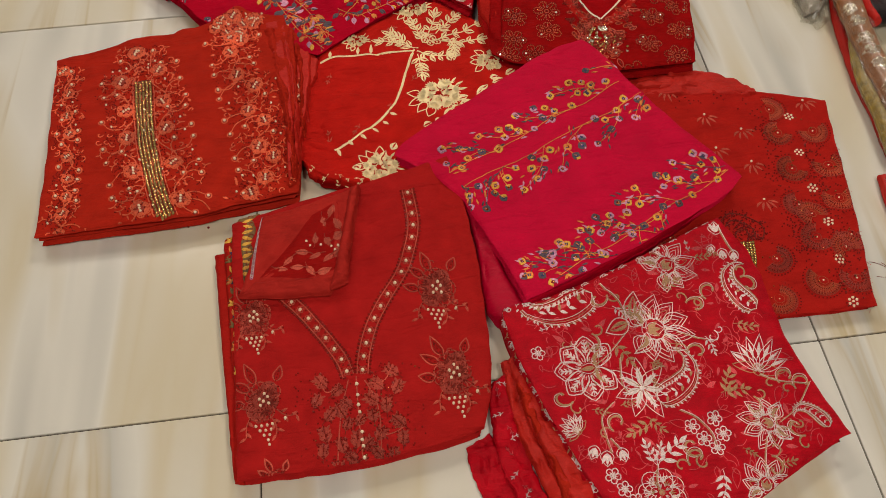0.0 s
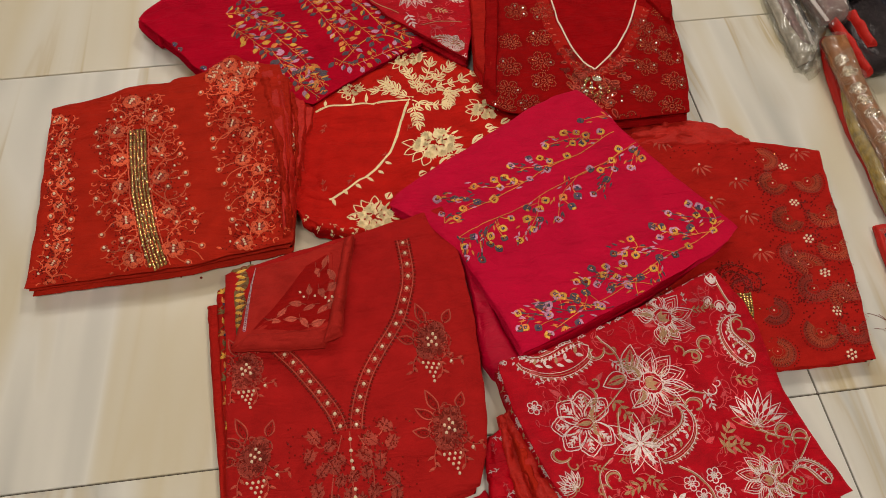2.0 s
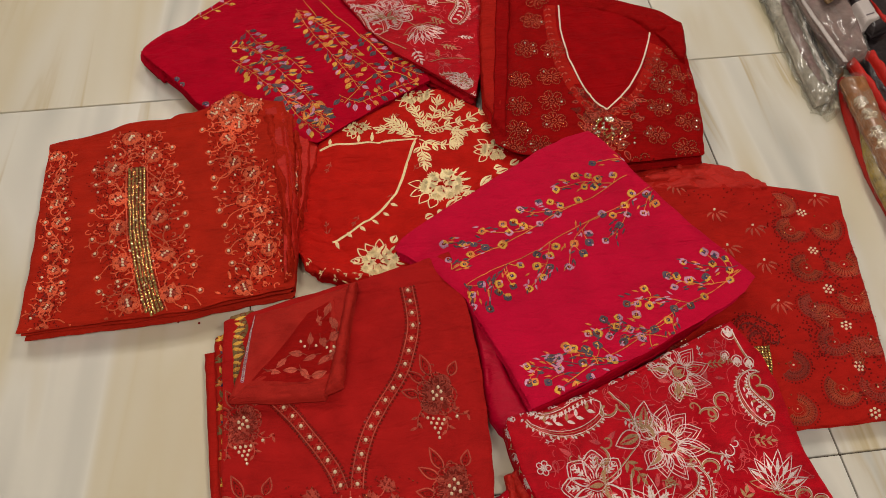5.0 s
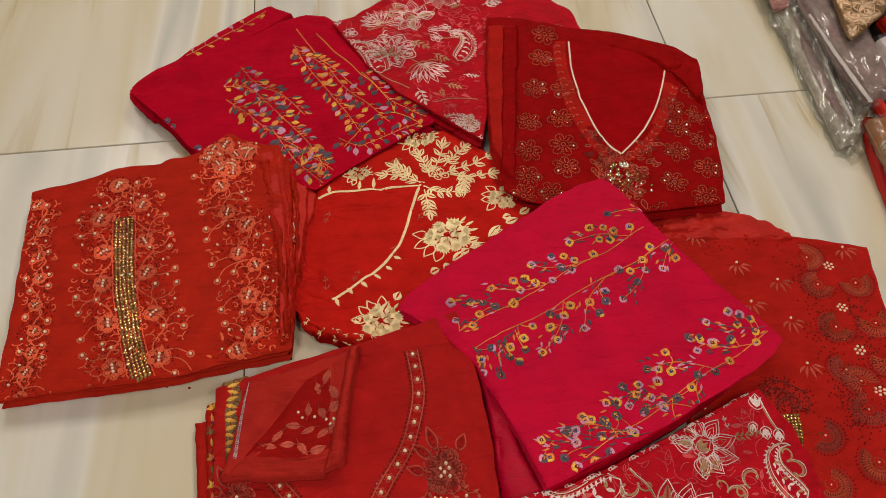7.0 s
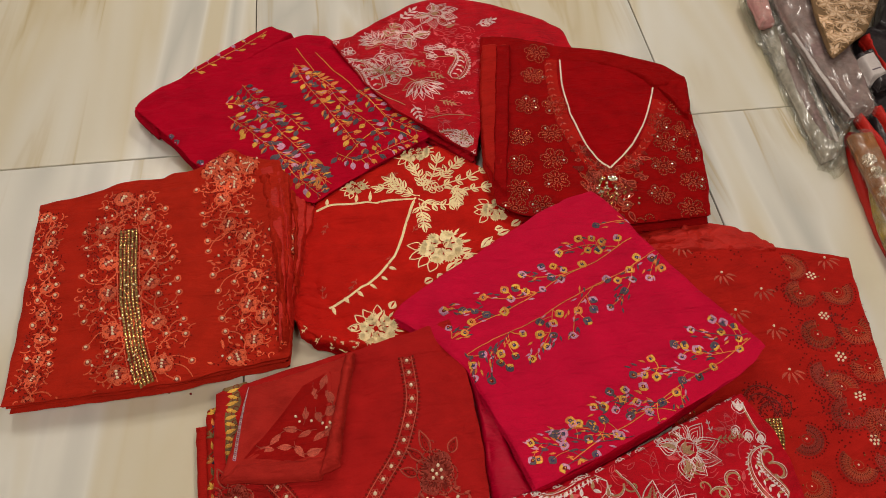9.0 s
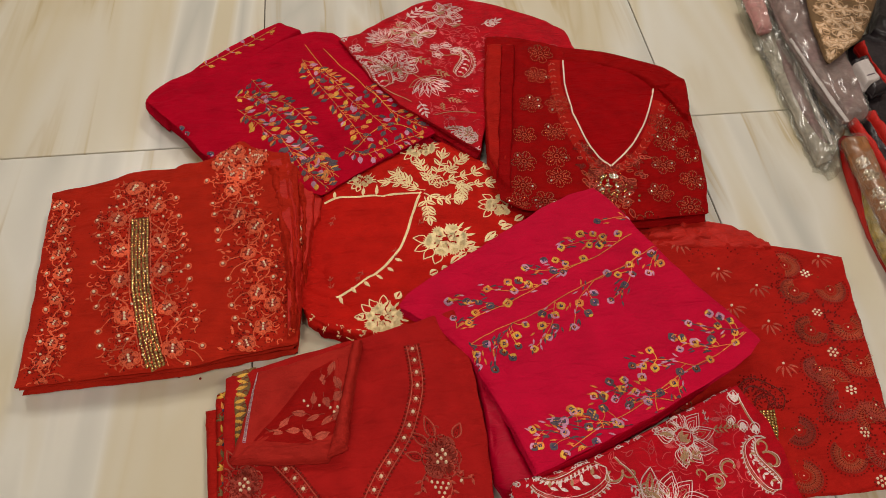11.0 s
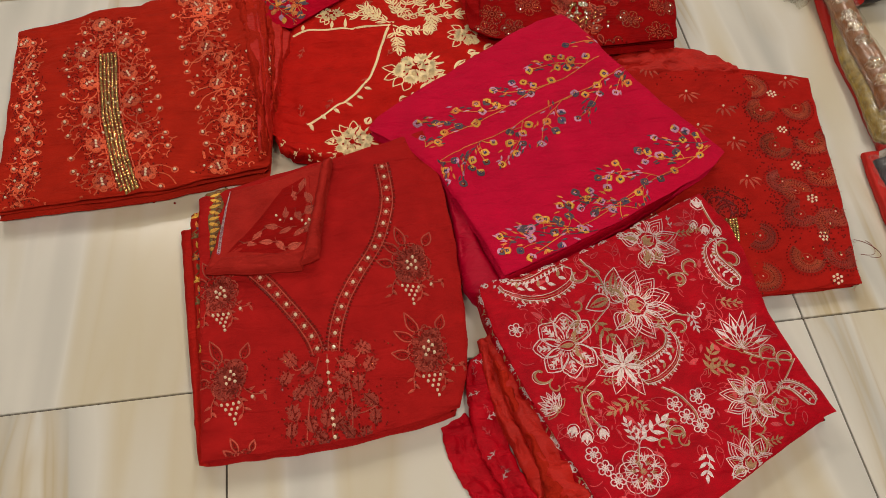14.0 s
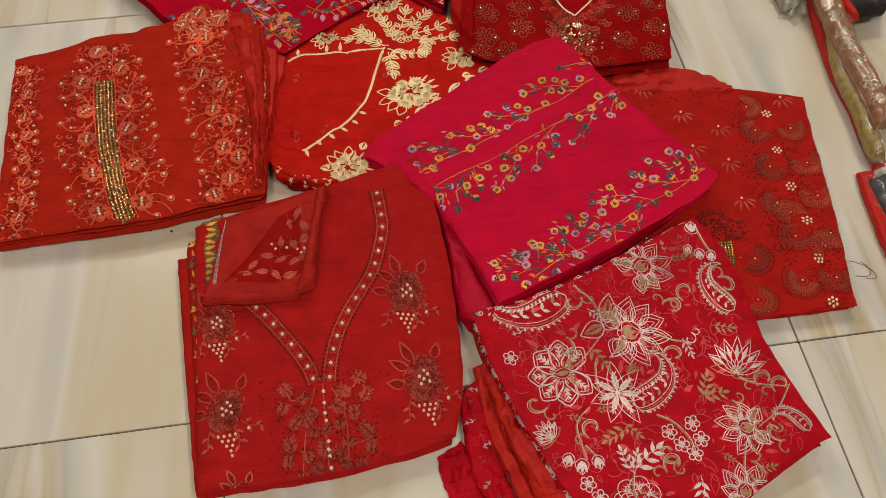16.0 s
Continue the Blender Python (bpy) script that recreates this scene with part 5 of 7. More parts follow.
# ---- dark red kurta: V neckline, bead flowers, brooch ----
def neckline():
    rnd = random.Random(9)
    nd = Needle(neck_top)
    vee = [(0.187, 0.903), (0.175, 0.828), (0.178, 0.727), (0.194, 0.668), (0.217, 0.629), (0.261, 0.668), (0.300, 0.720), (0.330, 0.781), (0.348, 0.826)]
    nd.fill([(0.190, 0.906), (0.175, 0.828), (0.178, 0.727), (0.194, 0.668), (0.217, 0.631), (0.261, 0.668), (0.300, 0.720), (0.330, 0.781), (0.350, 0.835), (0.308, 0.899), (0.249, 0.919)], LINING)
    nd.done("neck_lining", "plain deep red lining inside the neckline")
    nd.stroke(curve(vee[:5], 40), mm(3.2), PIPING, 0.0028)
    nd.stroke(curve(vee[4:], 40), mm(3.2), PIPING, 0.0028)
    nd.done("piping", "cream piping round the V neckline")
    outer = curve([(0.164, 0.898), (0.154, 0.823), (0.157, 0.723), (0.175, 0.661), (0.210, 0.603), (0.274, 0.656), (0.317, 0.711), (0.352, 0.778)], 60)
    nd.stroke(outer, mm(15), RUST, 0.0012)
    for i in range(0, len(outer) - 1, 2):
        w = heading(outer[i], outer[i + 1])
        for s in (0.8, -0.8):
            nd.leaf(*outer[i], w + s, 0.009, 0.003, ROSY_T, n=3, h=0.003)
    for i, p in enumerate(outer):
        for q in range(3):
            nd.dome(p[0] + rnd.uniform(-0.008, 0.008), p[1] + rnd.uniform(-0.008, 0.008), mm(1.1), rnd.choice((BEAD, BRONZE_T)), 0.002, 5)
    nd.done("neck_band", "bronze-red embroidered neck band")
    nd.place(*(0.215, 0.603))
    for i in range(8):
        a = 0.785 * i
        nd.dome(mm(6.5) * math.cos(a), mm(4.0) * math.sin(a), mm(3), SILVER, 0.004, 6)
    nd.dome(0, 0, mm(4.5), SILVER, 0.007, 8)
    nd.done("brooch", "silver stone brooch")
    def leafy(region, n, size):
        """Outlined leaves strewn over a patch between the V and the yoke's lower tip."""
        place = quad(region)
        for i in range(n):
            nd.place(*place(rnd.random(), rnd.random()), rnd.uniform(0, 6.28))
            q = size * rnd.uniform(0.8, 1.2)
            nd.outline(0, 0, 0, q, q * 0.5, mm(1.6), rnd.choice((COPPER_T, ROSY_T, BRONZE_T)))
            nd.leaf(0, 0, 0, q * 0.8, q * 0.2, BRONZE_T, n=4, h=0.0012)
            nd.dome(q, 0, mm(1.4), rnd.choice((BEAD, BEAD, GOLD)), 0.0026, 5)
        nd.done("leaf_spray", "bronze stitched leaves")

    leafy([(0.167, 0.546), (0.221, 0.517), (0.265, 0.601), (0.161, 0.612)], 90, 0.016)
    leafy([(0.161, 0.612), (0.265, 0.601), (0.284, 0.669), (0.231, 0.624)], 30, 0.014)
    leafy([(0.156, 0.613), (0.190, 0.604), (0.212, 0.620), (0.174, 0.696)], 34, 0.014)
    for a, b, n, wide in (((0.196, 0.609), (0.183, 0.556), 16, 0.004), ((0.200, 0.608), (0.227, 0.540), 26, 0.012), ((0.204, 0.588), (0.216, 0.565), 14, 0.01)):
        for i in range(n):
            t = i / n
            nd.place(a[0] + (b[0] - a[0]) * t + rnd.gauss(0, wide), a[1] + (b[1] - a[1]) * t + rnd.gauss(0, wide * 0.5))
            nd.stud(0, 0, mm(1.9), rnd.choice((GOLD, GOLD, SILVER)), 0.0032)
    nd.done("bead_cluster", "gold and silver stones")
    nd.place(0, 0)
    for pts in ([(0.172, 0.907), (0.163, 0.862), (0.160, 0.813), (0.163, 0.744), (0.174, 0.693)], [(0.344, 0.784), (0.319, 0.723), (0.292, 0.683)]):
        nd.stroke(curve(pts, 26), mm(19), RUST, 0.0016)
        nd.done("neck_facing", "plain red facing strip beside the neckline")
    for p in ((0.148, 0.929), (0.130, 0.866), (0.104, 0.791), (0.153, 0.784), (0.134, 0.718), (0.079, 0.715), (0.126, 0.659), (0.066, 0.649), (0.120, 0.610), (0.055, 0.595), (0.330, 0.725), (0.329, 0.680), (0.309, 0.624), (0.286, 0.560), (0.348, 0.583), (0.382, 0.766), (0.361, 0.648), (0.328, 0.525), (0.251, 0.497), (0.086, 0.559), (0.370, 0.704), (0.041, 0.559)):
        nd.place(*p, rnd.uniform(0, 1))
        bead_flower(nd, rnd.uniform(0.022, 0.025), 6, COPPER_T, BEAD, SILVER, rnd)
        nd.done("bead_flower", "bronze bead flower with sequins")


neckline()


# ---- red kurta with studs and fans ----
def studs():
    rnd = random.Random(12)
    nd = Needle(stud_top)
    for p in ((0.487, 0.392), (0.480, 0.320), (0.475, 0.247), (0.473, 0.180), (0.467, 0.115), (0.459, 0.043)):
        nd.place(*p, rnd.uniform(0, 1))
        pearl_rosette(nd, 0.0062)
        nd.done("pearl_rosette", "rosette of seven cream pearls")
    for p, w in (((0.461, 0.413), 0), ((0.458, 0.362), 3.6), ((0.516, 0.358), 4.9), ((0.456, 0.288), 3.6), ((0.516, 0.287), 4.9), ((0.442, 0.219), 3.4), ((0.507, 0.222), 4.7), ((0.446, 0.156), 3.6), ((0.499, 0.153), 4.7),
                 ((0.429, 0.083), 4.0), ((0.479, 0.080), 4.6), ((0.373, 0.127), 5.6), ((0.356, 0.063), 5.6), ((0.226, 0.185), 4.0), ((0.455, 0.199), 2.0), ((0.485, 0.135), 2.0)):
        nd.place(*p, w)
        fan(nd, rnd.uniform(0.026, 0.03), rnd.choice((MAUVE_T, COPPER_T)), 21, rnd.choice((3.6, 4.4)))
        # Small gold dots added to imitate glints on the fan's beads.
        for i in range(4):
            nd.dome(rnd.gauss(0, 0.013), rnd.gauss(0, 0.013), mm(1.4), GOLD, 0.0028, 6)
        nd.done("fan_motif", "bronze bead fan")
    for p in ((0.349, 0.412), (0.401, 0.375), (0.395, 0.306), (0.391, 0.232), (0.299, 0.471), (0.348, 0.342), (0.524, 0.422)):
        nd.place(*p, -1.45)
        for a in (-1.0, -0.5, 0, 0.5, 1.0):
            nd.leaf(0.003 * math.cos(a), 0.006 * math.sin(a), a, 0.021 * (1 - 0.2 * abs(a)), 0.004, ROSY_T, 0.12 * a, 4)
        nd.dome(-0.003, 0, mm(2.2), PEARL, 0.003, 7)
        nd.done("sprig", "small rose sprig with a pearl")
    tl, tr, br, bl = (0.324, 0.162), (0.349, 0.161), (0.329, 0.085), (0.314, 0.100)
    stone = quad([bl, br, tr, tl])
    w = heading(tl, bl)
    for i in range(17):
        for j in range(6):
            nd.place(*stone(j / 5, i / 16), w)
            nd.stud(0, 0, mm(2.1), GOLD, 0.003)
    nd.done("gold_stud_stripe", "rows of square gold studs")
    nd.place(0, 0)
    for pts in ([(0.304, 0.191), (0.314, 0.208), (0.330, 0.217), (0.351, 0.207), (0.371, 0.194), (0.375, 0.180), (0.364, 0.163)], [(0.312, 0.190), (0.326, 0.205), (0.342, 0.196), (0.357, 0.186), (0.356, 0.168)], [(0.322, 0.167), (0.329, 0.183), (0.344, 0.186), (0.349, 0.169)]):
        line = curve(pts, 30)
        nd.stroke(line, mm(2.4), BRONZE_T)
        for x, y in line:
            for k in range(3):
                nd.dome(x + rnd.gauss(0, 0.005), y + rnd.gauss(0, 0.005), mm(1.3), BEAD, 0.0022, 5)
    nd.done("stitched_arch", "bronze beaded arch above the studs")
    nd.place(0, 0)
    for a, b, n, wide in (((0.444, 0.425), (0.424, 0.212), 120, 0.012), ((0.424, 0.212), (0.422, 0.119), 90, 0.012), ((0.500, 0.329), (0.465, 0.045), 240, 0.014), ((0.296, 0.468), (0.444, 0.425), 30, 0.012)):
        for i in range(n):
            t = rnd.random()
            nd.dome(a[0] + (b[0] - a[0]) * t + rnd.gauss(0, wide), a[1] + (b[1] - a[1]) * t + rnd.gauss(0, wide), mm(1.4), BEAD, 0.0022, 5)
    nd.done("bead_scatter", "scattered dark red beads")
    # frayed edge: loose threads along the cut side
    line = curve([(0.565, 0.423), (0.544, 0.320), (0.528, 0.213), (0.508, 0.121), (0.489, 0.036)], 60)
    for p in line:
        for k in range(2):
            x, y = p[0] + rnd.uniform(-0.006, -0.003), p[1] + rnd.uniform(-0.004, 0.004)
            q = rnd.uniform(0.005, 0.02)
            wv = rnd.uniform(-0.5, 0.5)
            v = []
            for i in range(5):
                t = i / 4
                z = 0.02 * (1 - t) ** 2 + 0.0012
                cx, cy = x + q * t, y + q * wv * t * t
                v += [(cx, cy - 0.0003, z), (cx, cy + 0.0003, z), (cx, cy, z + 0.0005)]
            n = len(nd.v)
            k2 = nd.slot(GHOST_T)
            nd.v += v
            for i in range(4):
                o = n + 3 * i
                for c in ((0, 1, 4, 3), (1, 2, 5, 4), (2, 0, 3, 5)):
                    nd.f.append(tuple(o + d for d in c))
                    nd.s.append(k2)
    nd.done("frayed_threads", "loose red threads along the cut edge")


studs()


# ---- brick red kurta: pearl neckline, bunches, leafy panel ----
def beaded_band(nd, line):
    """Two rows of dark beads with a row of small pearl flowers between them."""
    nd.place(0, 0)
    p = np.array(line)
    t = np.gradient(p, axis=0)
    t /= np.hypot(t[:, 0], t[:, 1])[:, None]
    nrm = np.stack([-t[:, 1], t[:, 0]], 1)
    for off in (-0.0095, 0.0095):
        nd.stroke(p + nrm * off * 0.78, mm(1.6), ROSY_T, 0.0018)
        for q in (p + nrm * off * 1.05)[::2]:
            nd.dome(*q, mm(2.0), RUBY, 0.003, 6)
        for q in (p + nrm * off * 0.5)[::3]:
            nd.dome(*q, mm(1.3), RUBY, 0.0022, 5)
    step = max(1, int(0.0215 / (np.hypot(*(p[1:] - p[:-1]).T).mean())))
    for q in p[2::step]:
        for i in range(6):
            nd.ring(q[0] + 0.0042 * math.cos(1.047 * i), q[1] + 0.0042 * math.sin(1.047 * i), mm(1.7), mm(1.2), ROSY_T, 7)
        nd.dome(*q, mm(2.7), PEARL, 0.0042, 8)
    nd.done("neck_band", "beaded neckline band with pearls")


def dotted_leaf(nd, q, rnd):
    """A lobed leaf of dull rose stitches with a vein, dotted with dark beads."""
    for s in (1, -1):
        nd.leaf(-q / 2, 0, 0, q, q * 0.3, MAUVE_T, s * 0.17, 6, 0.0014)
        for i in range(3):
            nd.leaf(-q * 0.3 + q * 0.25 * i, s * q * 0.12, s * 0.8, q * 0.34, q * 0.16, MAUVE_T, n=4, h=0.0012)
    nd.stroke([(-q * 0.75, 0), (-q * 0.3, 0), (q * 0.45, 0)], mm(0.9), BRONZE_T, 0.0022)
    for i in range(18):
        nd.dome(rnd.uniform(-0.55, 0.55) * q, rnd.uniform(-0.36, 0.36) * q, mm(1.25), RUBY, 0.0032, 5)


def brick_embroidery():
    rnd = random.Random(14)
    nd = Needle(brick_top)
    beaded_band(nd, curve([(-0.162, 0.300), (-0.159, 0.254), (-0.160, 0.230), (-0.170, 0.195), (-0.184, 0.160), (-0.209, 0.127), (-0.230, 0.098), (-0.243, 0.066), (-0.251, 0.037), (-0.254, 0.013)], 110))
    beaded_band(nd, curve([(-0.361, 0.156), (-0.336, 0.126), (-0.314, 0.093), (-0.296, 0.067), (-0.280, 0.039), (-0.273, 0.013)], 70))
    up = heading((-0.261, -0.101), (-0.253, 0.015)) - math.pi / 2
    for (x, y), k in zip(((-0.139, 0.127), (-0.132, -0.003), (-0.400, 0.120), (-0.388, -0.007), (-0.373, -0.118)), (1.4, 1.4, 1.3, 1.4, 0.8)):
        nd.place(x, y, up + rnd.uniform(-0.1, 0.1))
        bunch(nd, k, rnd)
        nd.done("beaded_flower", "beaded flower with leaves and hanging pearls")
    for p in ((-0.311, 0.010), (-0.290, -0.005), (-0.317, -0.016), (-0.279, -0.025), (-0.301, -0.038), (-0.279, -0.053), (-0.309, -0.064), (-0.288, -0.081), (-0.277, -0.097), (-0.295, -0.110), (-0.313, -0.085), (-0.245, -0.023), (-0.237, -0.004), (-0.215, 0.012), (-0.209, -0.011), (-0.226, -0.034),
              (-0.245, -0.045), (-0.237, -0.070), (-0.212, -0.057), (-0.209, -0.079), (-0.222, -0.101), (-0.243, -0.094), (-0.261, -0.109), (-0.280, -0.115), (-0.233, -0.114), (-0.262, -0.050), (-0.268, -0.075), (-0.287, -0.034), (-0.255, -0.082)):
        nd.place(*p, up + math.pi / 2 + rnd.uniform(-1.0, 1.0))
        dotted_leaf(nd, rnd.uniform(0.021, 0.026), rnd)
        nd.done("stitched_leaf", "dull rose leaf dotted with beads")
    nd.place(0, 0)
    for pts in ([(-0.263, 0.011), (-0.264, -0.040), (-0.263, -0.112)], [(-0.274, 0.008), (-0.287, -0.036), (-0.296, -0.104)], [(-0.252, 0.004), (-0.234, -0.035), (-0.240, -0.111)], [(-0.285, 0.004), (-0.305, -0.010), (-0.312, 0.013)], [(-0.250, -0.001), (-0.226, -0.006), (-0.213, 0.020)], [(-0.242, -0.074), (-0.218, -0.072), (-0.205, -0.064)]):
        nd.stroke(curve(pts, 20), mm(1.6), ROSY_T)
        nd.done("leaf_stem", "stitched stem")
    for p in ((-0.263, 0.001), (-0.263, -0.015), (-0.263, -0.029), (-0.262, -0.039), (-0.261, -0.067), (-0.262, -0.077), (-0.261, -0.085), (-0.261, -0.099), (-0.259, -0.110), (-0.260, -0.122)):
        nd.dome(*p, mm(2.6), PEARL, 0.0042, 8)
    middle = (-0.262, -0.050)
    # Dark beads; the few gold ones are added as glints.
    for i in range(170):
        nd.dome(middle[0] + rnd.uniform(-0.085, 0.085), middle[1] + rnd.uniform(-0.085, 0.08), mm(1.3), rnd.choice((GOLD, RUBY, RUBY, RUBY, RUBY, RUBY)), 0.0024, 6)
    nd.done("pearl_scatter", "cream pearls and dark beads")


brick_embroidery()


# ---- pleats, flaps and loose cloth that belong to the garments ----
def attach(thing, name, sides, lo, hi, mat, label="", seed=0, wrinkle=0.003, freq=18.0, edge=0.006, n=30, creases=(), jitter=0.0018):
    if not isinstance(lo, tuple):
        lo = (lo,) * 4
    if not isinstance(hi, tuple):
        hi = (hi,) * 4
    ob = slab(name, sides, lo, hi, mat, thing, edge, wrinkle, seed, jitter, n, creases, label, freq)
    ob.matrix_parent_inverse = Matrix.Translation(-thing.location)
    return ob


# orange kurta: gathered sleeve and trouser cloth down its side
attach(orange_kurta, "pleat", [[(-0.341, 0.354), (-0.331, 0.353)], [(-0.326, 0.524)], [(-0.376, 0.699), (-0.342, 0.706)], [(-0.345, 0.527)]], 0.02, 0.062, CHIFFON, "soft orange-red pleat", 1)
attach(orange_kurta, "pleat", [[(-0.335, 0.344), (-0.328, 0.357)], [(-0.318, 0.478)], [(-0.344, 0.706), (-0.320, 0.682)], [(-0.331, 0.511)]], 0.012, 0.058, ORANGE, "", 2)
attach(orange_kurta, "pleat", [[(-0.329, 0.395), (-0.324, 0.414)], [(-0.300, 0.537)], [(-0.324, 0.683), (-0.293, 0.637)], [(-0.322, 0.532)]], 0.006, 0.05, CHIFFON, "", 3)
attach(orange_kurta, "pleat", [[(-0.319, 0.514), (-0.313, 0.535)], [(-0.288, 0.569)], [(-0.300, 0.648), (-0.282, 0.613)], [(-0.311, 0.561)]], 0.003, 0.042, CHIFFON, "", 4)
nd = Needle(orange_top)
for i in range(70):
    rnd = random.Random(i)
    a, b = (-0.428, 0.676), (-0.414, 0.717)
    t = rnd.random()
    nd.place(a[0] + (b[0] - a[0]) * t + rnd.uniform(-0.04, 0.04), a[1] + (b[1] - a[1]) * t + rnd.uniform(-0.015, 0.015), rnd.uniform(0, 6))
    if i % 6 == 0:
        coral_flower(nd, 0.011, rnd)
    elif i % 3 == 0:
        nd.dome(0, 0, mm(2), PEARL)
    else:
        nd.curl(0, 0, 0, 0.006, mm(1.5), CORAL)
nd.done("vine", "coral vine with pearls")
side = attach(orange_kurta, "hem_fold", [[(-0.343, 0.338), (-0.328, 0.346)], [(-0.318, 0.453)], [(-0.330, 0.568), (-0.311, 0.571)], [(-0.334, 0.445)]], 0.008, 0.052, ORANGE, "folded hem with coral stitching", 6)
nd = Needle(side)
for i in range(30):
    a, b = (-0.334, 0.335), (-0.319, 0.567)
    t = i / 30
    nd.place(a[0] + (b[0] - a[0]) * t + random.Random(i).uniform(-0.006, 0.006), a[1] + (b[1] - a[1]) * t, i * 1.3)
    if i % 3:
        nd.curl(0, 0, 0, 0.006, mm(1.5), CORAL)
    else:
        coral_flower(nd, 0.008, random.Random(i))
nd.done("vine", "coral vine with pearls")

for i, (sides, lo, hi, mat) in enumerate((
        ([[(-0.336, 0.355), (-0.327, 0.350)], [(-0.327, 0.480)], [(-0.374, 0.683), (-0.352, 0.689)], [(-0.347, 0.482)]], 0.02, 0.068, ORANGE),
        ([[(-0.331, 0.391), (-0.322, 0.385)], [(-0.315, 0.527)], [(-0.352, 0.686), (-0.330, 0.692)], [(-0.330, 0.528)]], 0.015, 0.066, CHIFFON),
        ([[(-0.321, 0.453), (-0.313, 0.449)], [(-0.306, 0.547)], [(-0.330, 0.681), (-0.311, 0.676)], [(-0.318, 0.556)]], 0.01, 0.058, ORANGE),
        ([[(-0.314, 0.486), (-0.307, 0.484)], [(-0.299, 0.554)], [(-0.313, 0.660), (-0.300, 0.647)], [(-0.307, 0.562)]], 0.004, 0.046, CHIFFON))):
    attach(orange_kurta, "pleat", sides, lo, hi, mat, "soft gathered pleat", 140 + i, 0.008, 26, 0.012, 40, (), 0.004)

# scarlet suit: crumpled hem at the lower corner
for i, sides in enumerate((
        [[(-0.294, 0.359), (-0.263, 0.349), (-0.231, 0.331)], [], [(-0.305, 0.378), (-0.269, 0.359), (-0.234, 0.346)], []],
        [[(-0.313, 0.379), (-0.285, 0.359), (-0.246, 0.347)], [], [(-0.320, 0.405), (-0.288, 0.376), (-0.249, 0.356)], []],
        [[(-0.261, 0.350), (-0.230, 0.337), (-0.191, 0.332)], [], [(-0.268, 0.362), (-0.229, 0.352), (-0.189, 0.342)], []])):
    hem = attach(floral_suit, "hem_fold", sides, 0.004 + 0.006 * i, 0.022 + 0.009 * i, SCARLET if i else MAROON, "crumpled scarlet hem", 15 + i, 0.008, 30, 0.005, 34)
    nd = Needle(hem)
    for j in range(10):
        a, b = sides[2][0], sides[0][-1]
        t = (j + 0.5) / 10
        nd.place(a[0] + (b[0] - a[0]) * t, a[1] + (b[1] - a[1]) * t, 2.0 * j)
        sprig(nd, 0.011, 2, CREAM_T)
    nd.done("stitched_edge", "cream-gold stitching along the hem")

# crimson suit: the scarf folded under it
under = attach(leaf_suit, "scarf_fold", [[(-0.607, 0.892), (-0.561, 0.834)], [(-0.438, 0.977)], [(-0.356, 1.115), (-0.311, 1.085)], [(-0.601, 0.926), (-0.501, 1.003), (-0.409, 1.089)]], 0.002, 0.034, CRIMSON, "crimson scarf folded under the suit", 3, 0.004)
nd = Needle(under)
branch(nd, [(-0.509, 0.982), (-0.438, 1.032), (-0.365, 1.095)], (AMBER_T, LILAC_T, YELLOW_T), random.Random(2), 0.03, 0.012)
nd.done("leaf_branch", "thin stitched branch")

# dark red kurta: its trouser cloth folded at the side, and the collar's back
attach(neck_kurta, "pleat", [[(0.006, 0.666), (0.028, 0.593)], [(0.055, 0.758)], [(0.045, 0.958), (0.098, 0.955)], [(0.021, 0.826)]], (0.02, 0.02, 0.03, 0.03), (0.066, 0.07, 0.078, 0.076), RUST, "plain red cloth folded at the side", 7, 0.004)
attach(neck_kurta, "pleat", [[(0.014, 0.616), (0.031, 0.578)], [(0.065, 0.757)], [(0.070, 0.945), (0.102, 0.945)], [(0.041, 0.773)]], 0.04, (0.072, 0.07, 0.082, 0.084), MAROON, "", 8, 0.003)
attach(neck_kurta, "collar_back", [[(0.184, 0.901), (0.270, 0.885), (0.323, 0.848), (0.346, 0.812)], [], [(0.189, 0.926), (0.273, 0.917), (0.364, 0.881), (0.408, 0.823)], []], (0.05, 0.05, 0.05, 0.05), (0.07, 0.068, 0.064, 0.072), MAROON, "turned back of the neckline", 9, 0.003, 25)
attach(neck_kurta, "shoulder_fold", [[(0.351, 0.820), (0.385, 0.723)], [(0.404, 0.786)], [(0.342, 0.874), (0.411, 0.835)], []], 0.04, 0.066, MAROON, "", 10, 0.005, 25)

attach(neck_kurta, "sleeve_fold", [[(0.329, 0.518), (0.357, 0.521)], [(0.372, 0.575), (0.376, 0.623), (0.396, 0.672), (0.395, 0.725), (0.401, 0.759), (0.405, 0.794)], [(0.391, 0.850), (0.414, 0.845)], [(0.347, 0.601), (0.370, 0.727)]], 0.01, (0.05, 0.045, 0.06, 0.066), MAROON, "sleeve folded along the side", 160, 0.01, 26, 0.014, 44, (), 0.005)

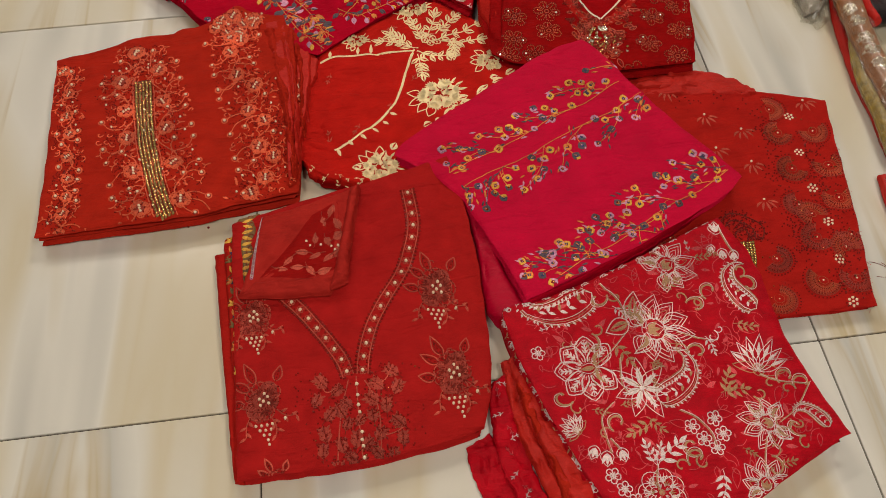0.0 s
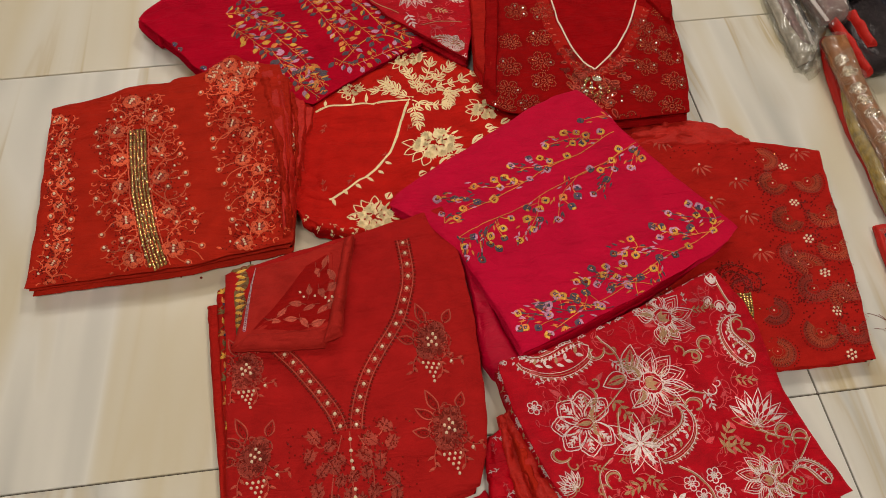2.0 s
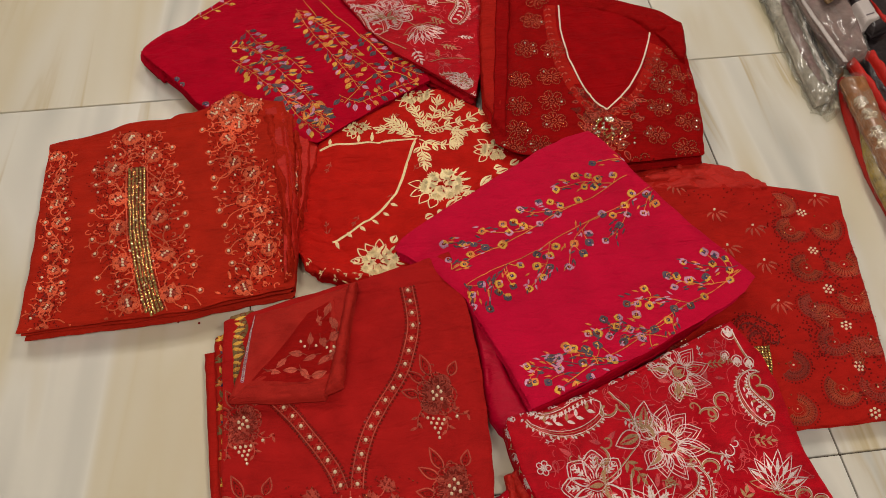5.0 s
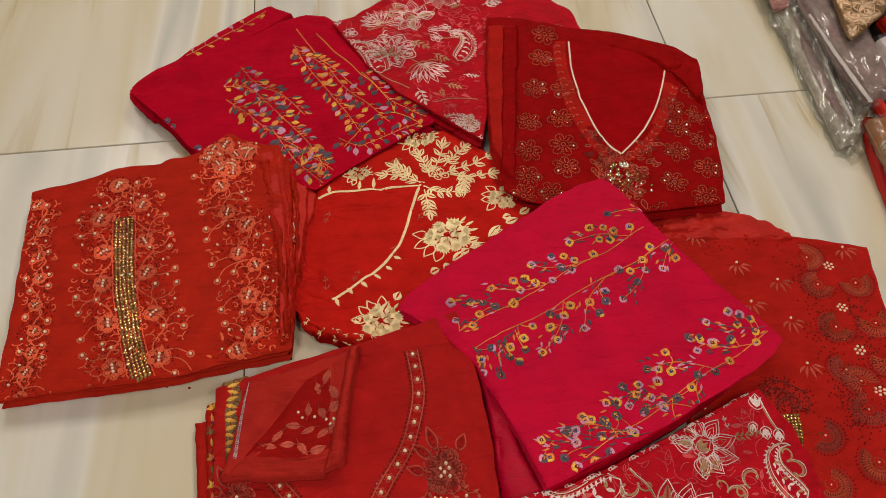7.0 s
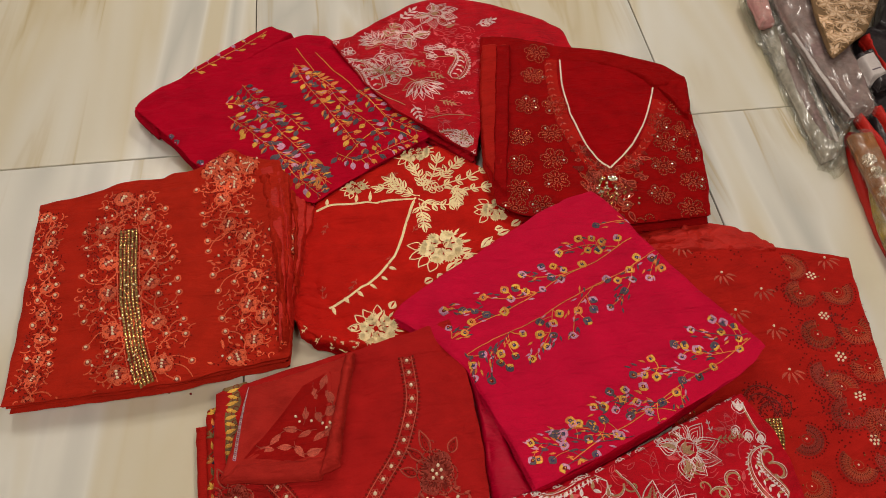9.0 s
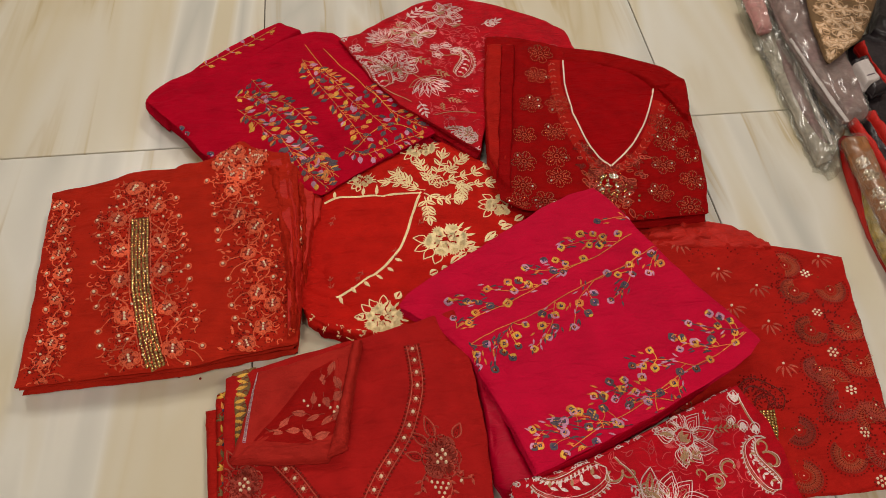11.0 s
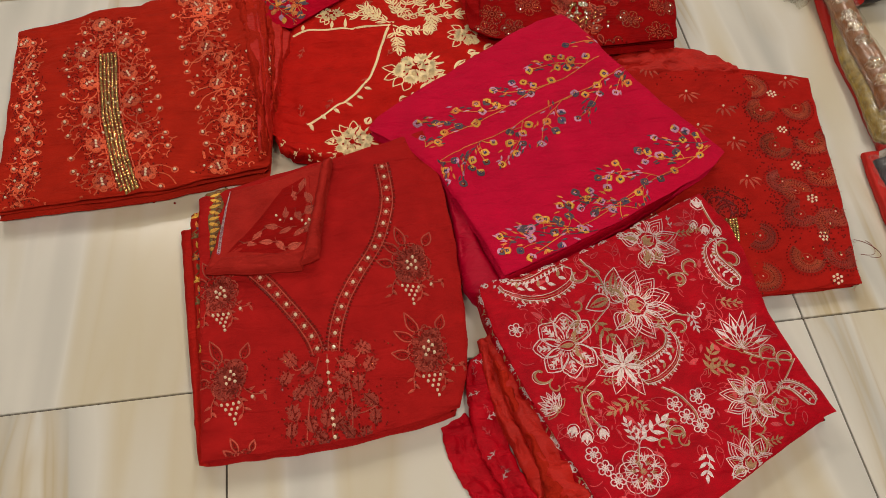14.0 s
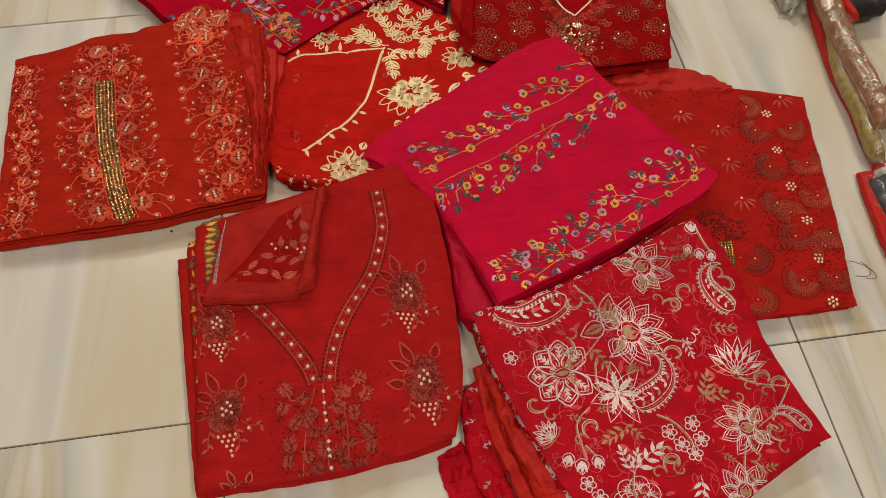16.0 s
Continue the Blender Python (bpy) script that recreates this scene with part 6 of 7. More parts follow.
# studded kurta: sheer scarf bunched along its far edge
for i, sides in enumerate((
        [[(0.225, 0.471), (0.328, 0.458), (0.442, 0.447)], [], [(0.225, 0.505), (0.275, 0.518), (0.318, 0.529), (0.383, 0.515)], []],
        [[(0.285, 0.476), (0.396, 0.458), (0.452, 0.448)], [], [(0.316, 0.518), (0.365, 0.517), (0.410, 0.501), (0.452, 0.464)], []],
        [[(0.244, 0.479), (0.312, 0.479), (0.376, 0.466)], [], [(0.255, 0.501), (0.311, 0.511), (0.349, 0.503), (0.391, 0.482)], []])):
    attach(stud_kurta, "scarf_fold", sides, (0.012, 0.012, 0.002, 0.002), (0.036 + 0.003 * i, 0.034, 0.026, 0.03), CHIFFON, "sheer orange-red scarf bunched along the edge", 20 + i, 0.006, 30, 0.005, 36)

# magenta suit: satin lining showing below, and its lower layers
attach(pink_suit, "satin_lining", [[(-0.039, 0.058), (-0.006, 0.076)], [(-0.020, 0.114), (-0.036, 0.164)], [(-0.079, 0.292), (-0.060, 0.276)], [(-0.055, 0.069), (-0.075, 0.103), (-0.071, 0.198)]], 0.004, (0.03, 0.04, 0.05, 0.05), SATIN, "glossy magenta satin lining", 4, 0.007, 16, 0.008, 40)
attach(pink_suit, "hem_fold", [[(-0.011, 0.086), (0.076, 0.116), (0.216, 0.176), (0.340, 0.255)], [], [(-0.017, 0.092), (0.077, 0.124), (0.216, 0.186), (0.349, 0.263)], []], 0.02, 0.058, CRIMSON, "crimson hem layers", 5, 0.003, 20, 0.004, 40)

# white floral suit: organza and chiffon falling beside it
fall = (
    ([[(-0.099, -0.197), (-0.047, -0.205)], [(-0.077, -0.148), (-0.083, -0.103)], [(-0.129, -0.094), (-0.092, -0.078)], [(-0.123, -0.143)]], 0.001, 0.006, ROSE, "sheer red organza hem lying on the tiles"),
    ([[(-0.058, -0.204), (-0.017, -0.210)], [(-0.040, -0.165), (-0.053, -0.069)], [(-0.082, -0.011), (-0.060, 0.001)], [(-0.089, -0.121), (-0.090, -0.046)]], 0.003, 0.018, ROSE, "red organza fold"),
    ([[(-0.021, -0.212), (0.006, -0.216)], [(-0.016, -0.168), (-0.039, -0.080)], [(-0.064, 0.016), (-0.047, 0.024)], [(-0.039, -0.158), (-0.054, -0.105), (-0.060, -0.056)]], 0.005, 0.026, CHIFFON, "orange-red chiffon fold"),
    ([[(-0.002, -0.218), (0.046, -0.223)], [(0.024, -0.177), (0.000, -0.103)], [(-0.055, 0.013), (-0.037, 0.028)], [(-0.020, -0.153), (-0.043, -0.081), (-0.046, -0.025)]], 0.008, 0.034, CHIFFON, "orange-red chiffon fold"),
    ([[(-0.016, -0.219), (0.015, -0.220)], [(-0.005, -0.164), (-0.027, -0.093)], [(-0.049, -0.020), (-0.035, -0.014)], [(-0.021, -0.138), (-0.041, -0.074)]], 0.012, 0.036, ORANGE, ""))
for i, (sides, lo, hi, mat, label) in enumerate(fall):
    ob = attach(white_suit, "scarf_fold", sides, lo, hi, mat, label, 30 + i, 0.009, 30, 0.006, 44, (), 0.003)
    if mat is ROSE:
        nd = Needle(ob)
        for j in range(9):
            a, b = (-0.078, -0.015), (-0.063, -0.194)
            t = j / 9
            nd.place(a[0] + (b[0] - a[0]) * t + 0.003, a[1] + (b[1] - a[1]) * t, j * 1.7)
            sprig(nd, 0.012, 2, GHOST_T if j % 2 else WHITE_T)
        nd.done("sprig", "white stitched sprigs along the fold")
border = attach(white_suit, "border_fold", [[(0.036, -0.230), (0.057, -0.242)], [(0.012, -0.120), (-0.021, -0.035), (-0.034, 0.016)], [(-0.056, 0.081), (-0.041, 0.079)], [(-0.008, -0.110), (-0.036, -0.023), (-0.051, 0.029)]], 0.006, 0.038, ROSE, "lower border layer of the suit", 41, 0.003, 14, 0.006, 44)
nd = Needle(border)
line = curve([(-0.050, 0.068), (-0.044, 0.015), (-0.029, -0.032), (0.000, -0.116), (0.036, -0.222)], 26)
for i, p in enumerate(line):
    nd.place(*p, i * 1.1)
    if i % 3 == 0:
        five_petal(nd, 0.008)
    else:
        sprig(nd, 0.016, 2, WHITE_T if i % 2 else TAN_T)
nd.done("border_vine", "white stitched border vine")
hem = attach(white_suit, "border_fold", [[(-0.052, 0.070), (0.037, 0.084), (0.141, 0.119), (0.294, 0.186)], [], [(-0.051, 0.086), (0.041, 0.103), (0.146, 0.139), (0.289, 0.197)], []], 0.012, 0.052, ROSE, "upper border layer of the suit", 42, 0.003, 14, 0.005, 44)
nd = Needle(hem)
for i, p in enumerate(curve([(-0.047, 0.079), (0.039, 0.093), (0.144, 0.128), (0.289, 0.191)], 24)):
    nd.place(*p, i * 1.3)
    (sprig(nd, 0.013, 2, WHITE_T) if i % 2 else five_petal(nd, 0.007))
nd.done("border_vine", "white stitched border vine")

# brick kurta: folded sleeve flap on top, patterned border layers at the side
attach(brick_kurta, "under_fold", [[(-0.432, -0.105), (-0.418, -0.107)], [(-0.428, 0.072)], [(-0.462, 0.251), (-0.436, 0.254)], [(-0.447, 0.057)]], 0.001, 0.02, RUST, "red lower layer", 50, 0.003)
print_cloth = attach(brick_kurta, "printed_border", [[(-0.425, -0.031), (-0.419, -0.031)], [(-0.422, 0.098)], [(-0.447, 0.272), (-0.421, 0.277)], [(-0.437, 0.102)]], 0.006, 0.03, RUST, "red border printed with yellow and blue leaves", 51, 0.002)
gold_cloth = attach(brick_kurta, "printed_border", [[(-0.414, 0.169), (-0.398, 0.180)], [], [(-0.423, 0.293), (-0.387, 0.301)], []], 0.01, 0.047, GREEN_T, "olive border with yellow stitching", 52, 0.002)
nd = Needle(print_cloth)
for i, p in enumerate(curve([(-0.435, 0.260), (-0.433, 0.206), (-0.431, 0.149), (-0.425, 0.078), (-0.420, -0.012)], 16)):
    nd.place(*p, 1.57 + 0.5 * (-1) ** i)
    for a in (-0.7, 0, 0.7):
        nd.leaf(0, 0, a, 0.013, 0.0042, (YELLOW_T, AMBER_T, GREEN_T)[i % 3])
    nd.stroke(curve([(-0.012, 0.004), (0, -0.004), (0.012, 0.004)], 8), mm(1.4), GREEN_T)
    if i % 3 == 1:
        for a in range(5):
            nd.leaf(0, -0.008, 1.257 * a + 0.4, 0.01, 0.0055, INK_T, h=0.003)
nd.done("printed_leaf", "yellow and blue printed leaves")
nd = Needle(gold_cloth)
for i, p in enumerate(curve([(-0.406, 0.284), (-0.408, 0.239), (-0.409, 0.191)], 10)):
    nd.place(*p, 0.3 * (-1) ** i)
    nd.leaf(-0.008, 0, 0, 0.018, 0.006, YELLOW_T)
    nd.ring(0.006, 0.004, 0.004, mm(1.2), BRONZE_T, 8)
nd.done("printed_leaf", "yellow stitched leaves")
flap = attach(brick_kurta, "sleeve_flap", [[(-0.419, 0.152), (-0.373, 0.146), (-0.312, 0.145), (-0.270, 0.147)], [(-0.252, 0.216)], [(-0.384, 0.284), (-0.306, 0.297), (-0.233, 0.313)], [(-0.403, 0.204)]], (0.034, 0.036, 0.045, 0.034), (0.058, 0.062, 0.072, 0.058), SHEER, "sleeve folded back over the kurta", 53, 0.004, 16, 0.009, 54,
              creases=((*(-0.394, 0.170), *(-0.303, 0.277), -0.006, 0.006), (*(-0.269, 0.304), *(-0.281, 0.157), 0.006, 0.008)))
nd = Needle(flap)
nd.fill([(-0.387, 0.176), (-0.307, 0.271), (-0.267, 0.286), (-0.268, 0.253), (-0.276, 0.171), (-0.326, 0.163)], LACE_GROUND, 0.001)
nd.done("lace_panel", "darker lace inside of the sleeve")
rnd = random.Random(77)
for p in ((-0.291, 0.256), (-0.272, 0.246), (-0.305, 0.228), (-0.287, 0.220), (-0.271, 0.226), (-0.325, 0.208), (-0.306, 0.199), (-0.287, 0.192), (-0.272, 0.199), (-0.345, 0.197), (-0.333, 0.183), (-0.314, 0.176), (-0.295, 0.172), (-0.356, 0.184), (-0.279, 0.269)):
    nd.place(*p, rnd.uniform(0, 6.2))
    nd.leaf(-0.011, 0, 0, 0.023, 0.014, ROSY_T)
    nd.stroke([(-0.016, 0.002), (-0.011, 0), (0.0, 0), (0.01, 0)], mm(1.1), MAUVE_T, 0.0032)
    nd.done("lace_leaf", "rose lace leaf")
for p in ((-0.313, 0.218), (-0.297, 0.216), (-0.282, 0.209), (-0.272, 0.208), (-0.277, 0.201), (-0.318, 0.226)):
    nd.place(*p)
    nd.dome(0, 0, mm(2.2), PEARL, 0.004)
    nd.done("pearl", "cream pearl")
nd.place(0, 0)
for i in range(40):
    a, b = (-0.385, 0.283), (-0.399, 0.176)
    t = i / 39
    nd.ring(a[0] + (b[0] - a[0]) * t, a[1] + (b[1] - a[1]) * t, 0.0018, mm(1.3), WHITE_T if i % 3 else LILAC_T, 7)
nd.done("lace_edge", "pinkish white crochet edge")

attach(brick_kurta, "sleeve_roll", [[(-0.288, 0.140), (-0.262, 0.147)], [(-0.252, 0.221), (-0.243, 0.260)], [(-0.248, 0.308), (-0.232, 0.308)], [(-0.272, 0.197), (-0.258, 0.262)]], 0.05, (0.074, 0.078, 0.084, 0.08), SHEER, "rolled edge of the folded sleeve", 153, 0.004, 20, 0.01, 40)
attach(brick_kurta, "sleeve_roll", [[(-0.416, 0.148), (-0.349, 0.139), (-0.288, 0.136)], [], [(-0.394, 0.169), (-0.344, 0.166), (-0.278, 0.163)], []], 0.04, (0.062, 0.07, 0.074, 0.064), SHEER, "turned lower edge of the folded sleeve", 154, 0.005, 18, 0.012, 40)

# loose beads on the tiles
for x, y in ((-0.506, 0.321), (-0.475, 0.315), (0.103, 0.272))[:2]:
    bm = bmesh.new()
    bmesh.ops.create_uvsphere(bm, u_segments=8, v_segments=6, radius=0.002)
    me = bpy.data.meshes.new("loose_bead")
    bm.to_mesh(me)
    bm.free()
    ob = tagged(part("loose_bead", me, None, "", (BEAD,)), "tiny dark bead lying loose on the tiles", "bead", "loose beads")
    ob.location = (x, y - 0.004, 0.0018)

# a loose thread curled on the tiles
cu = bpy.data.curves.new("loose_thread", "CURVE")
cu.dimensions, cu.bevel_depth, cu.bevel_resolution = "3D", 0.0004, 1
for k in range(2):
    sp = cu.splines.new("POLY")
    pts = [((0.525, 0.109)[0] + 0.02 * math.sin(2.1 * t + k) + 0.012 * t, (0.525, 0.109)[1] - 0.016 * t + 0.008 * math.cos(3 * t + k)) for t in np.linspace(0, 1.7, 30)]
    sp.points.add(len(pts) - 1)
    for q, (x, y) in zip(sp.points, pts):
        q.co = (x, y, 0.0006, 1)
cu.materials.append(BRONZE_T)
tagged(new("loose_thread", cu), "curled loose red thread lying on the tiles", "thread")


# ---- packed garments heaped at the side ----
def plastic():
    """Thin clear film: light passes, and the crumples glint."""
    m = bpy.data.materials.new("clear_plastic")
    m.use_nodes = True
    nt = m.node_tree
    nt.nodes.remove(nt.nodes["Principled BSDF"])
    clear, shine, haze = (nt.nodes.new(k) for k in ("ShaderNodeBsdfTransparent", "ShaderNodeBsdfGlossy", "ShaderNodeBsdfDiffuse"))
    clear.inputs[0].default_value = (0.86, 0.86, 0.84, 1)
    shine.inputs["Color"].default_value = (0.06, 0.06, 0.06, 1)
    shine.inputs["Roughness"].default_value = 0.26
    haze.inputs[0].default_value = (0.03, 0.029, 0.027, 1)
    tc = nt.nodes.new("ShaderNodeTexCoord")
    n = nt.nodes.new("ShaderNodeTexNoise")
    n.inputs["Scale"].default_value, n.inputs["Detail"].default_value, n.inputs["Distortion"].default_value = 1.0, 3, 0.9
    mp = nt.nodes.new("ShaderNodeMapping")
    mp.inputs["Scale"].default_value = (22, 3, 10)
    mp.inputs["Rotation"].default_value = (0, 0, 0.45)
    nt.links.new(tc.outputs["Object"], mp.inputs["Vector"])
    nt.links.new(mp.outputs[0], n.inputs["Vector"])
    bp = nt.nodes.new("ShaderNodeBump")
    bp.inputs["Strength"].default_value, bp.inputs["Distance"].default_value = 0.2, 0.012
    nt.links.new(n.outputs["Fac"], bp.inputs["Height"])
    nt.links.new(bp.outputs[0], shine.inputs["Normal"])
    one, two = nt.nodes.new("ShaderNodeAddShader"), nt.nodes.new("ShaderNodeAddShader")
    nt.links.new(clear.outputs[0], one.inputs[0])
    nt.links.new(shine.outputs[0], one.inputs[1])
    nt.links.new(one.outputs[0], two.inputs[0])
    nt.links.new(haze.outputs[0], two.inputs[1])
    nt.links.new(two.outputs[0], nt.nodes["Material Output"].inputs[0])
    return m


PLASTIC = plastic()
MAUVE = material("mauve_grey_cloth", (0.2, 0.13, 0.125, 1), vary=0.35, grain=120, blotch=25)
PINK = material("dusty_pink_cloth", (0.42, 0.2, 0.19, 1), vary=0.15, grain=300)
GREY = material("grey_cloth", (0.28, 0.25, 0.205, 1), vary=0.3, grain=100, blotch=18)
BROWN = material("bronze_brown_net", (0.13, 0.072, 0.03, 1), vary=0.4, grain=500)
DARK = material("dark_sequinned_cloth", (0.018, 0.013, 0.015, 1), rough=0.35, vary=0.8, grain=140, bump=0.9)
NAVY = material("navy_cloth", (0.02, 0.02, 0.03, 1), vary=0.4, grain=60)
PEACH = material("peach_gold_brocade", (0.26, 0.1, 0.033, 1), rough=0.4, vary=0.3, grain=90, blotch=40, bump=0.6)
BRASS = material("yellow_gold_brocade", (0.28, 0.19, 0.04, 1), rough=0.35, vary=0.4, grain=110, blotch=60, bump=0.8)
LACE_T = material("gold_lace_thread", (0.4, 0.25, 0.14, 1), **THREAD)
LACE_PALE = material("pale_gold_lace_thread", (0.56, 0.4, 0.27, 1), **THREAD)
CARD = material("white_card", (0.46, 0.41, 0.4, 1), rough=0.5, vary=0.2)
REDEDGE = material("red_cloth_edge", srgb(176, 26, 16), rough=0.6, vary=0.12, grain=500)


def packet(name, label, sides, lo, hi, mat, bag=0.0, seed=0, category="packed garment", wrinkle=0.005):
    pts = sides[0] + sides[2]
    base = new(name)
    base.location = (sum(p[0] for p in pts) / len(pts), sum(p[1] for p in pts) / len(pts), 0)
    tagged(base, label, category, "packed garments heaped at the side")
    attach(base, "folded_cloth", sides, lo, hi, mat, "", seed, wrinkle, 16, 0.012, 40)
    if bag:
        big = inset(sides, seed, -bag)
        ob = attach(base, "plastic_bag", big, max(0.001, lo - 0.003), hi + 0.006, PLASTIC, "crumpled clear plastic bag", seed + 5, 0.009, 24, 0.014, 44, (), 0.006)
    return base


heap = packet("grey_packet", "grey garment in a crumpled clear plastic bag", [[(0.615, 0.636), (0.648, 0.647)], [(0.724, 0.767), (0.745, 0.951)], [(0.653, 1.163), (0.794, 1.161)], [(0.615, 0.714), (0.622, 0.830), (0.634, 0.985)]], 0.002, 0.03, GREY, 0.09, 1)
attach(heap, "bag_flap", [[(0.626, 0.603), (0.659, 0.624)], [(0.645, 0.713), (0.660, 0.888)], [(0.639, 1.189), (0.690, 1.185)], [(0.612, 0.710), (0.609, 0.795), (0.622, 0.902), (0.622, 1.034)]], 0.001, (0.008, 0.02, 0.03, 0.012), PLASTIC, "empty end of the plastic bag", 66, 0.008, 24, 0.006, 44, (), 0.004)
attach(heap, "card_edge", [[(0.645, 0.669), (0.651, 0.665)], [(0.661, 0.797), (0.672, 0.887)], [(0.680, 0.957), (0.683, 0.956)], [(0.653, 0.793), (0.667, 0.884)]], 0.03, 0.037, CARD, "white card edge", 3, 0.001)
for k, (mat, sides) in enumerate((
        (MAUVE, [[(0.630, 0.685), (0.645, 0.675)], [(0.651, 0.798)], [(0.656, 0.977), (0.683, 0.971)], [(0.629, 0.808)]]),
        (BROWN, [[(0.662, 0.680), (0.687, 0.698)], [(0.700, 0.791)], [(0.688, 0.960), (0.716, 0.969)], [(0.666, 0.794)]]),
        (DARK, [[(0.656, 0.702), (0.665, 0.691)], [(0.665, 0.762)], [(0.677, 0.910), (0.686, 0.914)], [(0.656, 0.774)]]))):
    attach(heap, "cloth_layer", sides, 0.022, 0.034 + 0.002 * k, mat, "", 90 + k, 0.004, 20)
attach(heap, "plastic_fold", [[(0.633, 0.637), (0.682, 0.700)], [(0.703, 0.835)], [(0.652, 1.026), (0.695, 1.013)], [(0.642, 0.792), (0.646, 0.916)]], 0.04, 0.048, PLASTIC, "crumpled plastic fold", 95, 0.012, 30, 0.008, 44, (), 0.006)
attach(heap, "plastic_fold", [[(0.616, 0.866), (0.640, 0.881)], [(0.643, 0.934)], [(0.610, 0.991), (0.643, 0.979)], [(0.614, 0.936)]], 0.02, 0.036, PLASTIC, "crumpled plastic fold", 96, 0.014, 36, 0.008, 40, (), 0.006)
packet("pink_packet", "dusty pink garment in clear plastic on the heap", [[(0.616, 0.987), (0.648, 0.989)], [], [(0.626, 1.121), (0.671, 1.117)], []], 0.03, 0.06, PINK, 0.05, 2)
mauve = packet("mauve_packet", "mauve garment in glossy clear plastic on the heap", [[(0.674, 0.701), (0.728, 0.714)], [(0.755, 0.886)], [(0.671, 1.087), (0.782, 1.088)], [(0.662, 0.827), (0.659, 0.947)]], 0.035, 0.075, MAUVE, 0.06, 3)
attach(mauve, "card_edge", [[(0.666, 0.688), (0.674, 0.687)], [(0.669, 0.757), (0.663, 0.834)], [(0.652, 0.927), (0.657, 0.930)], [(0.660, 0.754), (0.655, 0.833)]], 0.066, 0.073, CARD, "white card edge", 4, 0.001)
lace = packet("lace_cloth", "bronze net cloth with gold lace and pearls hanging over the heap", [[(0.694, 0.903), (0.676, 0.818), (0.704, 0.836), (0.739, 0.864), (0.776, 0.889)], [(0.825, 0.951), (0.885, 1.042)], [(0.784, 1.242), (0.896, 1.257), (1.003, 1.226)], [(0.703, 0.964), (0.725, 1.055)]], 0.085, 0.098, BROWN, 0, 5, "lace cloth")
nd = Needle([c for c in lace.children if c.name.startswith("folded_cloth")][0])
rnd = random.Random(31)
for p in ((0.705, 0.926), (0.699, 0.882), (0.690, 0.839), (0.717, 0.872), (0.743, 0.878), (0.745, 0.914), (0.741, 0.950), (0.733, 0.979), (0.777, 0.929), (0.811, 0.964), (0.774, 0.976), (0.766, 1.015), (0.744, 1.036), (0.817, 1.021), (0.852, 1.028), (0.802, 1.072), (0.774, 1.094), (0.855, 1.078), (0.809, 1.133), (0.846, 1.130)):
    nd.place(*p, rnd.uniform(0, 6))
    for k in range(5):
        nd.curl(0, 0, k * 1.26, rnd.uniform(0.009, 0.019), mm(2.0), rnd.choice((LACE_T, LACE_PALE)), rnd.choice((1, -1)))
        nd.outline(0, 0, k * 1.26 + 0.6, rnd.uniform(0.02, 0.032), 0.012, mm(1.5), LACE_T)
        nd.leaf(0, 0, k * 1.26 + 0.6, 0.022, 0.006, LACE_PALE)
        for o in (0.0, 0.003, 0.006):
            nd.stroke(curve([(0, o), (0.016, 0.008 + o), (0.032, o - 0.004)], 8), mm(1.0), (LACE_T, LACE_PALE)[k % 2])
    nd.done("lace_scroll", "gold lace scroll")
for p in ((0.734, 0.841), (0.722, 0.833), (0.753, 0.874)):
    nd.place(*p)
    nd.dome(0, 0, mm(4), PEARL, 0.006, 9)
    nd.done("pearl", "cream pearl")
packet("dark_packet", "dark sequinned garment folded in the heap", [[(0.702, 0.578), (0.776, 0.584)], [], [(0.789, 0.944), (0.987, 1.001)], [(0.723, 0.718)]], 0.02, 0.055, DARK, 0.0, 6)
for i, sides in enumerate((
        [[(0.699, 0.565), (0.715, 0.566)], [(0.712, 0.660)], [(0.691, 0.715), (0.705, 0.717)], [(0.694, 0.655)]],
        [[(0.729, 0.627), (0.745, 0.625)], [], [(0.725, 0.719), (0.741, 0.721)], []],
        [[(0.784, 0.779), (0.806, 0.785)], [(0.780, 0.837)], [(0.779, 0.902), (0.803, 0.912)], []])):
    packet("red_edged_packet", "packed garment showing only its red cloth edge", sides, 0.03 + 0.008 * i, 0.062 + 0.008 * i, REDEDGE, 0, 70 + i)
roll = packet("label_roll", "rolled cloth with a white paper band", [[(0.745, 0.749), (0.781, 0.762)], [], [(0.745, 0.846), (0.782, 0.860)], []], 0.05, 0.085, DARK, 0, 8, "cloth roll")
band = attach(roll, "paper_band", [[(0.734, 0.765), (0.769, 0.776)], [], [(0.737, 0.828), (0.771, 0.840)], []], 0.052, 0.09, CARD, "white paper band with dark print", 81, 0.0)
nd = Needle(band)
a, b = (0.737, 0.783), (0.760, 0.790)
nd.stroke([(a[0] + (b[0] - a[0]) * t, a[1] + (b[1] - a[1]) * t) for t in np.linspace(0, 1, 5)], mm(3), SLATE_T, 0.0004)
nd.done("print_bar", "dark printed bar")
packet("red_cloth", "plain red cloth edge lying along the heap", [[(0.627, 0.268), (0.649, 0.272)], [(0.646, 0.369), (0.653, 0.480), (0.669, 0.570)], [(0.682, 0.706), (0.723, 0.701)], [(0.636, 0.379), (0.639, 0.489), (0.649, 0.544), (0.653, 0.598)]], 0.001, 0.022, REDEDGE, 0, 9, "cloth")
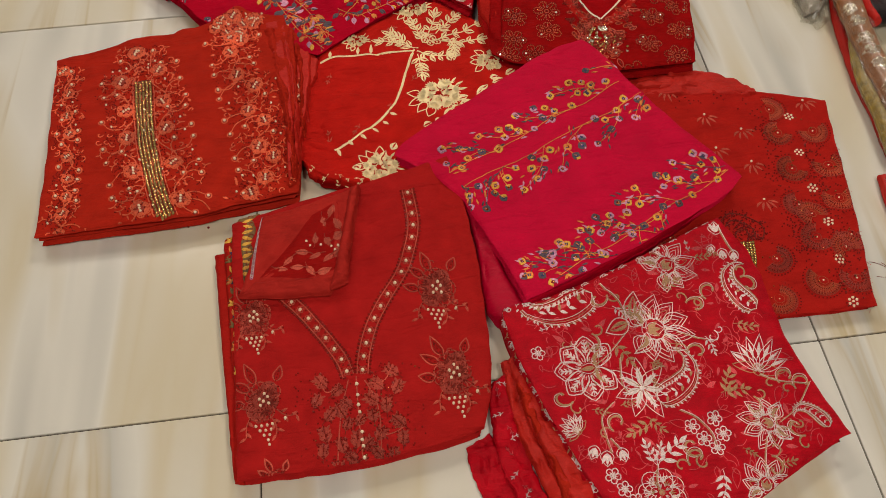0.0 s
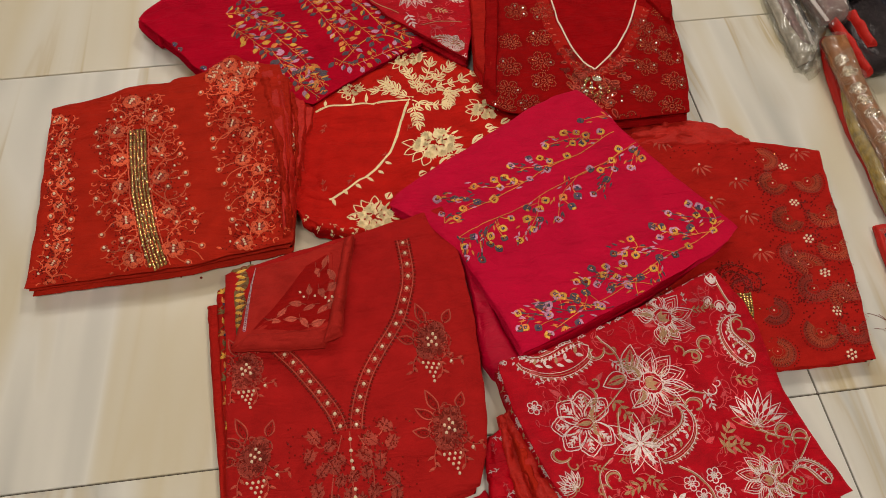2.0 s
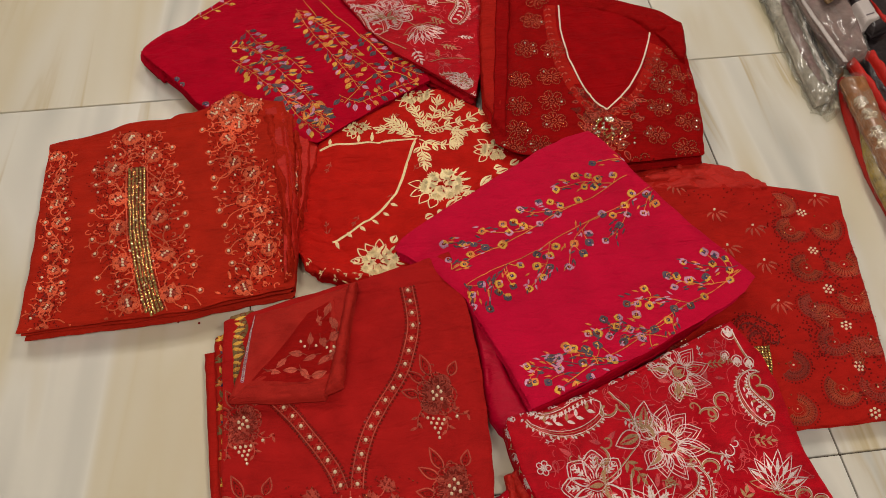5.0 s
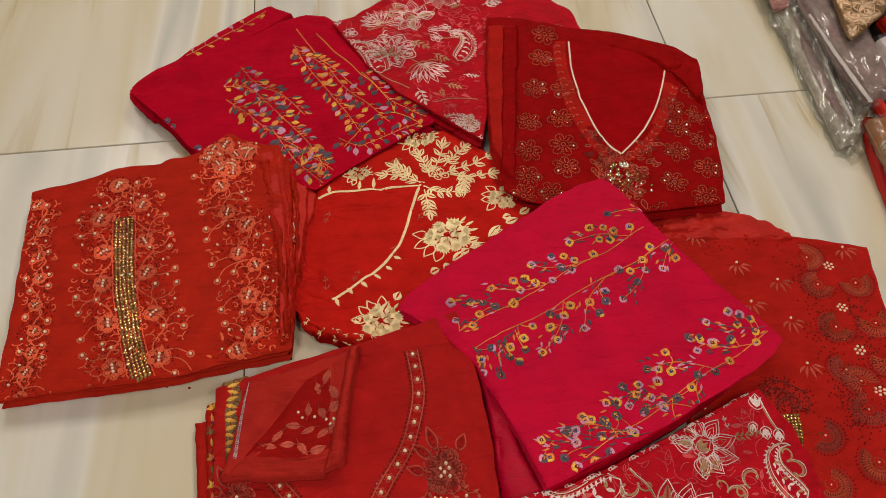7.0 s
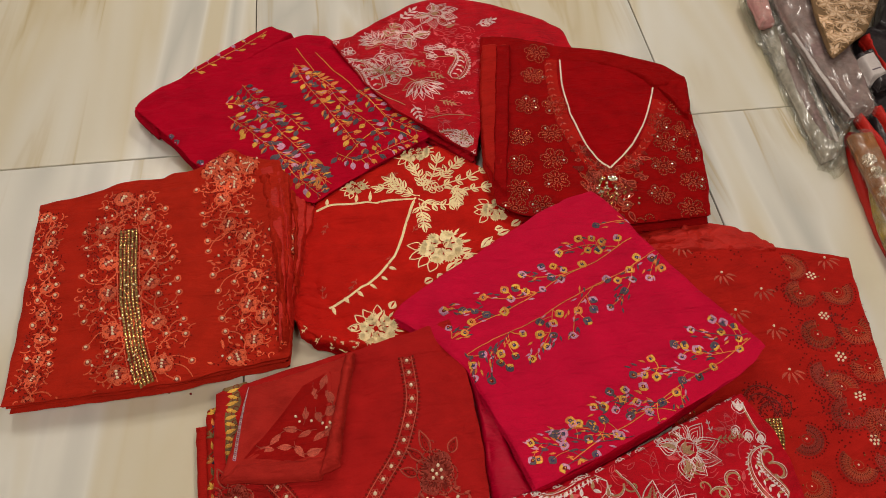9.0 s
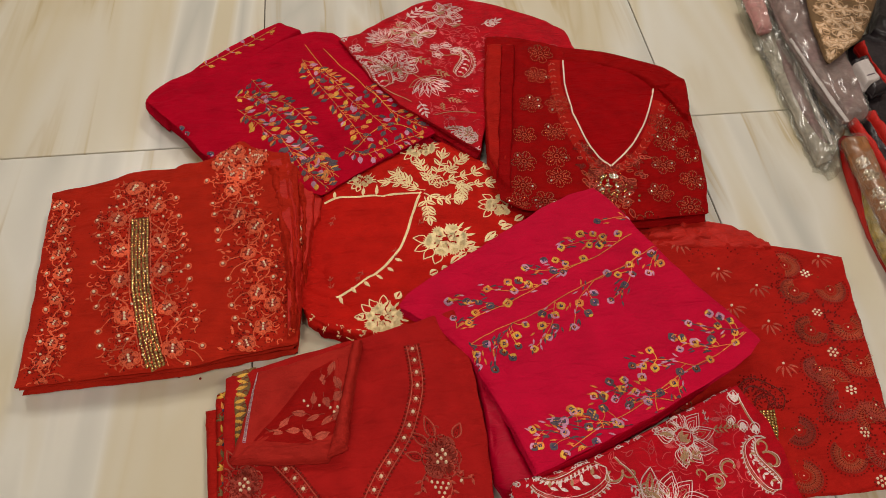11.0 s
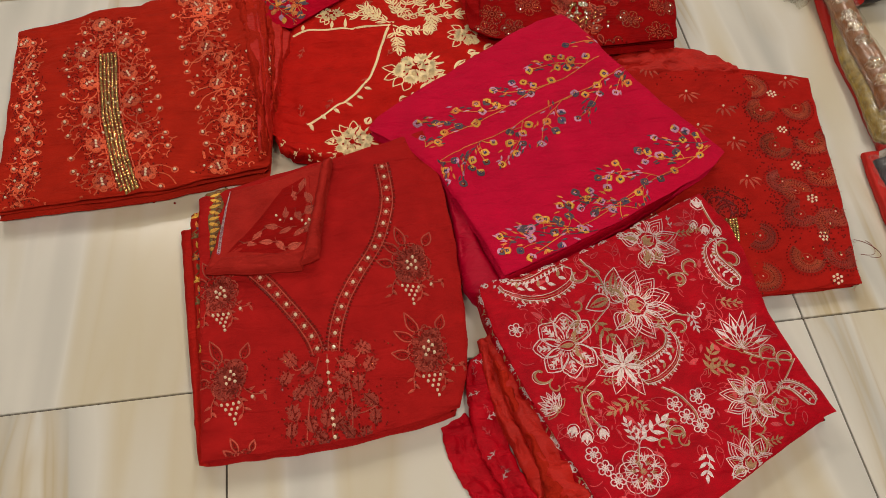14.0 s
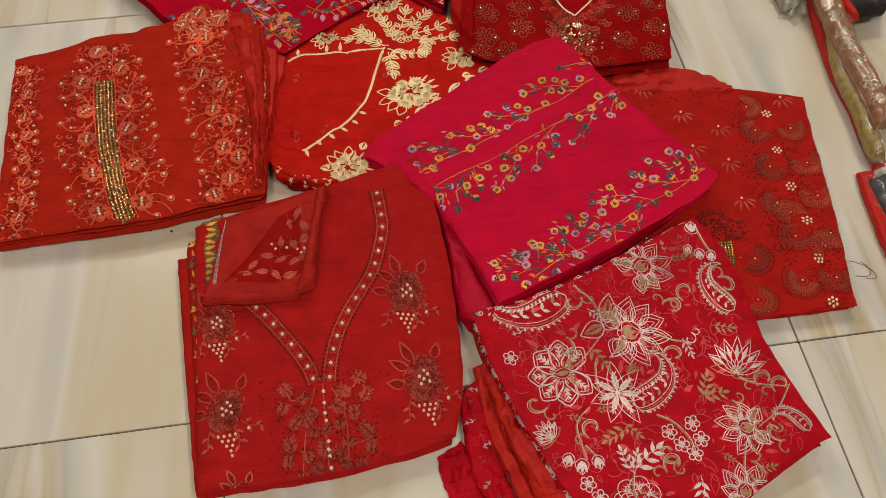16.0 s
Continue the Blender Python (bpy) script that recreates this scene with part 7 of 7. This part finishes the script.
packet("gold_packet", "yellow gold brocade garment in clear plastic", [[(0.618, 0.282), (0.636, 0.268)], [(0.657, 0.332), (0.668, 0.446)], [(0.688, 0.665), (0.725, 0.660)], [(0.630, 0.379), (0.635, 0.483), (0.662, 0.569)]], 0.012, 0.042, BRASS, 0.03, 10)
peach = packet("peach_roll", "peach brocade roll with silver motifs", [[(0.636, 0.321), (0.663, 0.327)], [(0.684, 0.393), (0.681, 0.482)], [(0.656, 0.660), (0.701, 0.664)], [(0.642, 0.362), (0.645, 0.492)]], 0.03, 0.066, PEACH, 0.02, 11, "cloth roll")
nd = Needle([c for c in peach.children if c.name.startswith("folded_cloth")][0])
for p in ((0.660, 0.520), (0.659, 0.458), (0.656, 0.406), (0.654, 0.369), (0.662, 0.562), (0.660, 0.492), (0.658, 0.592)):
    nd.place(*p, rnd.uniform(0, 6))
    bead_flower(nd, 0.013, 6, TAN_T, SILVER, SILVER, rnd)
    nd.done("silver_motif", "silver bead motif")
low = packet("navy_packet", "navy garment with a red edge in clear plastic", [[(0.605, 0.128), (0.725, 0.148)], [], [(0.602, 0.245), (0.643, 0.253), (0.748, 0.269)], [(0.600, 0.187)]], 0.004, 0.03, NAVY, 0.05, 12)
attach(low, "red_edge", [[(0.578, 0.108), (0.613, 0.116)], [(0.603, 0.191)], [(0.597, 0.266), (0.625, 0.267)], [(0.589, 0.222)]], 0.001, 0.018, REDEDGE, "red cloth edge", 13, 0.002)
packet("magenta_packet", "magenta garment corner in clear plastic", [[(0.662, 0.336), (0.694, 0.344)], [], [(0.685, 0.405), (0.723, 0.416)], []], 0.03, 0.06, MAGENTA, 0.04, 14)
for i, (sides, mat, hi) in enumerate((
        ([[(0.837, 0.944), (0.895, 0.879)], [], [(1.038, 1.289), (1.310, 1.269)], []], DARK, 0.07),
        ([[(0.799, 0.776), (0.835, 0.663)], [], [(0.948, 1.015), (1.120, 1.001)], []], NAVY, 0.075),
        ([[(0.897, 0.999), (0.933, 0.958)], [], [(1.114, 1.332), (1.240, 1.298)], []], MAUVE, 0.09))):
    packet("dark_packet", "dark folded garment at the back of the heap", sides, 0.02, hi, mat, 0.012 if mat is MAUVE else 0.0, 120 + i)
